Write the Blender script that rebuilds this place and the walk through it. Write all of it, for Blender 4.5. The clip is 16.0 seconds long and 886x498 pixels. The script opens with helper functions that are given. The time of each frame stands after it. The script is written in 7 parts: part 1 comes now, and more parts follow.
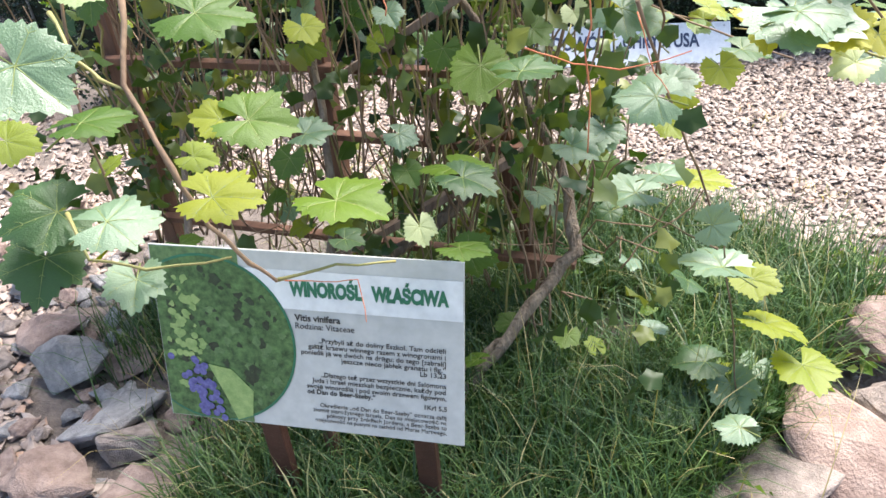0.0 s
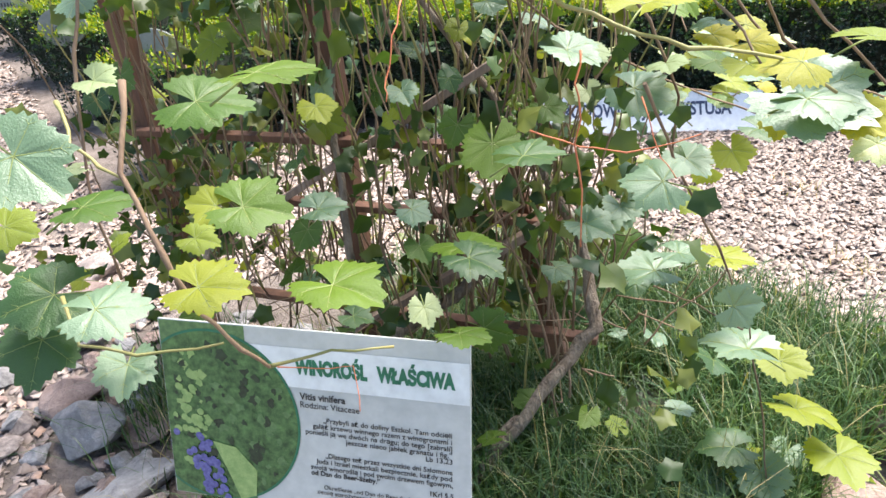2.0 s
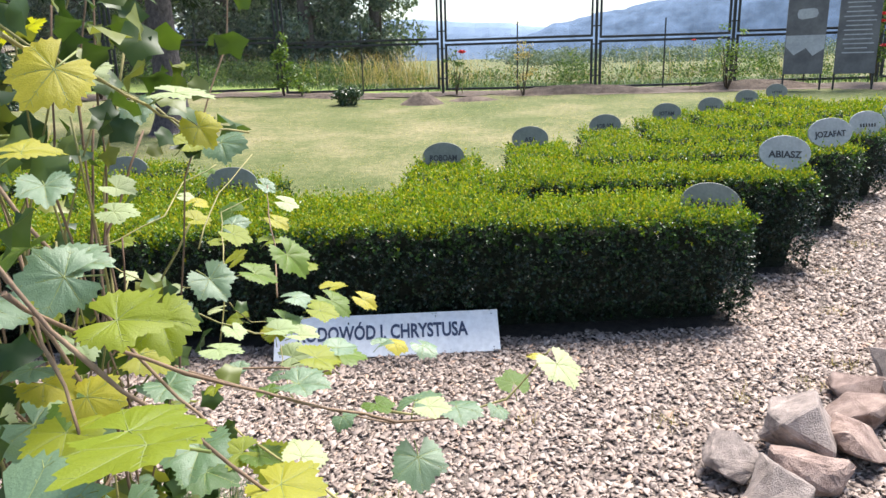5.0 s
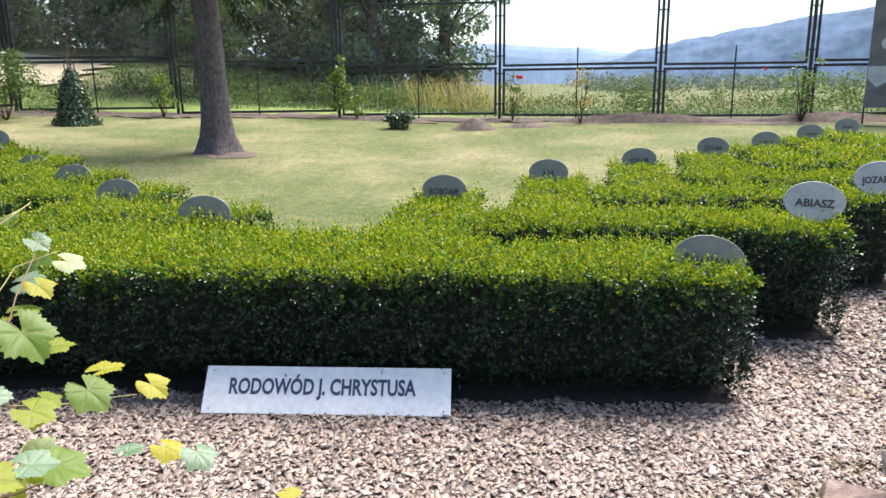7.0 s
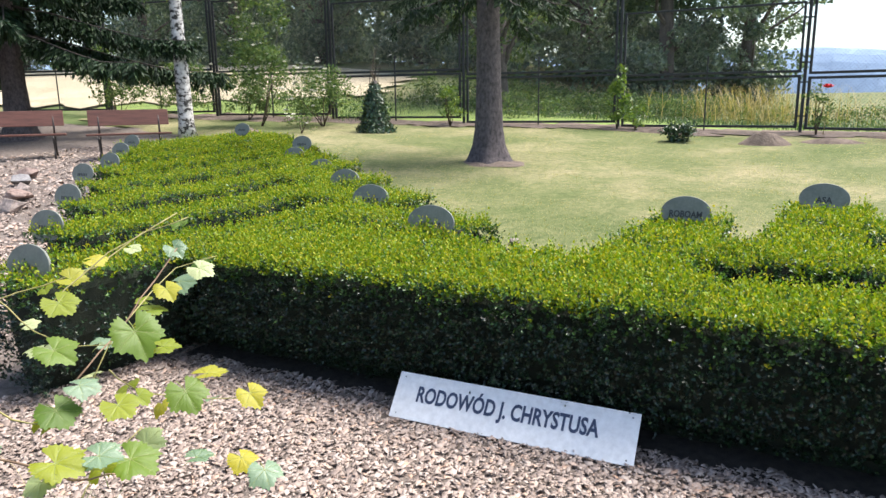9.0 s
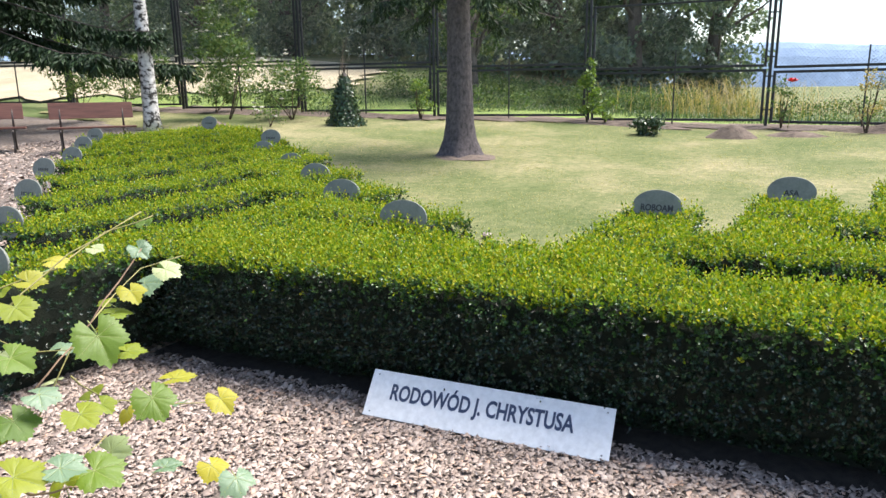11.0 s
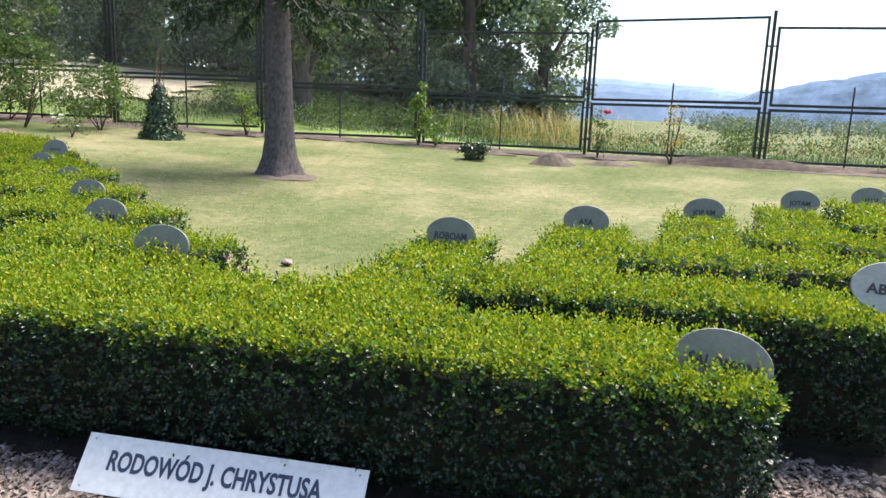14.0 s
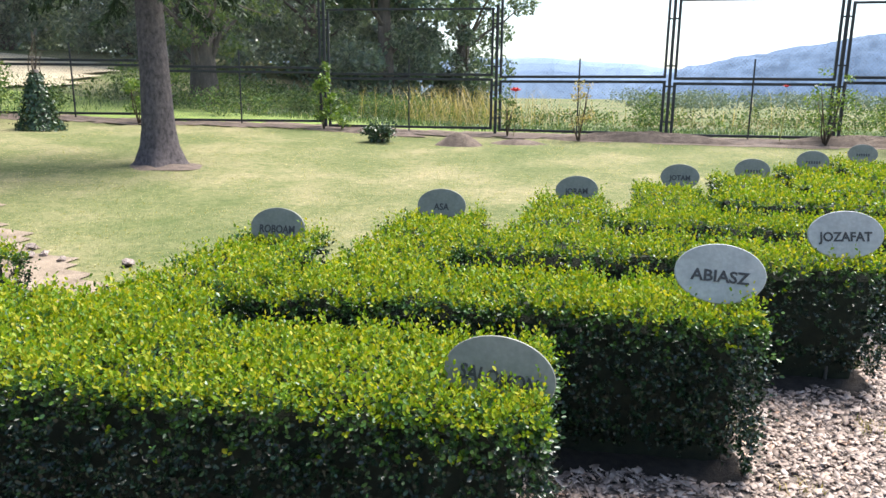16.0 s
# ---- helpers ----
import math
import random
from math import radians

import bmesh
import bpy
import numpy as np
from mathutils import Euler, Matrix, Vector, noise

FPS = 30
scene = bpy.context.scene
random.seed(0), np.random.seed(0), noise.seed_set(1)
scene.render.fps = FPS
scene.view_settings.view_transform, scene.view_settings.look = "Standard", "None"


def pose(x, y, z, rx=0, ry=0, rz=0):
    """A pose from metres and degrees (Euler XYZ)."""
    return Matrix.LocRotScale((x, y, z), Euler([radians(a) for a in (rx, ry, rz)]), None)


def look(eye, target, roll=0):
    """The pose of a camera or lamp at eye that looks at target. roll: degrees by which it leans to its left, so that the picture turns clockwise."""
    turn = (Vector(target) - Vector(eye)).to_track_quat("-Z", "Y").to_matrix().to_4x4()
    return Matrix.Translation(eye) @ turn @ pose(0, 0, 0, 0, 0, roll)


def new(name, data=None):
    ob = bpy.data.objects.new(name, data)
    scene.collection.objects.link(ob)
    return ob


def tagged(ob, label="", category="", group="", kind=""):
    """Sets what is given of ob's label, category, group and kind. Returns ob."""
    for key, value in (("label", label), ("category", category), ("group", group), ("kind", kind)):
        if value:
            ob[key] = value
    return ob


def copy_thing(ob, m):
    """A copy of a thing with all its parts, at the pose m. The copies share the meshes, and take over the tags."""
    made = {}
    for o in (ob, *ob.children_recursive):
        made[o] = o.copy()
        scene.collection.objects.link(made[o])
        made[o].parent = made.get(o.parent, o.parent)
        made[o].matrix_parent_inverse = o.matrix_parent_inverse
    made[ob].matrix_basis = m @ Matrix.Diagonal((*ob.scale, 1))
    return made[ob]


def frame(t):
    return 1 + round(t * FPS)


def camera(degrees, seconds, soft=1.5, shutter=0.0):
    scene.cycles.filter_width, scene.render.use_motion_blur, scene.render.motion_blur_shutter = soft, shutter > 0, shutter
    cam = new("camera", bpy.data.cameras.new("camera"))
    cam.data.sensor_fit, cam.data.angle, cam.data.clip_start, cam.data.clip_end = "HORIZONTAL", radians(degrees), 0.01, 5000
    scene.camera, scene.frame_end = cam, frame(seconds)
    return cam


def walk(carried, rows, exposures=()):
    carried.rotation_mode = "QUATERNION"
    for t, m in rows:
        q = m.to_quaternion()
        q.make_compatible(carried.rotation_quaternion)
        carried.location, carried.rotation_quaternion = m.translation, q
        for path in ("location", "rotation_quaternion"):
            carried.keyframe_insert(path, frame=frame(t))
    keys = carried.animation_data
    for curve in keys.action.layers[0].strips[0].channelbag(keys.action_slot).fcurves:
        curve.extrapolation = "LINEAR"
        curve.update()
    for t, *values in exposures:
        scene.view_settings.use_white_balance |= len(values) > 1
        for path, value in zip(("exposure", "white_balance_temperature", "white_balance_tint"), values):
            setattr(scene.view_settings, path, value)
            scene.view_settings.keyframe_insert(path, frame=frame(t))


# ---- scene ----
cam = camera(64.2, 16.0)
PATH = [
    (0, (0.22, 0.258, 1.391), (-0.361, 1.81, 0.271), -4.6),
    (0.5, (0.222, 0.267, 1.39), (-0.328, 1.823, 0.261), -4.4),
    (1, (0.227, 0.276, 1.387), (-0.331, 1.817, 0.241), -5.0),
    (1.5, (0.252, 0.291, 1.387), (-0.338, 1.814, 0.233), -6.2),
    (2, (0.256, 0.309, 1.406), (-0.444, 1.911, 0.434), -5.5),
    (2.5, (0.266, 0.341, 1.425), (-0.507, 2.002, 0.622), -4.8),
    (3, (0.316, 0.4, 1.445), (-0.54, 2.061, 0.732), -4.2),
    (3.5, (0.429, 0.469, 1.445), (-0.421, 2.139, 0.746), -3.6),
    (4, (0.558, 0.534, 1.439), (-0.122, 2.282, 0.745), -2.8),
    (4.5, (0.7, 0.609, 1.455), (0.269, 2.452, 0.808), -1.3),
    (5, (0.765, 0.803, 1.468), (0.433, 2.705, 0.949), -1.7),
    (7.5, (1.341, 1.445, 1.485), (0.627, 3.262, 1.051), -0.1),
    (8, (1.416, 1.571, 1.48), (0.37, 3.228, 1.075), -1.9),
    (8.5, (1.539, 1.627, 1.503), (0.303, 3.143, 1.085), -0.8),
    (10.8, (1.5, 1.662, 1.51), (0.278, 3.185, 1.079), -0.8),
    (11, (1.501, 1.668, 1.51), (0.332, 3.23, 1.07), -0.7),
    (11.5, (1.494, 1.712, 1.506), (0.503, 3.391, 1.059), -0.2),
    (12, (1.482, 1.767, 1.484), (0.663, 3.53, 1.015), -0.5),
    (12.5, (1.547, 1.838, 1.479), (0.753, 3.611, 1.002), -0.2),
    (13, (1.651, 1.938, 1.482), (0.775, 3.667, 0.988), 2.4),
    (13.5, (1.664, 2.023, 1.476), (0.756, 3.732, 0.971), 1.1),
    (14, (1.634, 2.22, 1.49), (0.827, 4.01, 1.111), 2.0),
    (14.5, (1.68, 2.374, 1.481), (0.962, 4.193, 1.064), -0.5),
    (15, (1.846, 2.553, 1.479), (1.019, 4.317, 1.025), 1.0),
    (15.5, (1.986, 2.688, 1.472), (1.242, 4.484, 1.0), -0.7),
    (16, (2.063, 2.887, 1.467), (1.412, 4.731, 1.044), 0.6),
]
walk(cam, [(t, look(eye, target, roll)) for t, eye, target, roll in PATH],
     [(0.0, 1.82), (1.5, 1.82), (2.2, 1.84), (3.0, 1.58), (5.0, 1.44), (8.5, 1.44), (11.0, 1.5), (12.5, 1.5), (13.5, 1.48), (16.0, 1.6)])

# ---- world, sun, exposure ----
SUN_ELEVATION, SUN_AZIMUTH = 64.0, 32.0      # degrees; azimuth from +y towards +x
world = bpy.data.worlds.new("world")
scene.world = world
world.use_nodes = True
wn = world.node_tree.nodes
sky = wn.new("ShaderNodeTexSky")
sky.sky_type = "NISHITA"
sky.sun_disc = False
sky.sun_elevation, sky.sun_rotation = radians(SUN_ELEVATION), radians(SUN_AZIMUTH)
sky.air_density, sky.dust_density, sky.ozone_density = 1.0, 1.6, 1.0
wn["Background"].inputs["Strength"].default_value = 0.115
world.node_tree.links.new(sky.outputs["Color"], wn["Background"].inputs["Color"])
sun_data = bpy.data.lights.new("sun", "SUN")
sun_data.energy, sun_data.angle, sun_data.color = 3.8, radians(30.0), (1.0, 0.95, 0.9)
sun = new("sun", sun_data)
sd = Vector((math.sin(radians(SUN_AZIMUTH)) * math.cos(radians(SUN_ELEVATION)),
             math.cos(radians(SUN_AZIMUTH)) * math.cos(radians(SUN_ELEVATION)), math.sin(radians(SUN_ELEVATION))))
sun.matrix_world = look(sd * 50, (0, 0, 0))


# ---- materials ----
def nodes_of(name):
    m = bpy.data.materials.new(name)
    m.use_nodes = True
    nt = m.node_tree
    return m, nt, nt.nodes["Principled BSDF"]


def ramp(nt, fac, stops):
    r = nt.nodes.new("ShaderNodeValToRGB")
    els = r.color_ramp.elements
    while len(els) < len(stops):
        els.new(0.5)
    for e, (p, c) in zip(els, stops):
        e.position, e.color = p, (*c, 1)
    nt.links.new(fac, r.inputs["Fac"])
    return r.outputs["Color"]


def mixed(nt, fac, a, b, mode="MIX"):
    n = nt.nodes.new("ShaderNodeMix")
    n.data_type, n.blend_type = "RGBA", mode
    for sock, v in ((n.inputs[0], fac), (n.inputs[6], a), (n.inputs[7], b)):
        if isinstance(v, bpy.types.NodeSocket):
            nt.links.new(v, sock)
        elif isinstance(v, (int, float)):
            sock.default_value = v
        else:
            sock.default_value = (*v, 1)
    return n.outputs[2]


def noisy(nt, scale, detail=4.0, rough=0.6, coords="Object", stretch=None):
    tc = nt.nodes.new("ShaderNodeTexCoord")
    src = tc.outputs[coords]
    if stretch:
        mp = nt.nodes.new("ShaderNodeMapping")
        mp.inputs["Scale"].default_value = stretch
        nt.links.new(src, mp.inputs["Vector"])
        src = mp.outputs["Vector"]
    n = nt.nodes.new("ShaderNodeTexNoise")
    n.inputs["Scale"].default_value, n.inputs["Detail"].default_value, n.inputs["Roughness"].default_value = scale, detail, rough
    nt.links.new(src, n.inputs["Vector"])
    return n.outputs["Fac"]


def bumped(nt, bsdf, height, strength=0.4, distance=0.01):
    b = nt.nodes.new("ShaderNodeBump")
    b.inputs["Strength"].default_value, b.inputs["Distance"].default_value = strength, distance
    nt.links.new(height, b.inputs["Height"])
    nt.links.new(b.outputs["Normal"], bsdf.inputs["Normal"])


def surface(name, lo, hi, scale=8.0, rough=0.7, metal=0.0, fine=None, bump=0.3, distance=0.005, stretch=None, spread=(0.3, 0.7), random_tone=0.0):
    """A two-scale noisy surface between two base colours."""
    m, nt, b = nodes_of(name)
    col = ramp(nt, noisy(nt, scale, stretch=stretch), [(spread[0], lo), (spread[1], hi)])
    f2 = noisy(nt, fine or scale * 9, stretch=stretch)
    col = mixed(nt, 0.35, col, ramp(nt, f2, [(0.3, (0.45, 0.45, 0.45)), (0.7, (1.0, 1.0, 1.0))]), "MULTIPLY")
    if random_tone:
        oi = nt.nodes.new("ShaderNodeObjectInfo")
        col = mixed(nt, 1.0, col, ramp(nt, oi.outputs["Random"], [(0, (1 - random_tone,) * 3), (1, (1 + random_tone * 0.3,) * 3)]), "MULTIPLY")
    nt.links.new(col, b.inputs["Base Color"])
    b.inputs["Roughness"].default_value, b.inputs["Metallic"].default_value = rough, metal
    bumped(nt, b, f2, bump, distance)
    return m


def foliage(name, stops, rough=0.45, translucent=0.35, per="island", glow=(1.3, 1.25, 0.5), spec=0.5, veins=False):
    """Leaf: coloured by island or by object, lets some light through."""
    m, nt, b = nodes_of(name)
    if per == "island":
        g = nt.nodes.new("ShaderNodeNewGeometry")
        fac = g.outputs["Random Per Island"]
    else:
        g = nt.nodes.new("ShaderNodeObjectInfo")
        fac = g.outputs["Random"]
    col = ramp(nt, fac, stops)
    if veins:
        n = noisy(nt, 45.0, 3.0)
        col = mixed(nt, 0.3, col, ramp(nt, n, [(0.35, (0.55, 0.6, 0.5)), (0.65, (1, 1, 1))]), "MULTIPLY")
        bumped(nt, b, n, 0.5, 0.002)
    nt.links.new(col, b.inputs["Base Color"])
    b.inputs["Roughness"].default_value = rough
    b.inputs["Specular IOR Level"].default_value = spec
    t = nt.nodes.new("ShaderNodeBsdfTranslucent")
    nt.links.new(mixed(nt, 1.0, col, glow, "MULTIPLY"), t.inputs["Color"])
    mx = nt.nodes.new("ShaderNodeMixShader")
    mx.inputs["Fac"].default_value = translucent
    out = nt.nodes["Material Output"]
    nt.links.new(b.outputs["BSDF"], mx.inputs[1])
    nt.links.new(t.outputs["BSDF"], mx.inputs[2])
    nt.links.new(mx.outputs["Shader"], out.inputs["Surface"])
    return m


def ground_material():
    """Gravel bed near, mown lawn, then dry meadow beyond the fence, by place."""
    m, nt, b = nodes_of("ground_soil")
    n1 = noisy(nt, 0.55, 5)
    n2 = noisy(nt, 9.0, 5)
    n3 = noisy(nt, 42.0, 4, 0.75)
    lawn = ramp(nt, n1, [(0.34, (0.108, 0.132, 0.055)), (0.5, (0.17, 0.176, 0.09)), (0.66, (0.27, 0.24, 0.152))])
    lawn = mixed(nt, 0.8, lawn, ramp(nt, n2, [(0.32, (0.55, 0.66, 0.5)), (0.68, (1.2, 1.12, 1.05))]), "MULTIPLY")
    lawn = mixed(nt, 0.9, lawn, ramp(nt, n3, [(0.36, (0.5, 0.56, 0.45)), (0.64, (1.22, 1.18, 1.15))]), "MULTIPLY")
    nt.links.new(lawn, b.inputs["Base Color"])
    b.inputs["Roughness"].default_value = 0.95
    b.inputs["Specular IOR Level"].default_value = 0.15
    bumped(nt, b, n3, 0.6, 0.02)
    return m


def meadow_material():
    m, nt, b = nodes_of("meadow_grass")
    n1 = noisy(nt, 0.3, 6)
    n2 = noisy(nt, 4.0, 5)
    c = ramp(nt, n1, [(0.38, (0.085, 0.115, 0.045)), (0.5, (0.14, 0.15, 0.075)), (0.64, (0.23, 0.2, 0.125))])
    c = mixed(nt, 0.5, c, ramp(nt, n2, [(0.3, (0.6, 0.65, 0.5)), (0.7, (1.1, 1.1, 1.0))]), "MULTIPLY")
    nt.links.new(c, b.inputs["Base Color"])
    b.inputs["Roughness"].default_value = 0.95
    b.inputs["Specular IOR Level"].default_value = 0.08
    bumped(nt, b, n2, 0.6, 0.05)
    return m


def chip_material(name, lo, mid, hi):
    m, nt, b = nodes_of(name)
    g = nt.nodes.new("ShaderNodeNewGeometry")
    c = ramp(nt, g.outputs["Random Per Island"], [(0.0, lo), (0.45, mid), (0.85, hi), (1.0, (0.42, 0.27, 0.19))])
    n = noisy(nt, 70.0, 4)
    c = mixed(nt, 0.5, c, ramp(nt, n, [(0.3, (0.6, 0.6, 0.6)), (0.7, (1.1, 1.1, 1.1))]), "MULTIPLY")
    nt.links.new(c, b.inputs["Base Color"])
    b.inputs["Roughness"].default_value = 0.7
    bumped(nt, b, n, 0.3, 0.002)
    return m


def bark_material(name, lo, hi, scale=14.0, stretch=(1, 1, 0.25), bump=0.8):
    return surface(name, lo, hi, scale, 0.9, fine=scale * 4, bump=bump, distance=0.02, stretch=stretch)


def birch_material():
    m, nt, b = nodes_of("birch_bark")
    n = noisy(nt, 7.0, 5, stretch=(1.2, 1.2, 1.6))
    c = ramp(nt, n, [(0.43, (0.025, 0.023, 0.02)), (0.5, (0.42, 0.4, 0.38)), (0.7, (0.7, 0.68, 0.65))])
    nt.links.new(c, b.inputs["Base Color"])
    b.inputs["Roughness"].default_value = 0.8
    bumped(nt, b, n, 0.5, 0.01)
    return m


M = {}
M["ground"] = ground_material()
M["meadow"] = meadow_material()
M["soil"] = surface("path_soil", (0.1, 0.079, 0.066), (0.24, 0.195, 0.165), 14.0, 0.95, fine=90, bump=0.8, distance=0.02)
# dark soil, blackened further by the hedge's shade put into the colour
M["humus"] = surface("shaded_humus", (0.018, 0.013, 0.01), (0.055, 0.042, 0.032), 25.0, 0.95, fine=140, bump=1.0, distance=0.02)
M["bare_earth"] = surface("bare_earth", (0.09, 0.065, 0.05), (0.2, 0.15, 0.115), 6.0, 0.95, fine=40, bump=0.9, distance=0.03)
M["path_dust"] = surface("trodden_path", (0.15, 0.115, 0.08), (0.33, 0.26, 0.19), 5.0, 0.95, fine=45, bump=0.9, distance=0.02)
M["chips"] = chip_material("slate_chips", (0.195, 0.146, 0.12), (0.305, 0.236, 0.197), (0.44, 0.362, 0.312))
M["rock"] = surface("sandstone", (0.2, 0.16, 0.14), (0.48, 0.39, 0.34), 7.0, 0.85, fine=60, bump=0.7, distance=0.012, random_tone=0.35)
M["rock_red"] = surface("red_sandstone", (0.2, 0.13, 0.105), (0.45, 0.33, 0.275), 6.0, 0.85, fine=60, bump=0.7, distance=0.012, random_tone=0.2)
M["rock_grey"] = surface("grey_stone", (0.2, 0.19, 0.19), (0.42, 0.4, 0.39), 7.0, 0.8, fine=50, bump=0.7, distance=0.012, random_tone=0.25)
# old leaves near black: shade of the hedge sides is in their colour
M["box_old"] = foliage("boxwood_old_shaded_leaf", [(0, (0.005, 0.013, 0.008)), (0.6, (0.009, 0.025, 0.012)), (0.9, (0.02, 0.05, 0.018)), (1, (0.045, 0.09, 0.028))], 0.3, 0.08, spec=0.5)
M["box_mid"] = foliage("boxwood_mid_leaf", [(0, (0.02, 0.058, 0.016)), (0.6, (0.042, 0.105, 0.022)), (1, (0.085, 0.165, 0.03))], 0.36, 0.22, spec=0.45)
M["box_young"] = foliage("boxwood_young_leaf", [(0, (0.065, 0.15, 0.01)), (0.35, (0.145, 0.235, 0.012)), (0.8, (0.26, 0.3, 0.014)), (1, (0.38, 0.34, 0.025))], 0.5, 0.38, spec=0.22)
M["box_core"] = surface("boxwood_shade_core", (0.008, 0.014, 0.006), (0.02, 0.03, 0.012), 30.0, 0.95, bump=0.8, distance=0.02)
M["twig"] = surface("boxwood_twig", (0.05, 0.035, 0.022), (0.11, 0.08, 0.05), 20.0, 0.9)
M["grass"] = foliage("grass_blade", [(0, (0.022, 0.06, 0.018)), (0.5, (0.05, 0.105, 0.03)), (0.88, (0.1, 0.16, 0.045)), (0.97, (0.2, 0.22, 0.09)), (1, (0.42, 0.36, 0.18))], 0.4, 0.25)
M["lawn_blade"] = foliage("lawn_blade", [(0, (0.2, 0.23, 0.09)), (0.5, (0.28, 0.28, 0.13)), (1, (0.42, 0.36, 0.22))], 0.6, 0.5)
M["dry_grass"] = foliage("dry_grass", [(0, (0.16, 0.17, 0.05)), (0.5, (0.36, 0.29, 0.13)), (1, (0.52, 0.42, 0.24))], 0.6, 0.3)
M["weed"] = foliage("weed_leaf", [(0, (0.06, 0.12, 0.02)), (0.6, (0.13, 0.22, 0.04)), (1, (0.25, 0.32, 0.06))], 0.45, 0.35)
VINE = [
    foliage("vine_leaf_green", [(0, (0.075, 0.145, 0.018)), (1, (0.15, 0.23, 0.025))], 0.42, 0.42, "object", (1.5, 1.5, 0.4), veins=True),
    foliage("vine_leaf_lime", [(0, (0.2, 0.27, 0.022)), (1, (0.33, 0.36, 0.03))], 0.42, 0.5, "object", (1.5, 1.4, 0.35), veins=True),
    # bluish tone: sky sheen on upper leaf faces, put into the base colour
    foliage("vine_leaf_sky_sheen", [(0, (0.12, 0.2, 0.105)), (1, (0.19, 0.275, 0.17))], 0.33, 0.3, "object", (1.4, 1.4, 0.5), 0.75, veins=True),
    foliage("vine_leaf_dark", [(0, (0.03, 0.075, 0.02)), (1, (0.06, 0.12, 0.03))], 0.4, 0.25, "object", (1.5, 1.5, 0.5), veins=True),
    foliage("vine_leaf_pale", [(0, (0.34, 0.42, 0.2)), (1, (0.48, 0.52, 0.28))], 0.45, 0.35, "object", (1.2, 1.2, 0.6), veins=True),
    foliage("vine_leaf_yellow", [(0, (0.38, 0.38, 0.04)), (1, (0.52, 0.46, 0.05))], 0.42, 0.5, "object", (1.3, 1.2, 0.3), veins=True),
]
# mostly dark green: the shade within the vine is in the colour
M["inner_shade_leaf"] = foliage("vine_inner_shade_leaf", [(0, (0.02, 0.05, 0.012)), (0.6, (0.06, 0.105, 0.02)), (1, (0.2, 0.22, 0.045))], 0.45, 0.35)
M["vein"] = foliage("leaf_veins", [(0, (0.22, 0.27, 0.08)), (1, (0.3, 0.34, 0.12))], 0.5, 0.3, "object")
M["cane"] = surface("vine_cane", (0.13, 0.075, 0.045), (0.3, 0.2, 0.12), 20.0, 0.75, stretch=(1, 1, 0.3))
M["cane_green"] = surface("green_shoot", (0.2, 0.2, 0.06), (0.36, 0.3, 0.11), 20.0, 0.6)
M["tendril"] = surface("red_tendril", (0.5, 0.12, 0.05), (0.6, 0.2, 0.08), 30.0, 0.6)
M["vine_bark"] = bark_material("vine_bark", (0.12, 0.085, 0.06), (0.36, 0.28, 0.21), 26.0)
M["trellis"] = surface("trellis_wood", (0.11, 0.05, 0.03), (0.22, 0.105, 0.06), 9.0, 0.75, fine=70, stretch=(4, 4, 0.5))
M["grey_lath"] = surface("weathered_lath", (0.2, 0.13, 0.095), (0.4, 0.29, 0.22), 12.0, 0.85, fine=80, stretch=(4, 4, 0.5))
M["post_paint"] = surface("brown_painted_steel", (0.05, 0.02, 0.015), (0.085, 0.035, 0.025), 12.0, 0.45)
M["panel_print"] = surface("panel_print", (0.50, 0.50, 0.47), (0.58, 0.58, 0.54), 3.0, 0.25, bump=0.05)
M["panel_white"] = surface("panel_white_band", (0.72, 0.73, 0.71), (0.8, 0.8, 0.78), 4.0, 0.25, bump=0.05)
M["panel_edge"] = surface("panel_edge", (0.5, 0.5, 0.45), (0.6, 0.6, 0.55), 4.0, 0.4)
M["ink"] = surface("black_ink", (0.02, 0.02, 0.02), (0.035, 0.035, 0.035), 10.0, 0.5, bump=0)
M["ink_green"] = surface("dark_green_ink", (0.012, 0.12, 0.06), (0.02, 0.17, 0.085), 10.0, 0.4, bump=0)
M["ink_blue"] = surface("navy_ink", (0.03, 0.045, 0.09), (0.05, 0.065, 0.12), 10.0, 0.5, bump=0)
M["photo_green"] = surface("photo_leaves", (0.02, 0.06, 0.022), (0.11, 0.22, 0.07), 75.0, 0.25, fine=320, bump=0)
M["photo_dark"] = surface("photo_dark", (0.012, 0.025, 0.015), (0.03, 0.06, 0.03), 90.0, 0.25, bump=0)
M["photo_leaf_mid"] = surface("photo_leaf_mid", (0.06, 0.13, 0.05), (0.14, 0.24, 0.09), 90.0, 0.25, bump=0)
M["photo_lime"] = surface("photo_lime", (0.2, 0.32, 0.1), (0.34, 0.45, 0.16), 80.0, 0.25, bump=0)
M["photo_grape"] = surface("photo_grape", (0.06, 0.06, 0.2), (0.17, 0.17, 0.4), 120.0, 0.25, bump=0)
M["sign_white"] = surface("sign_white", (0.8, 0.8, 0.8), (0.85, 0.85, 0.84), 2.5, 0.4, fine=30, bump=0.05)
# one plate in two greys: the paler has light from the sky in it
M["plate"] = surface("plate_grey", (0.13, 0.14, 0.115), (0.2, 0.21, 0.175), 7.0, 0.55, fine=60, bump=0.15)
M["plate_lit"] = surface("plate_lit_grey", (0.26, 0.28, 0.27), (0.38, 0.4, 0.385), 7.0, 0.55, fine=60, bump=0.15)
M["steel"] = surface("galvanised_steel", (0.2, 0.2, 0.2), (0.3, 0.3, 0.3), 20.0, 0.5, 0.6)
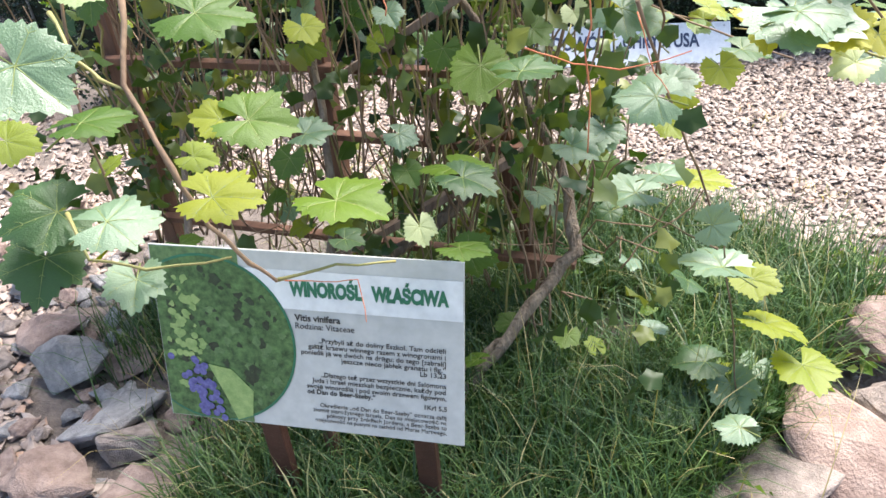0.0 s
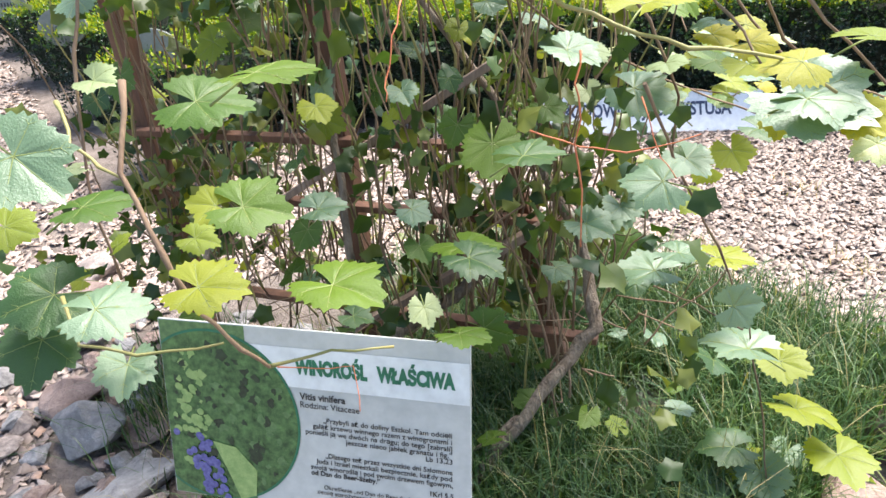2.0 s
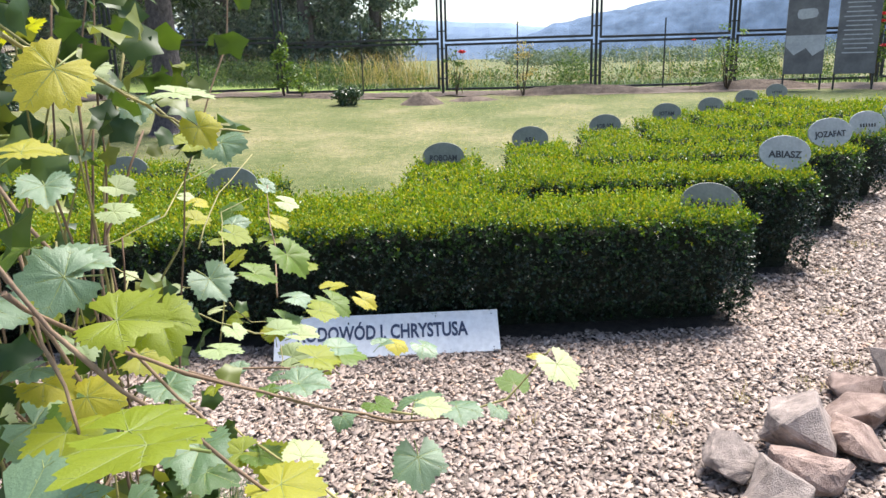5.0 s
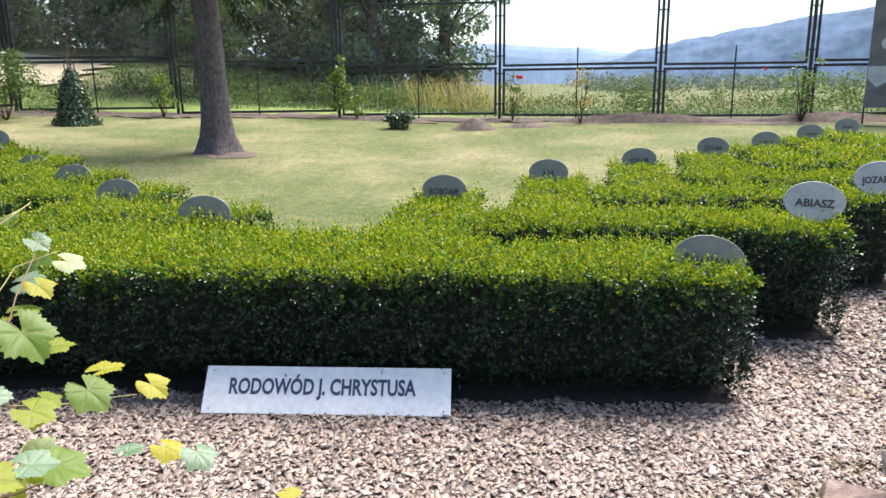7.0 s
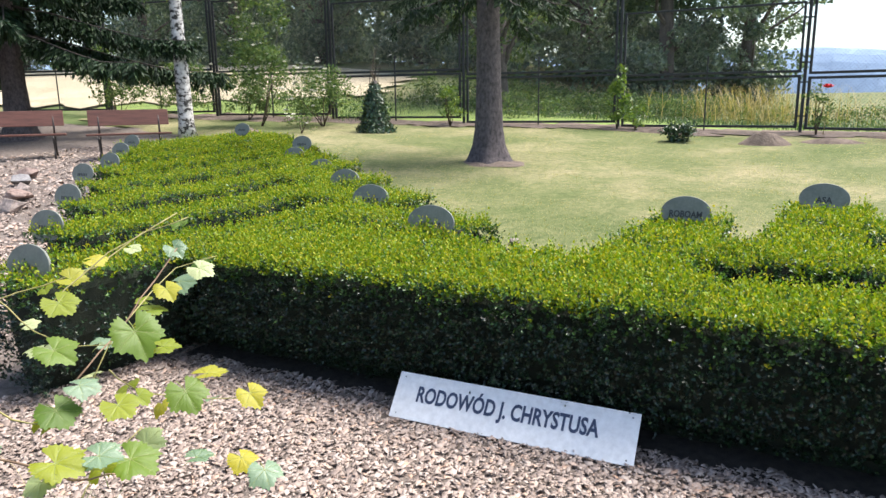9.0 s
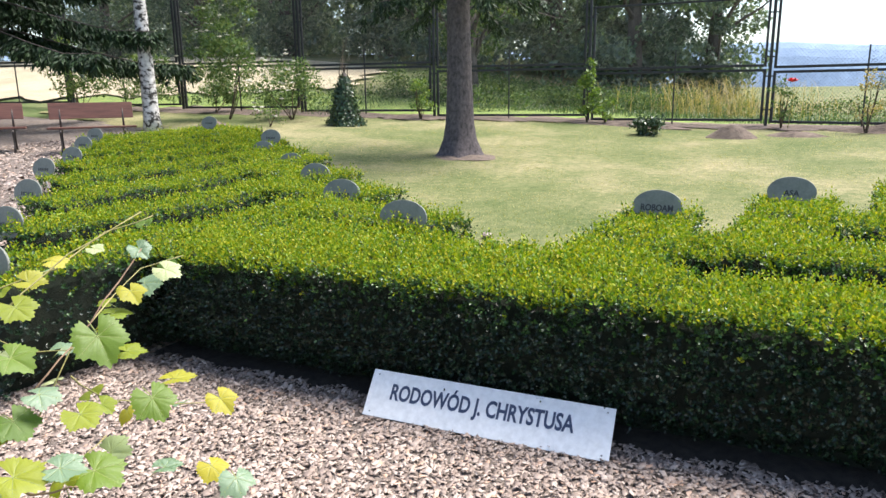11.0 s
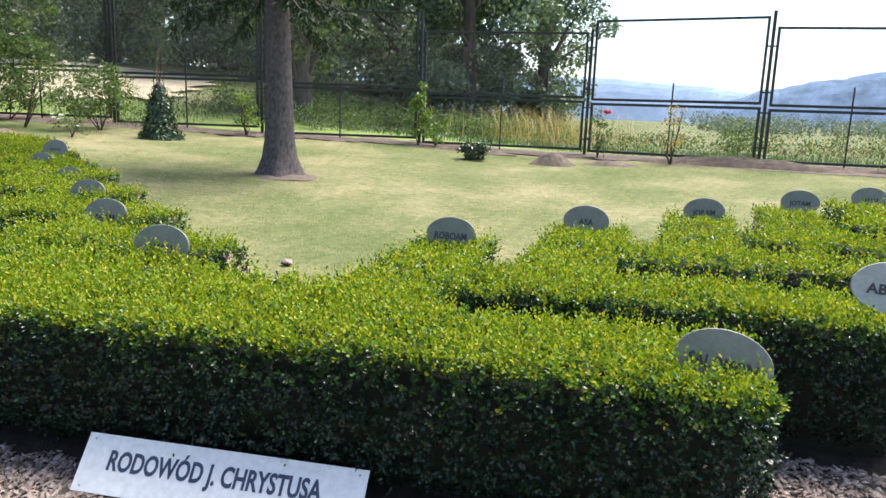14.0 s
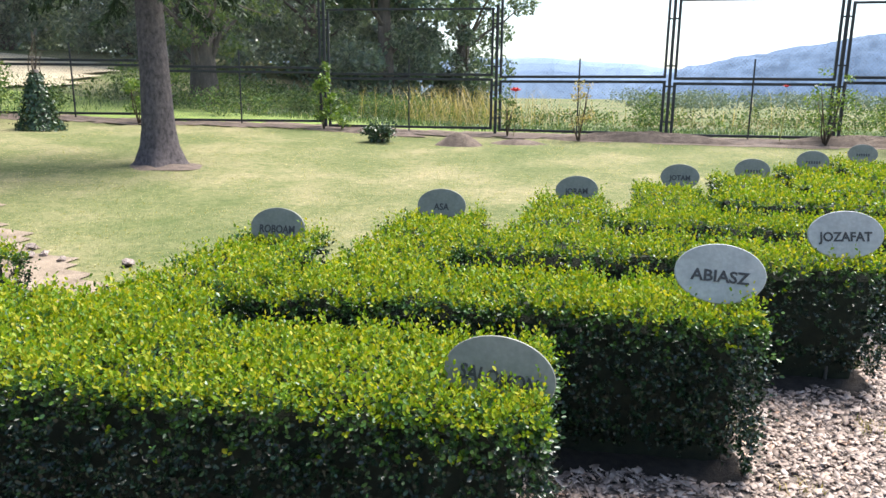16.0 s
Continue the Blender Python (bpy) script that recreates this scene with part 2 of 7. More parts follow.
M["fence"] = surface("black_painted_steel", (0.012, 0.013, 0.014), (0.028, 0.028, 0.03), 9.0, 0.55, bump=0.1)
M["wire"] = surface("fence_wire", (0.03, 0.034, 0.034), (0.07, 0.075, 0.075), 9.0, 0.5, 0.3, bump=0)
M["spruce_bark"] = bark_material("spruce_bark", (0.045, 0.037, 0.039), (0.165, 0.135, 0.132), 22.0, (1, 1, 0.6), 1.0)
M["dark_bark"] = bark_material("dark_bark", (0.05, 0.042, 0.036), (0.14, 0.115, 0.1), 8.0)
M["birch"] = birch_material()
M["needles"] = foliage("spruce_needles", [(0, (0.008, 0.02, 0.009)), (0.6, (0.016, 0.038, 0.014)), (1, (0.035, 0.065, 0.022))], 0.6, 0.12, spec=0.25)
# crowns paled and blued: the haze before the wood is in the colour
M["tree_leaf"] = foliage("tree_leaves", [(0, (0.045, 0.085, 0.065)), (0.5, (0.105, 0.165, 0.12)), (0.85, (0.18, 0.25, 0.185)), (1, (0.26, 0.32, 0.25))], 0.42, 0.4, spec=0.8)
M["shrub_leaf"] = foliage("shrub_leaves", [(0, (0.045, 0.085, 0.036)), (0.6, (0.095, 0.155, 0.06)), (1, (0.2, 0.25, 0.11))], 0.75, 0.35, spec=0.12)
M["ivy"] = foliage("ivy_leaves", [(0, (0.014, 0.035, 0.014)), (0.7, (0.03, 0.07, 0.024)), (1, (0.09, 0.12, 0.05))], 0.35, 0.15, spec=0.6)
M["petal_white"] = surface("white_petals", (0.7, 0.68, 0.6), (0.82, 0.8, 0.74), 30.0, 0.6)
M["petal_red"] = surface("red_petals", (0.6, 0.02, 0.03), (0.75, 0.05, 0.06), 30.0, 0.6)
M["bench_wood"] = surface("red_brown_wood", (0.1, 0.038, 0.026), (0.19, 0.078, 0.052), 6.0, 0.55, fine=50, stretch=(0.4, 4, 4))
M["iron"] = surface("cast_iron", (0.03, 0.024, 0.022), (0.06, 0.05, 0.045), 20.0, 0.5, 0.4)
M["banner"] = surface("banner_print", (0.06, 0.06, 0.075), (0.16, 0.155, 0.17), 2.2, 0.45, fine=12, bump=0)
M["banner_light"] = surface("banner_light_print", (0.3, 0.31, 0.36), (0.45, 0.46, 0.5), 3.0, 0.45, bump=0)
M["white_stone"] = surface("white_stone", (0.55, 0.55, 0.53), (0.72, 0.72, 0.7), 6.0, 0.7)
# blue of both ridges is distance haze put into the base colour
M["hill"] = surface("haze_blue_woods", (0.05, 0.09, 0.15), (0.13, 0.2, 0.31), 0.035, 1.0, fine=0.16, bump=0)
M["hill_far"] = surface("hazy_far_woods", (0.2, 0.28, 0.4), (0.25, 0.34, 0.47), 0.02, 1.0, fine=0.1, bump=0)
M["verge"] = surface("verge_grass_ground", (0.1, 0.17, 0.03), (0.22, 0.27, 0.06), 3.0, 0.95, fine=30, bump=0.6, distance=0.03)
M["stubble"] = surface("hay_stubble", (0.33, 0.28, 0.18), (0.5, 0.43, 0.3), 0.8, 0.95, fine=12, bump=0.6, distance=0.03)
M["dry_herb"] = foliage("dry_herbs", [(0, (0.07, 0.09, 0.045)), (0.5, (0.13, 0.13, 0.075)), (1, (0.26, 0.21, 0.13))], 0.9, 0.25, spec=0.05)
# far trees lightened, with haze mixed into the leaf colour
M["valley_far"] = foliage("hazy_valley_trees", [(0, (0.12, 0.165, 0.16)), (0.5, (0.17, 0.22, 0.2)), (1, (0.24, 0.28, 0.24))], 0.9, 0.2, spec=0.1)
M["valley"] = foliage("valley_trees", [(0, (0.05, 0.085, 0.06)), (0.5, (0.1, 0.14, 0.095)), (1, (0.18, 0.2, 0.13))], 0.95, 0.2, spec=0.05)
M["rust"] = foliage("rust_leaves", [(0, (0.14, 0.05, 0.025)), (1, (0.3, 0.12, 0.06))], 0.6, 0.3)


# ---- building helpers ----
def rise(x, y):
    """Height of the ground: level path, lawn sloping up to the fence, hay field climbing behind the benches, meadow falling away."""
    h = 0.05 * max(0.0, min(y, 18.5) - 5.0) - 0.006 * max(0.0, min(y, 400.0) - 18.5)
    h += 0.045 * min(max(0.0, -x - 3.0), 22.0)
    beyond = (y - 16.15 - (x + 9.55) * 0.371) * 0.937 - 0.6      # past the fence the hay field climbs
    side = min(1.0, max(0.0, (-x - 9.0) / 7.0))
    return h + 0.11 * min(max(0.0, beyond), 16.0) * side * side * (3 - 2 * side) * min(1.0, max(0.0, (50.0 - y) / 14.0))


def part(name, bm, material, parent=None, label=""):
    """One bmesh as one mesh object under a thing or a part."""
    me = bpy.data.meshes.new(name)
    bm.to_mesh(me)
    bm.free()
    me.materials.append(material)
    ob = new(name, me)
    if parent:
        ob.parent = parent
    if label:
        tagged(ob, label)
    return ob


def raw(name, verts, faces, mats, parent=None, index=None, smooth=False):
    """A mesh object from arrays."""
    me = bpy.data.meshes.new(name)
    verts, faces = np.asarray(verts, dtype=np.float32), np.asarray(faces, dtype=np.int32)
    k = faces.shape[1]
    me.vertices.add(len(verts))
    me.vertices.foreach_set("co", verts.ravel())
    me.loops.add(faces.size)
    me.loops.foreach_set("vertex_index", faces.ravel())
    me.polygons.add(len(faces))
    me.polygons.foreach_set("loop_start", np.arange(0, faces.size, k, dtype=np.int32))
    me.polygons.foreach_set("loop_total", np.full(len(faces), k, dtype=np.int32))
    for m in (mats if isinstance(mats, list) else [mats]):
        me.materials.append(m)
    if index is not None:
        me.polygons.foreach_set("material_index", np.asarray(index, dtype=np.int32))
    if smooth:
        me.polygons.foreach_set("use_smooth", np.ones(len(faces), dtype=bool))
    me.update(calc_edges=True)
    me.validate()
    ob = new(name, me)
    if parent:
        ob.parent = parent
    return ob


def empty(name, m):
    ob = new(name)
    ob.matrix_world = m
    return ob


def box(bm, size, m=Matrix(), bevel=0.0):
    r = bmesh.ops.create_cube(bm, size=1.0, matrix=m @ Matrix.Diagonal((*size, 1)))
    if bevel:
        edges = list({e for v in r["verts"] for e in v.link_edges})
        bmesh.ops.bevel(bm, geom=edges, offset=bevel, segments=2, affect="EDGES", profile=0.6)


def tube(bm, points, radii, sides=8, cap=True):
    """A tapering tube along points."""
    pts = [Vector(p) for p in points]
    rings = []
    ref = Vector((0.31, 0.11, 0.94))
    for i, p in enumerate(pts):
        d = (pts[min(i + 1, len(pts) - 1)] - pts[max(i - 1, 0)]).normalized()
        a = d.cross(ref)
        if a.length < 0.1:
            a = d.cross(Vector((1, 0, 0)))
        a.normalize()
        b = d.cross(a)
        r = radii[i] if isinstance(radii, (list, tuple)) else radii
        rings.append([bm.verts.new(p + (a * math.cos(2 * math.pi * k / sides) + b * math.sin(2 * math.pi * k / sides)) * r) for k in range(sides)])
    for u, v in zip(rings, rings[1:]):
        for k in range(sides):
            f = bm.faces.new((u[k], u[(k + 1) % sides], v[(k + 1) % sides], v[k]))
            f.smooth = True
    if cap and sides > 2:
        bm.faces.new(rings[0][::-1])
        bm.faces.new(rings[-1])


def wander(a, b, n, amount, rnd):
    """A crooked line between two points."""
    a, b = Vector(a), Vector(b)
    out = []
    for i in range(n + 1):
        t = i / n
        w = amount * math.sin(math.pi * t) if 0 < i < n else 0
        out.append(a.lerp(b, t) + Vector((rnd.uniform(-w, w), rnd.uniform(-w, w), rnd.uniform(-w, w))))
    return out


def lettering(body, size, material, parent, m, name="lettering", align="CENTER", extrude=0.0008, width=None, bold=0.0):
    """Raised letters in the built-in font."""
    cu = bpy.data.curves.new(name, "FONT")
    cu.body, cu.size, cu.align_x, cu.align_y, cu.extrude, cu.offset = body, size, align, "CENTER", extrude, bold
    cu.resolution_u = 3
    tmp = bpy.data.objects.new(name, cu)
    scene.collection.objects.link(tmp)
    bpy.context.view_layer.update()
    me = bpy.data.meshes.new_from_object(tmp.evaluated_get(bpy.context.evaluated_depsgraph_get()))
    bpy.data.objects.remove(tmp)
    bpy.data.curves.remove(cu)
    if width and me.vertices:
        xs = [v.co.x for v in me.vertices]
        s = width / (max(xs) - min(xs))
        for v in me.vertices:
            v.co.x *= s
    me.name = name
    me.materials.clear()
    me.materials.append(material)
    ob = new(name, me)
    ob.parent = parent
    ob.matrix_local = m
    return ob


def leaves_at(points, normals, tips, lengths, widths, fold=0.25, oval=False):
    """Folded leaves, each its own island of two triangles, or of four when oval: verts and faces."""
    n = len(points)
    side = np.cross(normals, tips)
    side /= np.linalg.norm(side, axis=1, keepdims=True) + 1e-9
    L, W = lengths[:, None], widths[:, None]
    base, tip = points, points + tips * L
    if oval:
        sides = [points + tips * L * q + side * W * sg + normals * (W * fold - L * 0.05 * q) for sg, q in ((0.44, 0.3), (0.47, 0.74), (-0.47, 0.74), (-0.44, 0.3))]
        v = np.stack([base, sides[0], sides[1], tip, sides[2], sides[3]], axis=1).reshape(-1, 3)
        o = (np.arange(n) * 6)[:, None, None]
        return v, (np.array([[0, 3, 1], [1, 3, 2], [0, 5, 3], [5, 4, 3]])[None] + o).reshape(-1, 3)
    left = points + tips * L * 0.52 + side * W * 0.5 + normals * W * fold
    right = points + tips * L * 0.52 - side * W * 0.5 + normals * W * fold
    v = np.stack([base, left, tip, right], axis=1).reshape(-1, 3)
    o = (np.arange(n) * 4)[:, None, None]
    f = (np.array([[0, 2, 1], [0, 3, 2]])[None] + o).reshape(-1, 3)
    return v, f


def unit(v):
    return v / (np.linalg.norm(v, axis=1, keepdims=True) + 1e-9)


# ---- the ground ----
def sheet(name, xs, ys, material, lift=0.0, wobble=0.0):
    nx, ny = len(xs), len(ys)
    v = [(x, y, rise(x, y) + lift + wobble * noise.noise((x * 0.9, y * 0.9, 3.1))) for y in ys for x in xs]
    f = [(j * nx + i, j * nx + i + 1, (j + 1) * nx + i + 1, (j + 1) * nx + i) for j in range(ny - 1) for i in range(nx - 1)]
    return tagged(raw(name, v, f, material, smooth=True), kind="structure")


def steps(*stretches):
    out = []
    for a, b, n in stretches:
        out += [a + (b - a) * i / n for i in range(n)]
    return out + [stretches[-1][1]]


ground = sheet("ground", steps((-900, -60, 14), (-60, -26, 10), (-26, 14, 100), (14, 60, 12), (60, 900, 14)),
               steps((-300, -20, 8), (-20, 0, 10), (0, 30, 75), (30, 80, 12), (80, 1400, 22)), M["meadow"], -0.03)
tagged(ground, "dry summer meadow reaching to the hills", "ground")


def patch(name, outline, material, lift, step=0.25, label="", category=""):
    """A ground patch with a free outline, following the ground."""
    xs, ys = [p[0] for p in outline], [p[1] for p in outline]
    def inside(x, y):
        c = False
        for (x1, y1), (x2, y2) in zip(outline, outline[1:] + outline[:1]):
            if (y1 > y) != (y2 > y) and x < (x2 - x1) * (y - y1) / (y2 - y1) + x1:
                c = not c
        return c
    nx, ny = int((max(xs) - min(xs)) / step) + 2, int((max(ys) - min(ys)) / step) + 2
    ids, v, f = {}, [], []
    def vid(i, j):
        if (i, j) not in ids:
            x, y = min(xs) + i * step, min(ys) + j * step
            x += 0.3 * step * noise.noise((x * 2.1, y * 2.1, 0.5))
            y += 0.3 * step * noise.noise((x * 2.1, y * 2.1, 9.5))
            ids[i, j] = len(v)
            v.append((x, y, rise(x, y) + lift + 0.008 * noise.noise((x * 1.7, y * 1.7, 4.0))))
        return ids[i, j]
    for j in range(ny):
        for i in range(nx):
            x, y = min(xs) + (i + 0.5) * step, min(ys) + (j + 0.5) * step
            x += 0.35 * noise.noise((x * 1.3, y * 1.3, 2.2))
            y += 0.35 * noise.noise((x * 1.3, y * 1.3, 7.7))
            if inside(x, y):
                f.append((vid(i, j), vid(i + 1, j), vid(i + 1, j + 1), vid(i, j + 1)))
    ob = raw(name, v, f, material, smooth=True)
    return tagged(ob, label, category, kind="structure"), inside


gravel_bed, _ = patch("gravel_bed", [(-14, -6), (14, -6), (14, 12), (4.6, 9.5), (3.2, 7.6), (1.6, 5.0), (-2.0, 4.4), (-4.5, 5.5), (-9, 8.5), (-14, 11), (-24, 9), (-24, -6)],
                      M["soil"], 0.004, 0.3, "grey crushed slate gravel path round the hedges", "gravel path")
lawn, _ = patch("lawn", [(-1.6, 4.7), (0.9, 4.8), (2.0, 6.8), (5.5, 12.0), (8, 15), (12, 16.8), (12, 17.3), (-2, 17.3), (-6, 16.6), (-9.5, 15.3), (-13, 14.1), (-17, 12.6), (-20, 11), (-13, 10.2), (-10, 9.5), (-4.5, 6.2)],
                M["ground"], 0.006, 0.25, "mown summer lawn with dry patches", "lawn")
earth_strip, _ = patch("earth_strip", [(12, 16.6), (12, 18.9), (4.5, 18.9), (-2, 18.5), (-6, 17.8), (-9.5, 16.5), (-13.2, 15.3), (-17, 14), (-20, 12.6), (-20, 11.6), (-13, 14.0), (-9.5, 15.4), (-6, 16.7), (-2, 17.4), (5, 17.2)],
                       M["bare_earth"], 0.014, 0.25, "bare earth strip along the fence", "flower bed")

trodden_path, _ = patch("trodden_path", [(-0.8, 5.9), (-0.9, 6.6), (-2.2, 6.9), (-3.7, 7.65), (-5.4, 8.5), (-5.8, 7.9), (-4.0, 6.85), (-2.4, 6.1)],
                        M["path_dust"], 0.016, 0.15, "bare trodden earth along the hedge ends", "earth path")


# ---- loose slate chips ----
def chips(name, regions, seed, label):
    rng = np.random.default_rng(seed)
    P, S = [], []
    for x0, x1, y0, y1, density, size, keep in regions:
        n = int((x1 - x0) * (y1 - y0) * density)
        p = np.column_stack([rng.uniform(x0, x1, n), rng.uniform(y0, y1, n)])
        p = p[[keep(a, b) for a, b in p]]
        P.append(p)
        S.append(np.clip(rng.lognormal(0, 0.35, len(p)), 0.4, 1.7) * size)
    P, S = np.concatenate(P), np.concatenate(S)
    n = len(P)
    yaw, tx, ty = rng.uniform(0, 6.283, n), rng.normal(0, 0.3, n), rng.normal(0, 0.3, n)
    asp, thick = rng.uniform(0.32, 0.8, n), rng.uniform(0.07, 0.18, n)
    ang = np.array([0.0, 1.5, 3.0, 4.6])[None] + rng.uniform(-0.45, 0.45, (n, 4))
    rad = rng.uniform(0.36, 0.66, (n, 4))
    lx, ly = np.cos(ang) * rad * S[:, None], np.sin(ang) * rad * (S * asp)[:, None]
    ca, sa = np.cos(yaw)[:, None], np.sin(yaw)[:, None]
    wx, wy = lx * ca - ly * sa, lx * sa + ly * ca
    base = np.array([rise(a, b) for a, b in P])[:, None] + 0.006
    lift = rng.uniform(0.0, 0.012, n)[:, None]
    tilt = wx * np.sin(tx)[:, None] + wy * np.sin(ty)[:, None]
    h = (S * thick)[:, None]
    X, Y = P[:, :1] + wx, P[:, 1:] + wy
    top = np.stack([P[:, :1] + wx * 0.93, P[:, 1:] + wy * 0.93, base + lift + tilt + h], axis=2)
    bot = np.stack([X, Y, base + lift + tilt], axis=2)
    v = np.concatenate([top, bot], axis=1).reshape(-1, 3)
    o = (np.arange(n) * 8)[:, None, None]
    tri = [[0, 1, 2], [0, 2, 3]] + [q for k in range(4) for q in ([k, k + 4, (k + 1) % 4],)]
    f = (np.array(tri)[None] + o).reshape(-1, 3)
    return tagged(raw(name, v, f, M["chips"]), label, "gravel", kind="stuff")


def soil_under_vine(x, y):
    """The planted bed round the vine."""
    return ((x + 0.35) / 1.25) ** 2 + ((y - 1.75) / 0.85) ** 2 < 1.0 + 0.25 * noise.noise((x * 2, y * 2, 1))


# hedge rows that border the gravel: from, to, width
BORDERS = [((-2.30, 4.08), (1.70, 4.90), 0.66)] + [((-0.42 + 0.66 * k, 4.42 + 1.02 * k), (1.70 + 0.63 * k, 4.78 + 1.01 * k), 0.52) for k in (1, 2, 3)]


def under_hedge(x, y, reach):
    """Whether a place lies under a hedge row or within reach of its foot."""
    for (ax, ay), (bx, by), w in BORDERS:
        dx, dy = bx - ax, by - ay
        t = ((x - ax) * dx + (y - ay) * dy) / (dx * dx + dy * dy)
        if 0.0 < t < 0.99 and math.hypot(x - ax - dx * t, y - ay - dy * t) < w / 2 + reach:
            return True
    return False


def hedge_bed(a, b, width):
    """A strip of leaf litter and humus at the foot of a hedge, with a ragged edge; its dark colour includes the hedge's
    shade.
    """
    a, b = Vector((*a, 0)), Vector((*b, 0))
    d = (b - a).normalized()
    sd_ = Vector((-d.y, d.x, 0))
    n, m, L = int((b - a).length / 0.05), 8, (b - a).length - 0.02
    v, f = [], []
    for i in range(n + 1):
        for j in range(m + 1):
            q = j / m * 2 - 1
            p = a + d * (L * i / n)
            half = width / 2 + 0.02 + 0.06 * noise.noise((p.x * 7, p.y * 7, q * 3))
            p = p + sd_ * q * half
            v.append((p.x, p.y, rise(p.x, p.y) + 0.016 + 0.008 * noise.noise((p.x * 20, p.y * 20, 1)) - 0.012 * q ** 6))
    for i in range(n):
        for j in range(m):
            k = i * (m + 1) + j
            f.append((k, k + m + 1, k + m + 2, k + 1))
    tagged(raw("hedge_bed", v, f, M["humus"], smooth=True), "humus and leaf litter, hedge shade put into its dark colour", "soil", kind="structure")


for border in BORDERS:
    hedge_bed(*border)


def free_gravel(x, y):
    return not soil_under_vine(x, y) and not under_hedge(x, y, -0.04 + 0.09 * noise.noise((x * 6, y * 6, 4)))


def right_path(x, y):
    return free_gravel(x, y) and x > 1.2 + (y - 4.9) * 0.6


def left_path(x, y):
    return y < 2.7 - (x + 2.3) * 0.66 - 0.2


chips("slate_gravel", [(-2.4, 2.4, 2.0, 4.75, 4500, 0.028, free_gravel), (1.5, 3.6, 4.2, 7.5, 3400, 0.030, right_path), (2.4, 3.4, 2.0, 4.3, 1200, 0.034, free_gravel),
                       (-2.8, -0.9, 0.4, 2.1, 1800, 0.038, free_gravel), (0.6, 2.6, 0.9, 2.2, 1500, 0.034, free_gravel),
                       (3.2, 6.5, 5.0, 12, 700, 0.048, right_path), (-6.0, -2.4, 1.5, 4.6, 900, 0.045, left_path), (-13, -5, 2.5, 8.6, 220, 0.06, left_path)], 11,
      "loose grey slate chippings on the path")


# ---- where the name plates stand: x, y, z, lettering, yaw, tilt, roll, pale (sky light in the colour) ----
PLATES = [(1.57, 4.80, 0.66, "SALOMON", 10, -16, -9, False), (2.19, 5.72, 0.812, "ABIASZ", 8, -16, -3, True), (2.77, 6.65, 0.84, "JOZAFAT", 8, -16, 3, True),
          (-0.18, 6.36, 0.715, "ROBOAM", 8, -14, 0, False), (0.46, 7.39, 0.738, "ASA", 8, -14, 0, False), (1.195, 8.54, 0.745, "JORAM", 8, -14, 3, False),
          (1.953, 9.54, 0.785, "JOTAM", 8, -14, 0, False), (-4.87, 7.24, 0.70, "ARAM", 14, -14, 0, False)]
PLATES += [(px, py, pz - 0.02 + (0.035 if px < 0 else 0.0), "", 14, -14, 0, px > 3.3 and py < 11) for px, py, pz in (
    (2.60, 10.35, 0.815), (3.25, 11.3, 0.85), (3.9, 12.3, 0.88), (3.4, 7.62, 0.83), (4.05, 8.6, 0.85), (4.7, 9.6, 0.88), (5.3, 10.6, 0.91),
    (-1.37, 5.08, 0.70), (-2.52, 5.69, 0.695), (-3.62, 6.44, 0.70), (-6.05, 7.8, 0.75), (-6.6, 8.4, 0.86), (-9.3, 9.3, 0.98),
    (-2.42, 3.06, 0.66), (-3.62, 3.64, 0.66), (-4.95, 4.36, 0.68), (-6.5, 5.2, 0.72), (-7.3, 5.9, 0.76), (-8.5, 6.65, 0.81), (-9.6, 7.4, 0.86))]


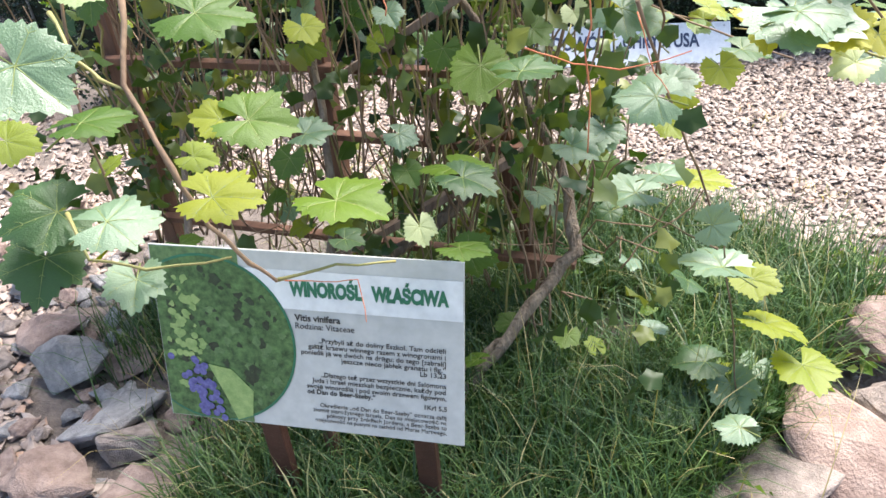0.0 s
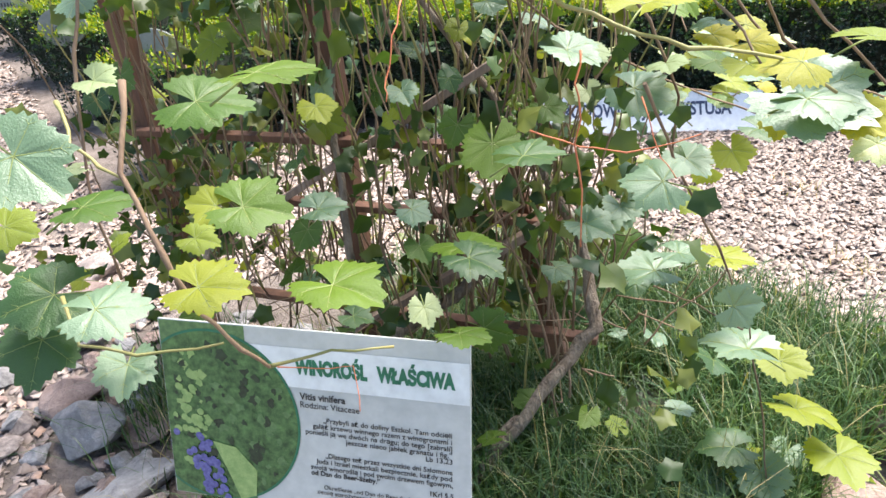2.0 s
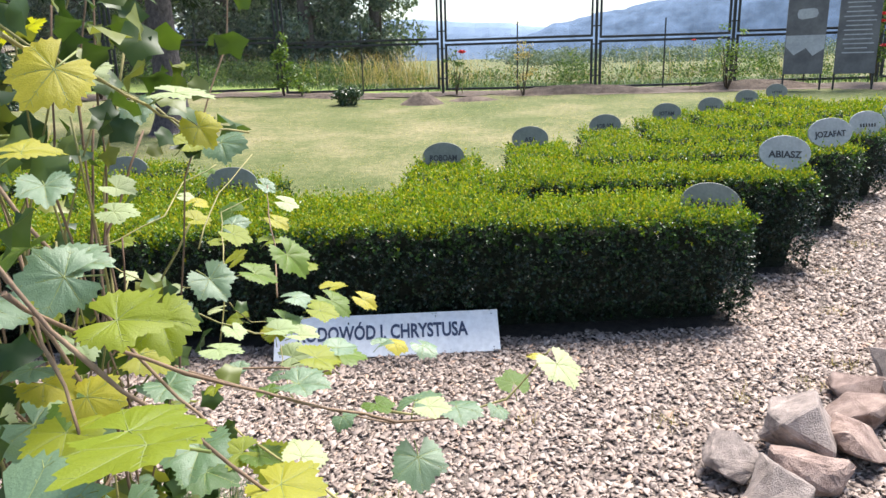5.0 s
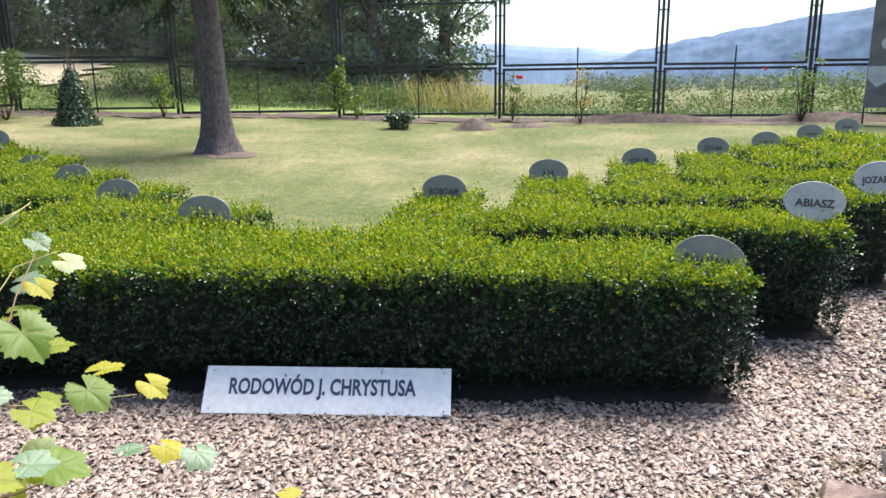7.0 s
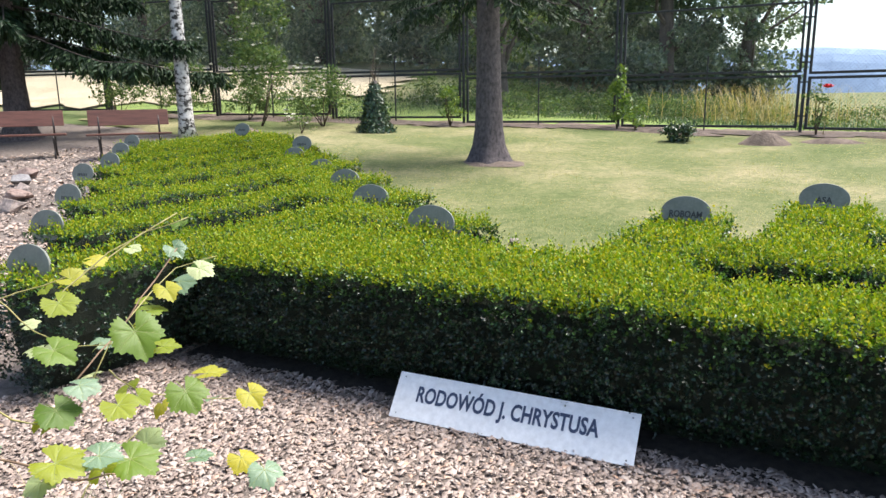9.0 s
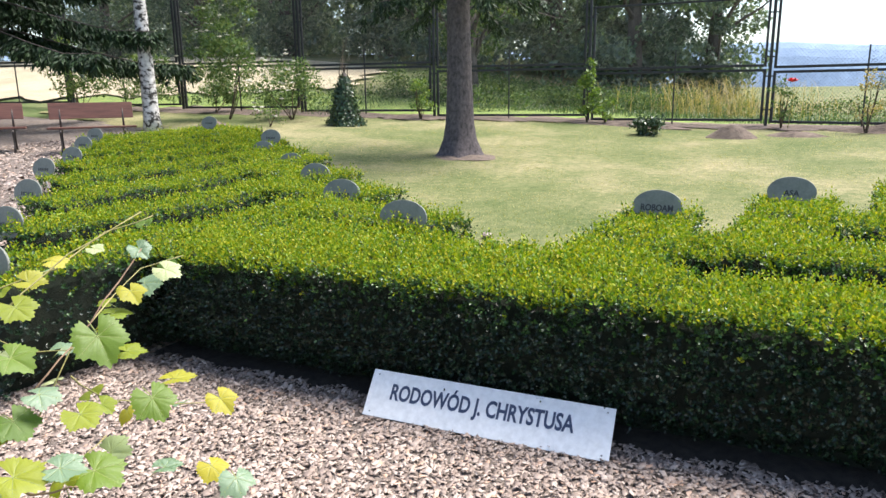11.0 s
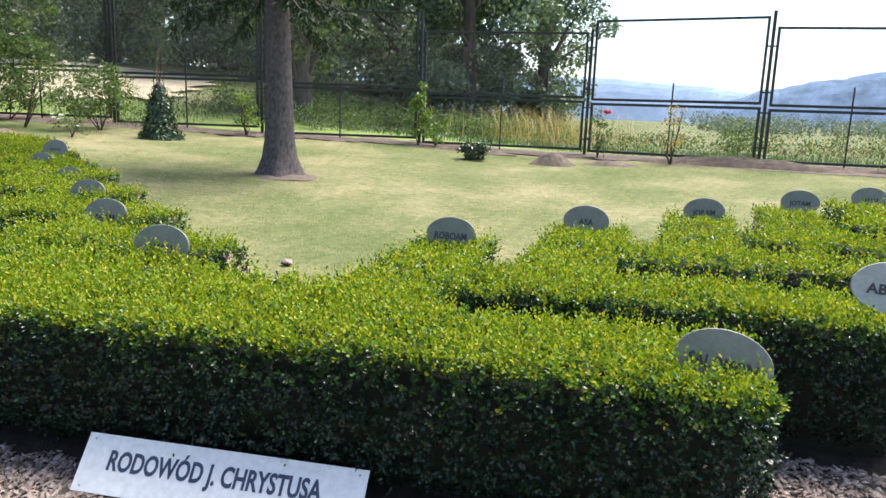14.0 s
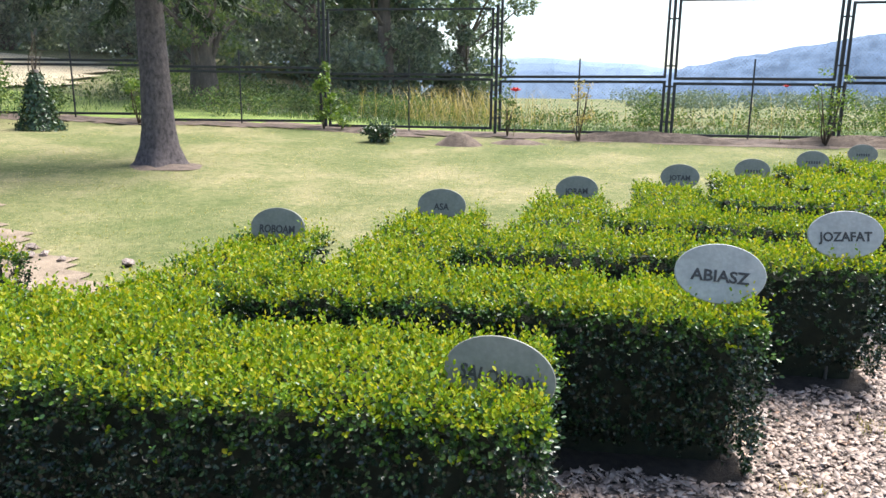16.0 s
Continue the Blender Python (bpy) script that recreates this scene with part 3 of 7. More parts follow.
# ---- boxwood hedges ----
def hedge(a, b, width, height, dense, leaf, seed, label="clipped boxwood hedge with yellow-green young tips"):
    """A clipped strip from a to b: near-black core as the inner shade, twiggy sprigs of small leaves on all faces."""
    leaf, dense = leaf * 0.84, dense * 1.3
    rng = np.random.default_rng(seed)
    ax, ay = np.array(a, float), np.array(b, float)
    d = ay - ax
    L = np.linalg.norm(d)
    d = d / L
    s = np.array([-d[1], d[0]])
    def ground_at(u):
        x, y = ax + d * u
        return rise(x, y)
    def top_at(u):
        x, y = ax + d * u
        return height + 0.3 * rise(x, y) + 0.026 * noise.noise((x * 1.6, y * 1.6, 3.0)) + 0.02 * noise.noise((x * 5, y * 5, 1.0))
    # inside: a solid near-black core in place of the shade between twigs
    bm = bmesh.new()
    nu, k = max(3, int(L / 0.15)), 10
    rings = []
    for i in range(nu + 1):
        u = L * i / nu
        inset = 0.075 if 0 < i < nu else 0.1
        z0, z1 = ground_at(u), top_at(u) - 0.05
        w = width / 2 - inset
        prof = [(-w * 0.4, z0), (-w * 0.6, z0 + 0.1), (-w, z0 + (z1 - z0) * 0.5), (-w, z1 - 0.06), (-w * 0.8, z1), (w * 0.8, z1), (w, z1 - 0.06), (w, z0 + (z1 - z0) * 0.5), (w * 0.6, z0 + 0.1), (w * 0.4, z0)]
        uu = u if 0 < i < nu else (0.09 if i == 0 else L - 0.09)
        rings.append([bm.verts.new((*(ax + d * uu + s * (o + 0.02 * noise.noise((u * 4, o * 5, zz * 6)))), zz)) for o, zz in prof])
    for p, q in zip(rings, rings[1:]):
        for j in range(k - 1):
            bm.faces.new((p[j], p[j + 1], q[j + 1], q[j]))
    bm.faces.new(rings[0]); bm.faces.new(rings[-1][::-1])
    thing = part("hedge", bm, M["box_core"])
    tagged(thing, label, "hedge", "boxwood hedges")
    # sprigs: base point, outward normal
    hz = max(0.3, top_at(L / 2) - ground_at(L / 2))
    faces = [("top", L * width), ("pos", L * hz), ("neg", L * hz), ("e0", width * hz), ("e1", width * hz)]
    pts, nrm, kind = [], [], []
    for name, area in faces:
        n = int(area * dense * (2.5 if name == "top" else 1.0))
        u, v = rng.uniform(0, 1, n), rng.uniform(0, 1, n)
        for i in range(n):
            if name == "top":
                uu, o = u[i] * L, (v[i] - 0.5) * width
                edge = min(abs(v[i] - 0.5) * 2, 1) ** 8
                z = top_at(uu) - 0.045 - 0.02 * edge
                nn = (s[0] * (v[i] - 0.5) * 0.5, s[1] * (v[i] - 0.5) * 0.5, 1.0)
                q = ax + d * uu + s * o
            else:
                z01 = 1 - (1 - v[i]) ** 1.15
                if name in ("pos", "neg"):
                    sg = 1 if name == "pos" else -1
                    uu = u[i] * L
                    low = 0.17 * max(0, 0.3 - z01) / 0.3
                    q = ax + d * uu + s * sg * (width / 2 - 0.05 - low + 0.025 * math.sin(3.14 * z01) + 0.012 * noise.noise((uu * 6, z01 * 5, sg)))
                    nn = (s[0] * sg, s[1] * sg, 0.35)
                else:
                    sg = -1 if name == "e0" else 1
                    uu = 0.035 if name == "e0" else L - 0.035
                    q = ax + d * uu + s * (u[i] - 0.5) * (width - 0.06)
                    nn = (d[0] * sg, d[1] * sg, 0.35)
                z = ground_at(uu) + 0.03 + z01 * (top_at(uu) - ground_at(uu) - 0.07)
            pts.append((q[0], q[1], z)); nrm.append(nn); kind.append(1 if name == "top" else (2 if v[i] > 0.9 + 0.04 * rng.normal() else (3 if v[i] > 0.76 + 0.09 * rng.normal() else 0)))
    pts, nrm, kind = np.array(pts), unit(np.array(nrm)), np.array(kind)
    n = len(pts)
    axis = unit(nrm + rng.normal(0, 0.42, (n, 3)) + np.array([0, 0, 0.25]))
    length = (0.024 + 0.058 * rng.uniform(0, 1, n) ** 1.8) * np.where(kind == 1, 1.1, 0.9)
    patchy = np.array([noise.noise((x * 4.5, y * 4.5, seed)) for x, y, _ in pts])
    tuft = np.array([noise.noise((x * 13, y * 13, z * 13 + seed)) for x, y, z in pts])   # shoots stand in tufts with hollows between
    length *= np.clip(1.0 + 1.0 * tuft, 0.45, 1.7)
    pts -= nrm * np.clip(-0.05 * tuft, -0.004, 0.03)[:, None]
    # young tips on top and tufts, shade-dark leaves down the sides
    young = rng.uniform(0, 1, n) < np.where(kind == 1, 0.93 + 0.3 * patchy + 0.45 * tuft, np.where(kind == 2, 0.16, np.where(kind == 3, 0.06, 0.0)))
    mid_ = rng.uniform(0, 1, n) < 0.6
    bare = np.zeros(n, bool)                       # trimmed short in front of the plates
    for px, py, *_ in PLATES[3:8]:
        dx, dy = pts[:, 0] - px, pts[:, 1] - py
        bare |= (kind == 1) & (np.abs(dx) < 0.15) & (dy > -0.32) & (dy < 0.03)
    length = np.where(bare, 0.03, length)
    pts[:, 2] -= np.where(bare, 0.012, 0.0)
    P, N, T, LL, WW, idx = [], [], [], [], [], []
    per = 5
    ref = unit(rng.normal(0, 1, (n, 3)))
    e1 = unit(np.cross(axis, ref))
    e2 = np.cross(axis, e1)
    for j in range(per):
        t = (j + 1) / per
        phi = j * 2.4 + rng.uniform(-0.3, 0.3, n)
        out = e1 * np.cos(phi)[:, None] + e2 * np.sin(phi)[:, None]
        open_ = (0.95 - 0.55 * t)
        tip = unit(out * open_ + axis * (1 - open_ * 0.55) + rng.normal(0, 0.12, (n, 3)))
        nn = unit(axis - tip * np.sum(axis * tip, axis=1, keepdims=True) + 1e-4)
        P.append(pts + axis * (length * t)[:, None])
        N.append(nn); T.append(tip)
        l = leaf * rng.uniform(0.75, 1.25, n) * (1.05 - 0.25 * t)
        LL.append(l); WW.append(l * rng.uniform(0.5, 0.65, n))
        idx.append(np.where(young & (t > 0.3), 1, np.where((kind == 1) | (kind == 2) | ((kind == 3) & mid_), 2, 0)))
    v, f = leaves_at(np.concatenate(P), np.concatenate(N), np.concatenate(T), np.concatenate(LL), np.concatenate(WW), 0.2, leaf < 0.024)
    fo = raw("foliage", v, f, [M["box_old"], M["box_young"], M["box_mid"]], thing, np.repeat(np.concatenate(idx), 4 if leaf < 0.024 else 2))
    tagged(fo, kind="stuff")
    return thing


HH = 0.66
hedge((-2.30, 4.08), (1.70, 4.90), 0.66, HH, 1500, 0.0235, 1, "long clipped boxwood hedge with glossy shade-darkened front and yellow-green top")
hedge((-2.1, 4.70), (0.35, 4.93), 0.50, HH, 700, 0.027, 2)
for k in range(7):                       # fingers towards the path
    x, y = 0.66 * k, 1.02 * k
    near = k == 1
    if k:
        hedge((-0.42 + x, 4.44 + y - 0.02), (1.70 + 0.63 * k, 4.78 + 1.01 * k), 0.52, HH + 0.045, 1250 if near else (650 if k < 4 else 300), 0.0245 if near else (0.030 if k < 4 else 0.04), 20 + k)
    hedge((0.02 + x, 4.75 + y), (-0.16 + x, 6.46 + y), 0.52, HH, 650 if k < 2 else (420 if k < 4 else 240), 0.028 if k < 2 else (0.032 if k < 4 else 0.042), 40 + k)
for k in range(8):                       # the arm that runs to the benches
    x, y = -1.12 * k, 0.67 * k
    far = k > 3
    hedge((-2.6 + x, 5.26 + y), (-1.14 + x, 5.27 + y), 0.54, HH + 0.03, 420 if far else 700, 0.042 if far else 0.029, 60 + k)
    hedge((-2.40 + x, 2.92 + y), (-2.56 + x, 5.5 + y), 0.60, HH, 380 if far else 520, 0.042 if far else 0.03, 80 + k)


# ---- oval name plates on the hedges ----
def name_plate(x, y, z, text, yaw=8.0, tilt=-14.0, bars=0, roll=0.0, pale=False):
    thing = empty("name_plate", pose(x, y, z, 0, 0, yaw))
    tagged(thing, "grey-green oval plate on a stake in the hedge" + (", lettered " + text if text else ", faint lettering"), "name plate", "oval name plates")
    face = pose(0, 0, 0, 90 + tilt, 0, 0) @ pose(0, 0, 0, 0, 0, roll)
    bm = bmesh.new()
    n = 40
    rim = [(0.168 * math.cos(2 * math.pi * i / n), 0.115 * math.sin(2 * math.pi * i / n)) for i in range(n)]
    front = [bm.verts.new(face @ Vector((a * 0.985, b * 0.98, 0.005))) for a, b in rim]
    mid = [bm.verts.new(face @ Vector((a, b, 0.002))) for a, b in rim]
    back = [bm.verts.new(face @ Vector((a, b, -0.006))) for a, b in rim]
    bm.faces.new(front); bm.faces.new(back[::-1])
    for u, v in ((mid, front), (back, mid)):
        for i in range(n):
            bm.faces.new((u[i], u[(i + 1) % n], v[(i + 1) % n], v[i]))
    part("plate", bm, M["plate_lit" if pale else "plate"], thing)
    bm = bmesh.new()
    tube(bm, [(0, 0.012, -0.05), (0, 0.02, -(z - rise(x, y)))], 0.008, 8)
    part("stake", bm, M["steel"], thing, "thin steel stake")
    if text:
        lettering(text, 0.062, M["ink"], thing, face @ pose(0, -0.012, 0.0066), width=min(0.235, 0.036 * len(text)), bold=0.0017)
    else:
        bm = bmesh.new()
        for i in range(6):
            box(bm, (0.015, 0.03, 0.001), face @ pose(-0.065 + 0.026 * i, -0.012, 0.0066))
        part("lettering", bm, M["ink"], thing)
    return thing


for x, y, z, text, yaw, tilt, roll, pale in PLATES:
    name_plate(x, y, z, text, yaw, tilt, roll=roll, pale=pale)


# ---- the long white sign ----
def long_sign():
    a, b = Vector((-0.662, 3.905, 0.018)), Vector((0.463, 4.166, 0.014))
    up = Vector((-0.03, 0.136, 0.176))
    x = (b - a).normalized()
    n = x.cross(up.normalized()).normalized()
    y = n.cross(x)
    m = Matrix((( x.x, y.x, n.x, 0), (x.y, y.y, n.y, 0), (x.z, y.z, n.z, 0), (0, 0, 0, 1)))
    m.translation = (a + b) / 2 + up / 2
    thing = empty("long_sign", m)
    tagged(thing, "long white sign leaning on the hedge, lettered RODOWÓD J. CHRYSTUSA", "sign")
    bm = bmesh.new()
    box(bm, (1.155, 0.224, 0.006), Matrix(), 0.0015)
    part("board", bm, M["sign_white"], thing)
    lettering("RODOWÓD J. CHRYSTUSA", 0.104, M["ink_blue"], thing, pose(-0.025, 0.012, 0.0045), width=0.875, bold=0.0028)
    for sx in (-0.545, 0.545):
        for sy in (-0.09, 0.09):
            bm = bmesh.new()
            bmesh.ops.create_cone(bm, cap_ends=True, segments=10, radius1=0.004, radius2=0.003, depth=0.002, matrix=pose(sx, sy, 0.004))
            part("screw", bm, M["steel"], thing)
    for sx in (-0.4, 0.4):
        bm = bmesh.new()
        box(bm, (0.02, 0.19, 0.014), pose(sx, 0, -0.010))
        part("batten", bm, M["trellis"], thing)


long_sign()


# ---- steel fence ----
FENCE = [(11.1, 19.6), (7.9, 19.1), (4.58, 18.65), (1.47, 18.1), (-2.15, 18.2), (-5.95, 17.45), (-9.55, 16.15), (-13.16, 15.0), (-16.65, 13.7), (-20.2, 12.3), (-23.7, 10.9)]
RAILS = [(0.12, 1.20, 2.6), (0.10, 1.17, 2.6), (0.08, 1.14, 2.69), (0.10, 1.18, 2.9), (0.08, 1.17, 2.6), (0.08, 1.2, 2.92), (0.10, 1.22, 3.05), (0.1, 1.24, 3.2), (0.1, 1.22, 3.2), (0.1, 1.22, 3.2)]


fence = tagged(empty("fence", Matrix.Translation((*FENCE[4], rise(*FENCE[4])))), "tall black steel fence with chain-link wire round the garden", "fence")


def fence_panel(p, q, low, mid, high):
    """One framed bay: a lower and an upper welded frame, a thin mid stay, chain-link wire."""
    p, q = Vector((*p, 0)), Vector((*q, 0))
    z = (rise(p.x, p.y) + rise(q.x, q.y)) / 2
    d = (q - p).normalized()
    L = (q - p).length - 0.2
    o = p + d * 0.1
    bm = bmesh.new()
    def bar(a, b, t):
        a, b = Vector(a), Vector(b)
        box(bm, Vector((abs(b.x - a.x) + t, t, abs(b.z - a.z) + t)), Matrix.Translation((a + b) / 2), 0.006)
    for hz in (low, mid - 0.045, mid + 0.055):
        bar((0.045, 0, hz), (L - 0.045, 0, hz), 0.055)
    bar((0.045, 0, high), (L - 0.045, 0, high), 0.046)
    for x in (0, L):
        bar((x, 0, low), (x, 0, mid - 0.045), 0.056)
        bar((x, 0.003, mid + 0.055), (x, 0.003, high), 0.050)
    thing = part("panel_frame", bm, M["fence"], fence)
    thing.matrix_local = fence.matrix_world.inverted() @ Matrix.Translation((o.x, o.y, z)) @ pose(0, 0, 0, 0, 0, math.degrees(math.atan2(d.y, d.x)))
    bm = bmesh.new()
    bar((L / 2, 0.02, -0.05), (L / 2, 0.02, mid + 0.42), 0.03)
    part("stay", bm, M["fence"], thing)
    v, f = [], []
    def wire(a, b, r=0.0013):
        a, b = np.array(a, float), np.array(b, float)
        e = b - a
        if np.linalg.norm(e) < 0.02:
            return
        e /= np.linalg.norm(e)
        s = np.array([-e[2], 0, e[0]]) * r
        t = np.array([0, r, 0])
        i = len(v)
        v.extend([a + s, a - s + t, a - s - t, b + s, b - s + t, b - s - t])
        f.extend([(i, i + 1, i + 4, i + 3), (i + 1, i + 2, i + 5, i + 4), (i + 2, i, i + 3, i + 5)])
    for z0, z1 in ((low, mid - 0.05), (mid + 0.06, high)):
        h, pitch = z1 - z0, 0.075
        x = -h
        while x < L:
            for sg in (1, -1):
                xa, xb = (x, x + h) if sg == 1 else (x + h, x)
                za, zb = z0, z1
                if xa < 0: za, xa = z0 + (0 - xa), 0
                if xb < 0: zb, xb = z1 - (0 - xb), 0
                if xa > L: za, xa = z0 + (xa - L), L
                if xb > L: zb, xb = z1 - (xb - L), L
                wire((xa, 0, za), (xb, 0, zb))
            x += pitch
    tagged(raw("chain_link", v, f, M["wire"], thing), kind="stuff")
    return thing


def fence_post(p, yaw, high, gap=0.2):
    bm = bmesh.new()
    box(bm, (0.062, 0.062, high + 0.25), pose(0, 0, high / 2 - 0.05), 0.006)
    post = part("post", bm, M["fence"], fence)
    post.matrix_local = fence.matrix_world.inverted() @ Matrix.Translation((*p, rise(*p))) @ pose(0, 0, 0, 0, 0, yaw)
    for hgt in (0.35, 1.05, 1.45, 2.35):
        bm = bmesh.new()
        box(bm, (gap - 0.03, 0.03, 0.03), pose(0, 0, hgt), 0.004)
        part("bracket", bm, M["fence"], post)


for i, (p, q) in enumerate(zip(FENCE, FENCE[1:])):
    fence_panel(p, q, *RAILS[i])
for i, p in enumerate(FENCE):
    a, b = FENCE[max(i - 1, 0)], FENCE[min(i + 1, len(FENCE) - 1)]
    fence_post(p, math.degrees(math.atan2(b[1] - a[1], b[0] - a[0])), RAILS[min(i, 9)][2] + 0.05)


# ---- trees and woods ----
def clump_leaves(centres, radii, per, size, rng, up=0.3, droop=0.0):
    """Leaves scattered in clumps: arrays for leaves_at."""
    c = np.repeat(np.asarray(centres, float), per, axis=0)
    r = np.repeat(np.asarray(radii, float), per)
    n = len(c)
    off = unit(rng.normal(0, 1, (n, 3))) * (rng.uniform(0.45, 1.0, n) ** 0.5)[:, None] * r[:, None]
    off[:, 2] *= 0.7
    p = c + off
    nn = unit(rng.normal(0, 1, (n, 3)) + np.array([0, 0, up]) + off / (r[:, None] + 1e-6) * 0.6)
    t = unit(np.cross(nn, unit(rng.normal(0, 1, (n, 3)))) + np.array([0, 0, -droop]))
    nn = unit(nn - t * np.sum(nn * t, axis=1, keepdims=True))
    l = size * rng.uniform(0.6, 1.3, n)
    return p, nn, t, l, l * 0.62


def leafy_tree(x, y, height, spread, seed, leaf=0.22, clumps=60, per=60, trunk=0.22, low=0.25, label="broadleaf tree with dense dark green crown behind the fence", mat="tree_leaf", base=None, name="tree"):
    rng = np.random.default_rng(seed)
    rnd = random.Random(seed)
    z0 = rise(x, y) - 0.1 if base is None else base
    thing = empty(name, Matrix.Translation((x, y, z0)))
    tagged(thing, label, "tree")
    bm = bmesh.new()
    lean = rnd.uniform(-0.03, 0.03) * height
    tube(bm, [(0, 0, 0), (0, 0, height * 0.12), (lean * 0.4, 0, height * 0.4), (lean, 0, height * 0.85)], [trunk * 1.35, trunk, trunk * 0.7, trunk * 0.15], 10)
    cs, rs = [], []
    for i in range(clumps):
        t = rnd.uniform(low, 1.0)
        prof = math.sin(math.pi * min(1, (t - low * 0.75) / (1.06 - low * 0.75))) ** 0.7
        ang, rad = rnd.uniform(0, 6.283), spread * prof * math.sqrt(rnd.uniform(0.08, 1))
        c = Vector((math.cos(ang) * rad + lean * t, math.sin(ang) * rad, height * t))
        cs.append(tuple(c)); rs.append(spread * rnd.uniform(0.13, 0.34))
        if i % 3 == 0:
            s = Vector((lean * t * 0.5, 0, height * max(0.12, t - 0.18)))
            tube(bm, wander(s, c, 3, spread * 0.05, rnd), [trunk * 0.32, trunk * 0.22, trunk * 0.14, trunk * 0.05], 5)
    part("trunk", bm, M["dark_bark"], thing)
    v, f = leaves_at(*clump_leaves(cs, rs, per, leaf, rng))
    tagged(raw("crown", v, f, M[mat], thing), kind="stuff")
    return thing


rw = random.Random(5)
for i, (x, y, h, s) in enumerate(((-8.7, 27, 10.5, 3.4), (-13.5, 30, 11.5, 3.8), (-17.5, 27, 10.5, 3.6), (-7.3, 31.5, 11, 3.3), (-22, 29, 12, 4.0), (-27, 27, 12, 4.2), (-33, 26, 12, 4.4), (-39, 24, 12, 4.6), (-46, 20, 13, 4.8))):
    leafy_tree(x, y, h, s, 100 + i, 0.18, 90, 300, 0.3, 0.03)
for i in range(14):
    leafy_tree(-60 + i * 3.4 + rw.uniform(-1, 1), 42 + rw.uniform(-4, 6) - max(0, -30 - (-60 + i * 3.4)) * 0.3, rw.uniform(13, 17), rw.uniform(3.8, 5.0), 140 + i, 0.5, 110, 60, 0.35, 0.02)
leafy_tree(-11.6, 20.5, 8.0, 2.4, 171, 0.16, 70, 90, 0.36, 0.22, "willow-like tree with thick trunk behind the fence", "shrub_leaf")


def conifer(x, y, height, trunk, seed, first, reach, whorls, name, label, lean=(0.0, 0.0), sprig=0.16, per_branch=26, droop=0.55):
    """A spruce: bare trunk below, drooping boughs hung with needle sprays above."""
    rng = np.random.default_rng(seed)
    rnd = random.Random(seed)
    z0 = rise(x, y) - 0.05
    thing = empty(name, Matrix.Translation((x, y, z0)))
    tagged(thing, label, "tree")
    bm = bmesh.new()
    n, sides = 26, 18
    rings = []
    for i in range(n + 1):
        t = (i / n) ** 1.5
        z = height * t
        flare = 1 + 0.75 * math.exp(-z / 0.22) + 0.18 * math.exp(-z / 0.9)
        r = trunk * flare * (1 - t * 0.92)
        ring = []
        for k in range(sides):
            a = 2 * math.pi * k / sides
            root = 1 + 0.16 * math.exp(-z / 0.3) * math.sin(a * 5 + 0.7)
            rr = r * root * (1 + 0.05 * noise.noise((math.cos(a) * 2, math.sin(a) * 2, z * 3)))
            ring.append(bm.verts.new((lean[0] * z + math.cos(a) * rr, lean[1] * z + math.sin(a) * rr, z)))
        rings.append(ring)
    for u, v in zip(rings, rings[1:]):
        for k in range(sides):
            bm.faces.new((u[k], u[(k + 1) % sides], v[(k + 1) % sides], v[k])).smooth = True
    for i in range(16):                                   # dead branch stubs
        z, a = rnd.uniform(0.9, first), rnd.uniform(0, 6.283)
        r = trunk * (1 - (z / height) * 0.92)
        s = Vector((lean[0] * z + math.cos(a) * r * 0.9, lean[1] * z + math.sin(a) * r * 0.9, z))
        tube(bm, [s, s + Vector((math.cos(a), math.sin(a), 0.2)) * 0.06], [0.016, 0.008], 6)
    part("trunk", bm, M["spruce_bark"], thing)
    bm = bmesh.new()
    P, N, T, Ls, Ws = [], [], [], [], []
    for w in range(whorls):
        t = w / max(1, whorls - 1)
        z = first + (height - first) * t ** 1.2
        count = 7
        for b in range(count):
            a = 2 * math.pi * b / count + w * 0.5 + rnd.uniform(-0.25, 0.25)
            length = reach * (1 - t * 0.85) * rnd.uniform(0.75, 1.1)
            dirv = Vector((math.cos(a), math.sin(a), 0))
            s = Vector((lean[0] * z, lean[1] * z, z))
            pts = [s + dirv * length * q + Vector((0, 0, -droop * length * (q ** 1.4) + 0.16 * length * q ** 4)) for q in (0, 0.25, 0.5, 0.75, 1.0)]
            tube(bm, pts, [0.028, 0.02, 0.015, 0.01, 0.004], 5)
            for j in range(per_branch):
                q = rnd.uniform(0.18, 1.0)
                i0 = min(3, int(q * 4))
                c = pts[i0].lerp(pts[i0 + 1], q * 4 - i0)
                side = dirv.cross(Vector((0, 0, 1))) * rnd.choice((-1, 1))
                hang = (side * rnd.uniform(0.15, 0.7) + dirv * rnd.uniform(0.0, 0.5) + Vector((0, 0, -rnd.uniform(0.35, 1.1)))).normalized()
                ln = sprig * rnd.uniform(1.2, 3.2) * (1.1 - q * 0.4)
                for m_ in range(5):
                    base = c + hang * ln * (m_ / 5)
                    for k2 in range(3):
                        tip = (hang * 0.9 + Vector((rnd.uniform(-1, 1), rnd.uniform(-1, 1), rnd.uniform(-0.6, 0.5))) * 0.6).normalized()
                        nn = tip.cross(Vector((rnd.uniform(-1, 1), rnd.uniform(-1, 1), rnd.uniform(-1, 1)))).normalized()
                        P.append(base); N.append(nn); T.append(tip); Ls.append(sprig * rnd.uniform(0.6, 1.1)); Ws.append(sprig * 0.2)
    part("boughs", bm, M["dark_bark"], thing)
    v, f = leaves_at(np.array(P), np.array(N), np.array(T), np.array(Ls), np.array(Ws), 0.1)
    tagged(raw("needles", v, f, M["needles"], thing), kind="stuff")
    return thing


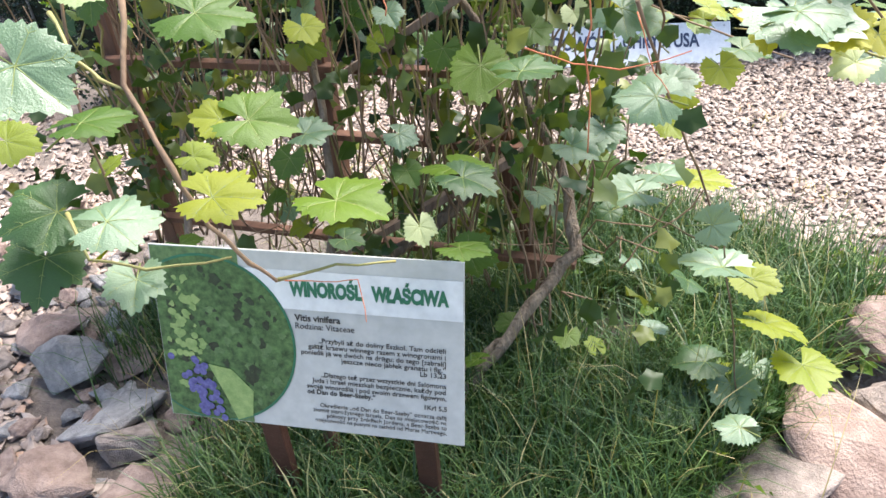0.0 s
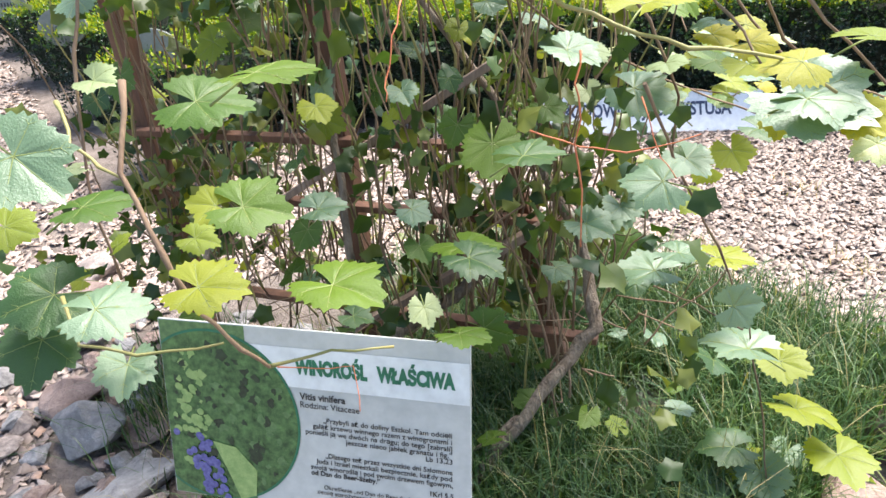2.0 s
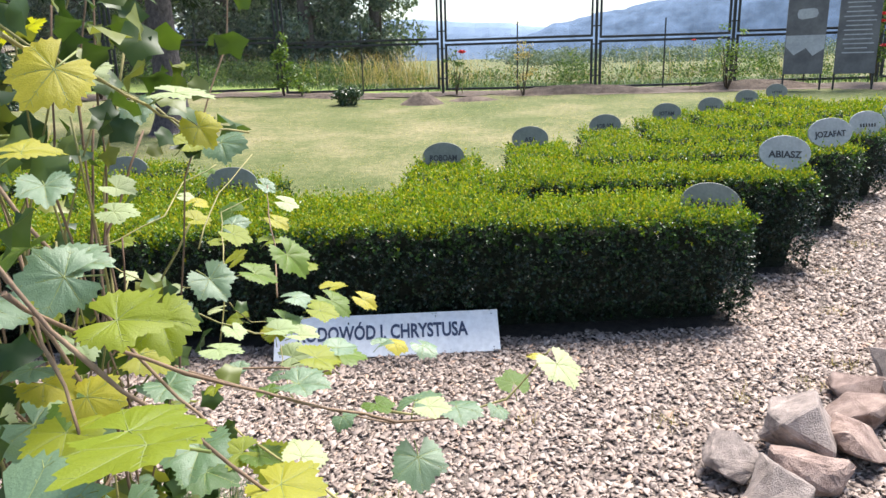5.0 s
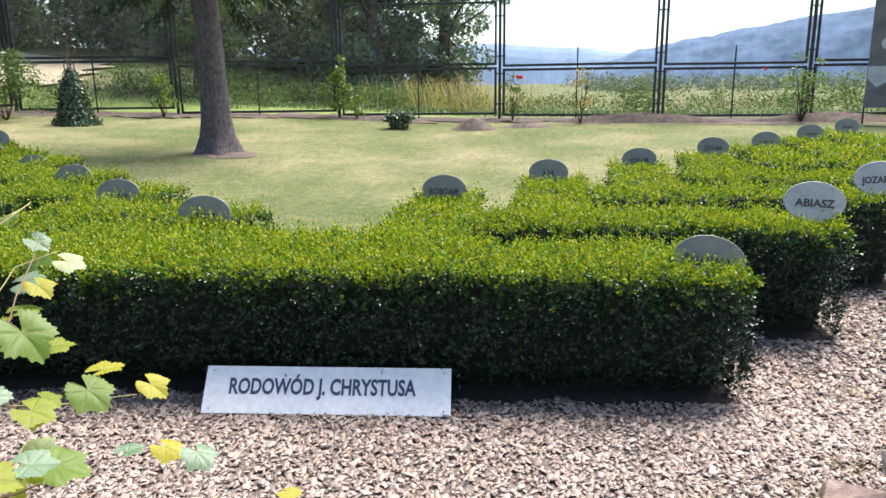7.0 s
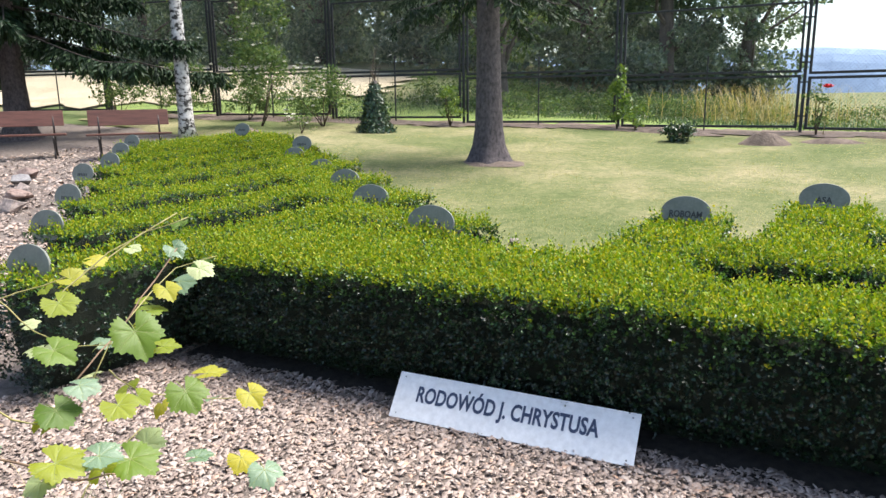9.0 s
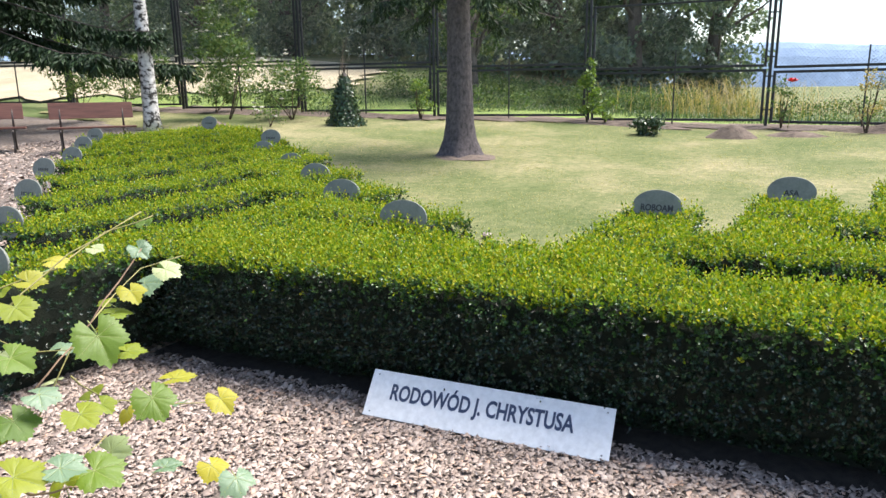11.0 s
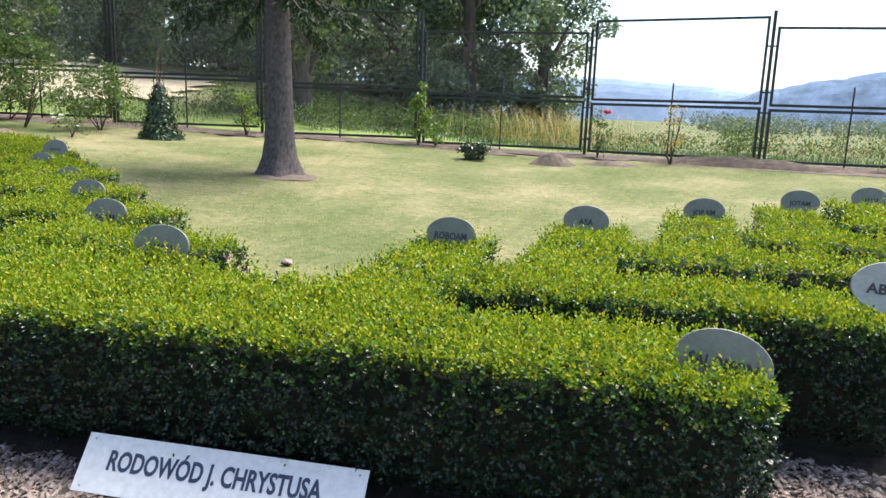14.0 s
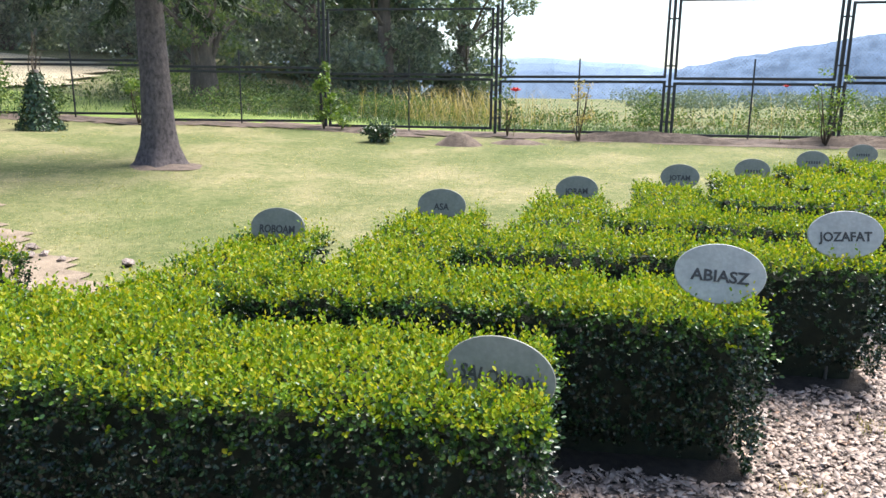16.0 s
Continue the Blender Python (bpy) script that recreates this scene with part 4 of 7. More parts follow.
conifer(-5.42, 11.45, 15.0, 0.215, 7, 2.95, 2.1, 16, "spruce_tree", "tall spruce with bare grey-brown trunk standing on the lawn", (-0.012, 0.0), 0.125, 32, 0.5)
conifer(-15.6, 8.0, 9.0, 0.26, 8, 2.35, 4.1, 9, "dark_conifer", "dark drooping conifer shading the benches", (0.0, 0.0), 0.2, 190, 0.36)


def birch():
    thing = empty("birch_tree", Matrix.Translation((-13.0, 10.45, rise(-13.0, 10.45) - 0.05)))
    tagged(thing, "slender white birch trunk with black bark marks beside the bench", "tree")
    rnd, rng = random.Random(3), np.random.default_rng(3)
    bm = bmesh.new()
    tube(bm, [(0.04, 0, 0), (0.02, 0, 0.35), (0.01, 0, 1.2), (-0.01, 0, 2.4), (-0.06, 0.05, 4.2), (-0.1, 0.1, 9.0)], [0.22, 0.17, 0.15, 0.135, 0.11, 0.03], 14)
    part("trunk", bm, M["birch"], thing)
    bm = bmesh.new()
    cs, rs = [], []
    for i in range(34):
        z, a, r = rnd.uniform(3.6, 9.0), rnd.uniform(0, 6.283), rnd.uniform(0.5, 1.9)
        c = Vector((math.cos(a) * r, math.sin(a) * r, z - r * 0.35))
        tube(bm, wander((-0.1, 0.05, z), c, 3, 0.1, rnd), [0.03, 0.02, 0.012, 0.005], 5)
        cs.append(tuple(c)); rs.append(0.55)
    part("branch", bm, M["dark_bark"], thing)
    v, f = leaves_at(*clump_leaves(cs, rs, 90, 0.07, rng, droop=0.6))
    tagged(raw("crown", v, f, M["shrub_leaf"], thing), kind="stuff")


birch()


# ---- shrubs, flowers and small planting ----
def shrub(x, y, height, spread, seed, leaf, clumps, per, label, mat="shrub_leaf", stems=5, name="shrub", blooms=0, bloom="petal_white", bloom_size=0.04, low=0.25):
    rng, rnd = np.random.default_rng(seed), random.Random(seed)
    thing = empty(name, Matrix.Translation((x, y, rise(x, y))))
    tagged(thing, label, "shrub")
    cs, rs = [], []
    for i in range(clumps):
        a, r, t = rnd.uniform(0, 6.283), spread * math.sqrt(rnd.uniform(0, 1)), rnd.uniform(low, 1)
        r *= 0.55 + 0.45 * math.sin(math.pi * min(1, t * 0.95))
        cs.append((math.cos(a) * r, math.sin(a) * r, height * t)); rs.append(spread * rnd.uniform(0.16, 0.32) + 0.03)
    for i in range(stems):
        bm = bmesh.new()
        c = cs[rnd.randrange(len(cs))]
        tube(bm, wander((rnd.uniform(-0.05, 0.05) * spread, rnd.uniform(-0.05, 0.05) * spread, -0.02), c, 4, spread * 0.08, rnd), [0.016, 0.013, 0.01, 0.007, 0.003], 5)
        part("stem", bm, M["twig"], thing)
    v, f = leaves_at(*clump_leaves(cs, rs, per, leaf, rng, up=0.6))
    tagged(raw("leaves", v, f, M[mat], thing), kind="stuff")
    for i in range(blooms):
        c = Vector(cs[rnd.randrange(len(cs))])
        out = Vector((rnd.uniform(-1, 1), -abs(rnd.uniform(0.2, 1)), rnd.uniform(-0.2, 0.9))).normalized()
        flower(c + out * spread * 0.55, bloom_size * rnd.uniform(0.7, 1.2), bloom, thing, rnd)
    return thing


def flower(c, size, mat, parent, rnd):
    """A full bloom: two rings of cupped petals round a heart."""
    bm = bmesh.new()
    for ring, (n, open_, s) in enumerate(((6, 1.0, 1.0), (5, 0.55, 0.75))):
        for k in range(n):
            a = 2 * math.pi * k / n + ring * 0.5
            d = Vector((math.cos(a), math.sin(a), 0))
            t = Vector((-d.y, d.x, 0))
            base = Vector(c) + d * size * 0.1
            tip = Vector(c) + d * size * open_ + Vector((0, 0, size * (0.5 if ring == 0 else 0.95) * s))
            mid = base.lerp(tip, 0.55) - Vector((0, 0, size * 0.08))
            vs = [bm.verts.new(p) for p in (base, mid + t * size * 0.42 * s, tip, mid - t * size * 0.42 * s)]
            bm.faces.new((vs[0], vs[1], vs[2])); bm.faces.new((vs[0], vs[2], vs[3]))
    bmesh.ops.create_icosphere(bm, subdivisions=1, radius=size * 0.32, matrix=Matrix.Translation(Vector(c) + Vector((0, 0, size * 0.3))))
    part("bloom", bm, M[mat], parent)


shrub(-13.35, 12.75, 3.5, 0.75, 301, 0.075, 70, 60, "tall climbing rose with small white blooms near the fence", stems=4, blooms=34, bloom_size=0.06, name="climbing_rose", low=0.3)
shrub(-12.0, 13.6, 1.35, 0.85, 302, 0.07, 40, 70, "bushy white rose in the bed along the fence", stems=6, blooms=26, bloom_size=0.07, name="rose_bush")
shrub(-11.3, 12.3, 0.35, 0.35, 303, 0.05, 10, 30, "low white rose at the lawn edge", stems=3, blooms=6, bloom_size=0.06, name="rose_bush")
shrub(-14.9, 13.5, 1.3, 0.6, 304, 0.07, 30, 60, "leafy shrub beside the fence", name="shrub")
shrub(-16.6, 12.6, 1.5, 0.8, 305, 0.07, 40, 60, "leafy shrub beside the fence", name="shrub")
shrub(-17.6, 11.2, 1.9, 0.9, 306, 0.08, 45, 60, "leafy shrub behind the benches", name="shrub")
shrub(-9.4, 15.4, 0.95, 0.35, 307, 0.06, 16, 50, "small yellow-green shrub at the fence", name="shrub", mat="weed")
shrub(-5.75, 17.0, 1.55, 0.22, 308, 0.085, 22, 26, "slender yellow-green sapling at the fence post", name="sapling", mat="weed", stems=3, low=0.1)
shrub(-5.35, 17.1, 0.5, 0.35, 309, 0.07, 12, 30, "low yellow-green weeds at the fence", name="weed_clump", mat="weed", stems=3)
shrub(-3.75, 15.6, 0.36, 0.3, 310, 0.06, 30, 50, "small rounded dark green bush on the lawn edge", name="bush", mat="ivy", stems=3, low=0.1)
shrub(-1.75, 17.7, 1.05, 0.3, 311, 0.06, 14, 22, "thin red rose bush at the fence post", name="rose_bush", stems=4)
shrub(-0.15, 17.2, 1.15, 0.28, 312, 0.05, 18, 22, "half-dry rose bush in the earth strip", name="rose_bush", mat="dry_grass", stems=7)
shrub(4.3, 17.6, 1.35, 0.38, 313, 0.06, 22, 26, "half-dry rose bush at the fence post", name="rose_bush", mat="weed", stems=6, blooms=2)
shrub(7.4, 18.0, 2.4, 0.7, 314, 0.08, 40, 40, "climbing rose with red blooms behind the banners", name="climbing_rose", stems=6, blooms=16, bloom="petal_red", bloom_size=0.09)
for k, (x, z) in enumerate(((-1.63, 1.58), (3.55, 1.7))):
    rose = empty("red_rose", Matrix.Translation((x, 17.8, rise(x, 17.8))))
    tagged(rose, "single red rose on a thin stem at the fence", "rose")
    bm = bmesh.new()
    tube(bm, [(0, 0, -0.02), (0.05, 0, z * 0.4), (0.02, 0, z - rise(x, 17.8))], [0.008, 0.006, 0.004], 6)
    part("stem", bm, M["cane_green"], rose)
    flower((0.02, -0.01, z - rise(x, 17.8)), 0.13 if k == 0 else 0.07, "petal_red", rose, random.Random(4))


def ivy_stump():
    x, y = -10.1, 13.5
    rng, rnd = np.random.default_rng(9), random.Random(9)
    thing = empty("ivy_stump", Matrix.Translation((x, y, rise(x, y))))
    tagged(thing, "old stump overgrown with dark ivy and dry stems", "ivy")
    bm = bmesh.new()
    tube(bm, [(0, 0, 0), (0.02, 0, 0.6), (0, 0.03, 1.15)], [0.16, 0.1, 0.05], 10)
    part("stump", bm, M["dark_bark"], thing)
    n = 2600
    t = rng.uniform(0, 1, n) ** 1.4
    a = rng.uniform(0, 6.283, n)
    r = 0.30 * (1 - t) ** 0.8 + 0.05 + rng.normal(0, 0.035, n)
    p = np.column_stack([np.cos(a) * r * np.where(t < 0.12, 1.35, 1), np.sin(a) * r, t * 1.1])
    nn = unit(np.column_stack([np.cos(a), np.sin(a), np.full(n, 0.5)]) + rng.normal(0, 0.4, (n, 3)))
    tip = unit(np.cross(nn, rng.normal(0, 1, (n, 3))) + np.array([0, 0, -0.6]))
    v, f = leaves_at(p, nn, tip, rng.uniform(0.04, 0.08, n), rng.uniform(0.04, 0.07, n))
    tagged(raw("leaves", v, f, M["ivy"], thing), kind="stuff")
    for i in range(7):
        bm = bmesh.new()
        tube(bm, wander((rnd.uniform(-0.1, 0.1), rnd.uniform(-0.1, 0.1), 1.0), (rnd.uniform(-0.3, 0.25), rnd.uniform(-0.2, 0.2), rnd.uniform(1.5, 2.1)), 4, 0.06, rnd), [0.012, 0.01, 0.008, 0.006, 0.003], 5)
        part("stem", bm, M["twig"], thing)


ivy_stump()


def mound(x, y, rx, ry, h, seed, mat, label, name="earth_mound"):
    rnd = random.Random(seed)
    bm = bmesh.new()
    n, m = 28, 9
    rings = []
    for j in range(m):
        t = j / (m - 1)
        ring = []
        for k in range(n):
            a = 2 * math.pi * k / n
            wob = 1 + 0.25 * noise.noise((math.cos(a) * 1.5, math.sin(a) * 1.5, seed))
            px, py = math.cos(a) * rx * (1 - t * 0.98) * wob, math.sin(a) * ry * (1 - t * 0.98) * wob
            pz = h * math.sin(t * math.pi / 2) ** 1.2 + 0.3 * h * noise.noise((px * 6, py * 6, seed)) * t
            ring.append(bm.verts.new((px, py, pz - 0.03 * (1 - t))))
        rings.append(ring)
    for u, v in zip(rings, rings[1:]):
        for k in range(n):
            bm.faces.new((u[k], u[(k + 1) % n], v[(k + 1) % n], v[k]))
    bm.faces.new(rings[-1])
    ob = part(name, bm, M[mat])
    ob.location = (x, y, rise(x, y))
    return tagged(ob, label, "earth mound")


mound(-2.2, 15.9, 0.55, 0.3, 0.24, 1, "bare_earth", "small heap of brown earth and dry grass")
mound(-1.2, 16.4, 0.7, 0.25, 0.1, 2, "bare_earth", "low heap of brown earth")
mound(-12.4, 11.6, 0.6, 0.45, 0.12, 3, "bare_earth", "low heap of earth with cut stems")
mound(-5.42, 11.45, 0.75, 0.6, 0.05, 7, "bare_earth", "ring of bare trodden earth round the spruce trunk", "bare_earth_ring")
mound(1.0, 17.5, 2.3, 0.3, 0.2, 4, "bare_earth", "low bank of dark earth along the fence", "earth_bank")
mound(4.8, 17.8, 2.0, 0.3, 0.2, 5, "bare_earth", "low bank of dark earth along the fence", "earth_bank")
mound(-4.6, 16.9, 1.5, 0.25, 0.1, 6, "bare_earth", "low bank of dark earth along the fence", "earth_bank")


# ---- grasses ----
def blades(name, P, height, width, lean, mat, seed, label, category="grass"):
    """Bent blades of grass, each its own island."""
    rng = np.random.default_rng(seed)
    n = len(P)
    z = np.array([rise(a, b) for a, b in P])
    base = np.column_stack([P, z])
    a = rng.uniform(0, 6.283, n)
    d = np.column_stack([np.cos(a), np.sin(a), np.zeros(n)])
    s = np.column_stack([-np.sin(a), np.cos(a), np.zeros(n)])
    h = rng.uniform(0.45, 1.15, n) * height
    w = (rng.uniform(0.6, 1.3, n) * width)[:, None]
    le = (rng.uniform(0.1, 1.0, n) * lean * h)[:, None]
    up = np.array([0, 0, 1.0]) * h[:, None]
    p1, p2, p3 = base + up * 0.45 + d * le * 0.2, base + up * 0.8 + d * le * 0.55, base + up * (1 - 0.12 * le / (h[:, None] + 1e-6)) + d * le
    v = np.stack([base - s * w, base + s * w, p1 - s * w * 0.9, p1 + s * w * 0.9, p2 - s * w * 0.6, p2 + s * w * 0.6, p3], axis=1).reshape(-1, 3)
    f = (np.array([[0, 1, 3], [0, 3, 2], [2, 3, 5], [2, 5, 4], [4, 5, 6]])[None] + (np.arange(n) * 7)[:, None, None]).reshape(-1, 3)
    return tagged(raw(name, v, f, mat), label, category, kind="stuff")


rng = np.random.default_rng(77)
Q = np.column_stack([rng.uniform(-1.5, 1.05, 62000), rng.uniform(0.95, 2.75, 62000)])
Q = Q[[soil_under_vine(a, b) and noise.noise((a * 3, b * 3, 8)) > -0.55 and -0.75 < a < 0.40 + 0.6 * (b - 1.35) for a, b in Q]]
blades("tall_grass", Q, 0.22, 0.0021, 0.95, M["grass"], 1, "tall green grass round the foot of the vine")
Q = np.column_stack([rng.normal(-1.15, 0.1, 700), rng.normal(1.55, 0.12, 700)])
blades("grass_tuft", Q, 0.24, 0.002, 0.9, M["grass"], 2, "tuft of green grass beside the rocks")
Q = np.column_stack([rng.uniform(-1.0, 1.1, 420), rng.uniform(0.9, 2.9, 420)])
blades("dry_stalks", Q[[soil_under_vine(a, b) for a, b in Q]], 0.34, 0.0013, 1.0, M["dry_grass"], 3, "dry straw stalks among the grass")
tufts = [(1.9, 3.9), (2.1, 4.15), (1.55, 3.75), (2.55, 5.6), (2.3, 4.9), (1.2, 3.5), (0.6, 3.45), (2.9, 6.2), (0.2, 2.85), (0.75, 2.8), (-0.3, 2.75)]
Q = np.concatenate([np.column_stack([rng.normal(a, 0.05, 45), rng.normal(b, 0.04, 45)]) for a, b in tufts])
blades("gravel_weeds", Q, 0.05, 0.0018, 1.2, M["dry_grass"], 4, "sparse dry grass growing through the gravel")
Q = np.column_stack([rng.uniform(-9, 4.5, 64000), 4.9 + 12.2 * rng.uniform(0, 1, 64000) ** 1.5])
Q = Q[[(b > 5.3 and b > 5.0 - (a + 0.9) * 0.62 and b > 6.0 + (a + 0.1) * 1.55) and noise.noise((a * 0.8, b * 0.8, 2)) > -0.35 for a, b in Q]]
blades("lawn_grass", Q, 0.02, 0.0032, 1.9, M["lawn_blade"], 5, "short mown grass of the lawn")
Q = np.concatenate([np.column_stack([rng.uniform(-13, 9, 9000), rng.uniform(18.6, 21.5, 9000)]), np.column_stack([rng.uniform(-26, -12, 5000), rng.uniform(14.5, 20, 5000)])])
blades("verge_grass", Q, 0.16, 0.006, 0.9, M["grass"], 6, "green grass just outside the fence")
Q = np.concatenate([np.column_stack([rng.normal(-4.0, 1.1, 650), rng.uniform(20.5, 23.5, 650)]), np.column_stack([rng.uniform(-8, 10, 260), rng.uniform(22.5, 28, 260)])])
blades("tall_dry_grass", Q, 1.05, 0.006, 0.9, M["dry_grass"], 7, "tall dry flowering grass behind the fence")


def herb_band(name, boxes, seed, label, mat, leaf):
    rng = np.random.default_rng(seed)
    C, R = [], []
    for x0, x1, y0, y1, n, h, r in boxes:
        for i in range(n):
            x, y = rng.uniform(x0, x1), rng.uniform(y0, y1)
            hh = h * (0.55 + 0.6 * abs(noise.noise((x * 0.5, y * 0.5, seed))) + 0.3 * rng.uniform())
            for k in range(3):
                C.append((x + rng.normal(0, r * 0.5), y + rng.normal(0, r * 0.5), rise(x, y) + hh * (k + 0.6) / 3)); R.append(r * rng.uniform(0.7, 1.1))
    v, f = leaves_at(*clump_leaves(C, R, 26, leaf, rng, up=0.5))
    return tagged(raw(name, v, f, mat), label, "undergrowth", kind="stuff")


herb_band("dry_undergrowth", [(-6.5, 14, 21.5, 32, 120, 0.24, 0.22)], 35, "dry straw-coloured herbs in the field", M["dry_herb"], 0.05)
herb_band("undergrowth", [(-12, -5.2, 21.0, 24, 130, 0.7, 0.33), (-5.2, 14, 20.8, 25, 75, 0.5, 0.3), (0.4, 1.4, 21.2, 22.0, 8, 0.95, 0.34), (5.2, 6.4, 21.5, 22.4, 7, 0.9, 0.34), (-5.2, 16, 26, 34, 20, 0.7, 0.45), (-22, -13, 15.2, 17.4, 40, 0.4, 0.26), (-15, -8.5, 18.0, 25, 120, 0.55, 0.34)], 31, "rough grey-green undergrowth behind the fence", M["shrub_leaf"], 0.085)
herb_band("thicket", [(-60, -8.0, 26, 34, 240, 2.2, 0.9)], 32, "dark bushes under the trees behind the fence", M["tree_leaf"], 0.26)
herb_band("field_shrubs", [(-3, 55, 45, 85, 40, 1.3, 0.9), (-2, 18, 36, 42, 9, 0.8, 0.6)], 33, "scattered bushes in the dry field", M["valley"], 0.14)
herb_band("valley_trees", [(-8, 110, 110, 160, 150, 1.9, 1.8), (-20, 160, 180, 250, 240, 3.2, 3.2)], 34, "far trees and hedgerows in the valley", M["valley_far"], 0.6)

verge, _ = patch("grass_verge", [(12, 19.2), (12, 23.5), (-4, 22.2), (-10, 20.2), (-14, 18), (-22, 15.8), (-22, 12.4), (-13.2, 15.3), (-6, 17.8), (-2, 18.5), (4.5, 18.9)], M["verge"], 0.0, 0.4, "strip of bright green grass outside the fence", "grass verge")
field, _ = patch("stubble_field", [(-15, 18.6), (-18, 24), (-34, 25), (-60, 20), (-60, 6), (-25, 11.5), (-19.5, 14.8)], M["stubble"], 0.05, 0.8, "pale mown hay field on the slope", "field")


def hills(name, radius, depth, profile, mat, seed, label):
    """A wooded ridge far away; profile: (bearing, rise in degrees) pairs."""
    bm = bmesh.new()
    n, m = 260, 7
    a0, a1 = profile[0][0], profile[-1][0]
    rows = []
    for j in range(m):
        row = []
        for i in range(n + 1):
            a = a0 + (a1 - a0) * i / n
            for (b0, e0), (b1, e1) in zip(profile, profile[1:]):
                if b0 <= a <= b1:
                    t = (a - b0) / (b1 - b0)
                    t = t * t * (3 - 2 * t)
                    el = e0 + (e1 - e0) * t
                    break
            t = j / (m - 1)
            r = radius + depth * t
            top = 1.5 + radius * math.tan(radians(el))
            h = -14 + (top + 14) * math.sin(t * math.pi / 2)
            h += radius * (0.0022 * noise.noise((a * 1.5, t * 3, seed)) + (0.0013 * noise.noise((a * 9, t * 9, seed)) + 0.0008 * noise.noise((a * 26, t * 20, seed))) * (0.4 + 0.6 * t))
            row.append(bm.verts.new((1.5 + r * math.sin(radians(a)), 2 + r * math.cos(radians(a)), h)))
        rows.append(row)
    for u, v in zip(rows, rows[1:]):
        for i in range(n):
            bm.faces.new((u[i], u[i + 1], v[i + 1], v[i]))
    return tagged(part(name, bm, M[mat]), label, "hills", kind="structure")


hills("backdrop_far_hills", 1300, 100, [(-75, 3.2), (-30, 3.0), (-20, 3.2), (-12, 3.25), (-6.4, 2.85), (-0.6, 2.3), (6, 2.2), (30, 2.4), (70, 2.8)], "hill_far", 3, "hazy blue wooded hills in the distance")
hills("backdrop_near_hill", 900, 160, [(-6, 0.4), (-3, 1.9), (-0.5, 2.9), (3.3, 3.7), (6.8, 4.4), (11.4, 5.2), (16, 5.7), (24, 6.0), (40, 5.5), (75, 4.0)], "hill", 8, "wooded hill rising behind the valley, blue haze in its colour")


# ---- benches ----
def bench(m):
    thing = empty("bench", m)
    tagged(thing, "garden bench with red-brown planks on curled cast-iron legs", "bench", "benches under the tree")
    for k in range(3):
        bm = bmesh.new()
        box(bm, (1.4, 0.118, 0.035), pose(0, -0.13 + 0.13 * k, 0.44 - 0.006 * k), 0.008)
        part("seat_plank", bm, M["bench_wood"], thing)
    bm = bmesh.new()
    box(bm, (1.34, 0.032, 0.28), pose(0, 0.235, 0.72, -12), 0.008)
    part("backrest", bm, M["bench_wood"], thing)
    for sx in (-0.5, 0.5):
        bm = bmesh.new()
        tube(bm, [(sx, -0.2, 0.41), (sx, -0.22, 0.36), (sx, -0.16, 0.25), (sx, -0.19, 0.12), (sx, -0.24, 0.0)], [0.02, 0.02, 0.016, 0.016, 0.024], 8)
        tube(bm, [(sx, 0.16, 0.40), (sx, 0.2, 0.28), (sx, 0.24, 0.12), (sx, 0.33, 0.0)], [0.02, 0.016, 0.016, 0.024], 8)
        tube(bm, [(sx, -0.22, 0.405), (sx, 0.2, 0.40)], 0.018, 8)
        tube(bm, [(sx, 0.17, 0.40), (sx, 0.2, 0.6), (sx, 0.26, 0.83)], [0.02, 0.016, 0.014], 8)
        spiral = [(sx, -0.1 + (0.085 - 0.011 * k) * math.cos(k * 0.7), 0.31 + (0.085 - 0.011 * k) * math.sin(k * 0.7)) for k in range(8)]
        tube(bm, spiral, 0.011, 6)
        spiral = [(sx, 0.1 - (0.075 - 0.009 * k) * math.cos(k * 0.7), 0.31 + (0.075 - 0.009 * k) * math.sin(k * 0.7)) for k in range(8)]
        tube(bm, spiral, 0.011, 6)
        part("leg", bm, M["iron"], thing)
    return thing


b1 = bench(Matrix.Translation((-10.87, 8.04, rise(-10.87, 8.04))) @ pose(0, 0, 0, 0, 0, 62))
b2 = copy_thing(b1, Matrix.Translation((-12.31, 6.80, rise(-12.31, 6.80))) @ pose(0, 0, 0, 0, 0, 64))


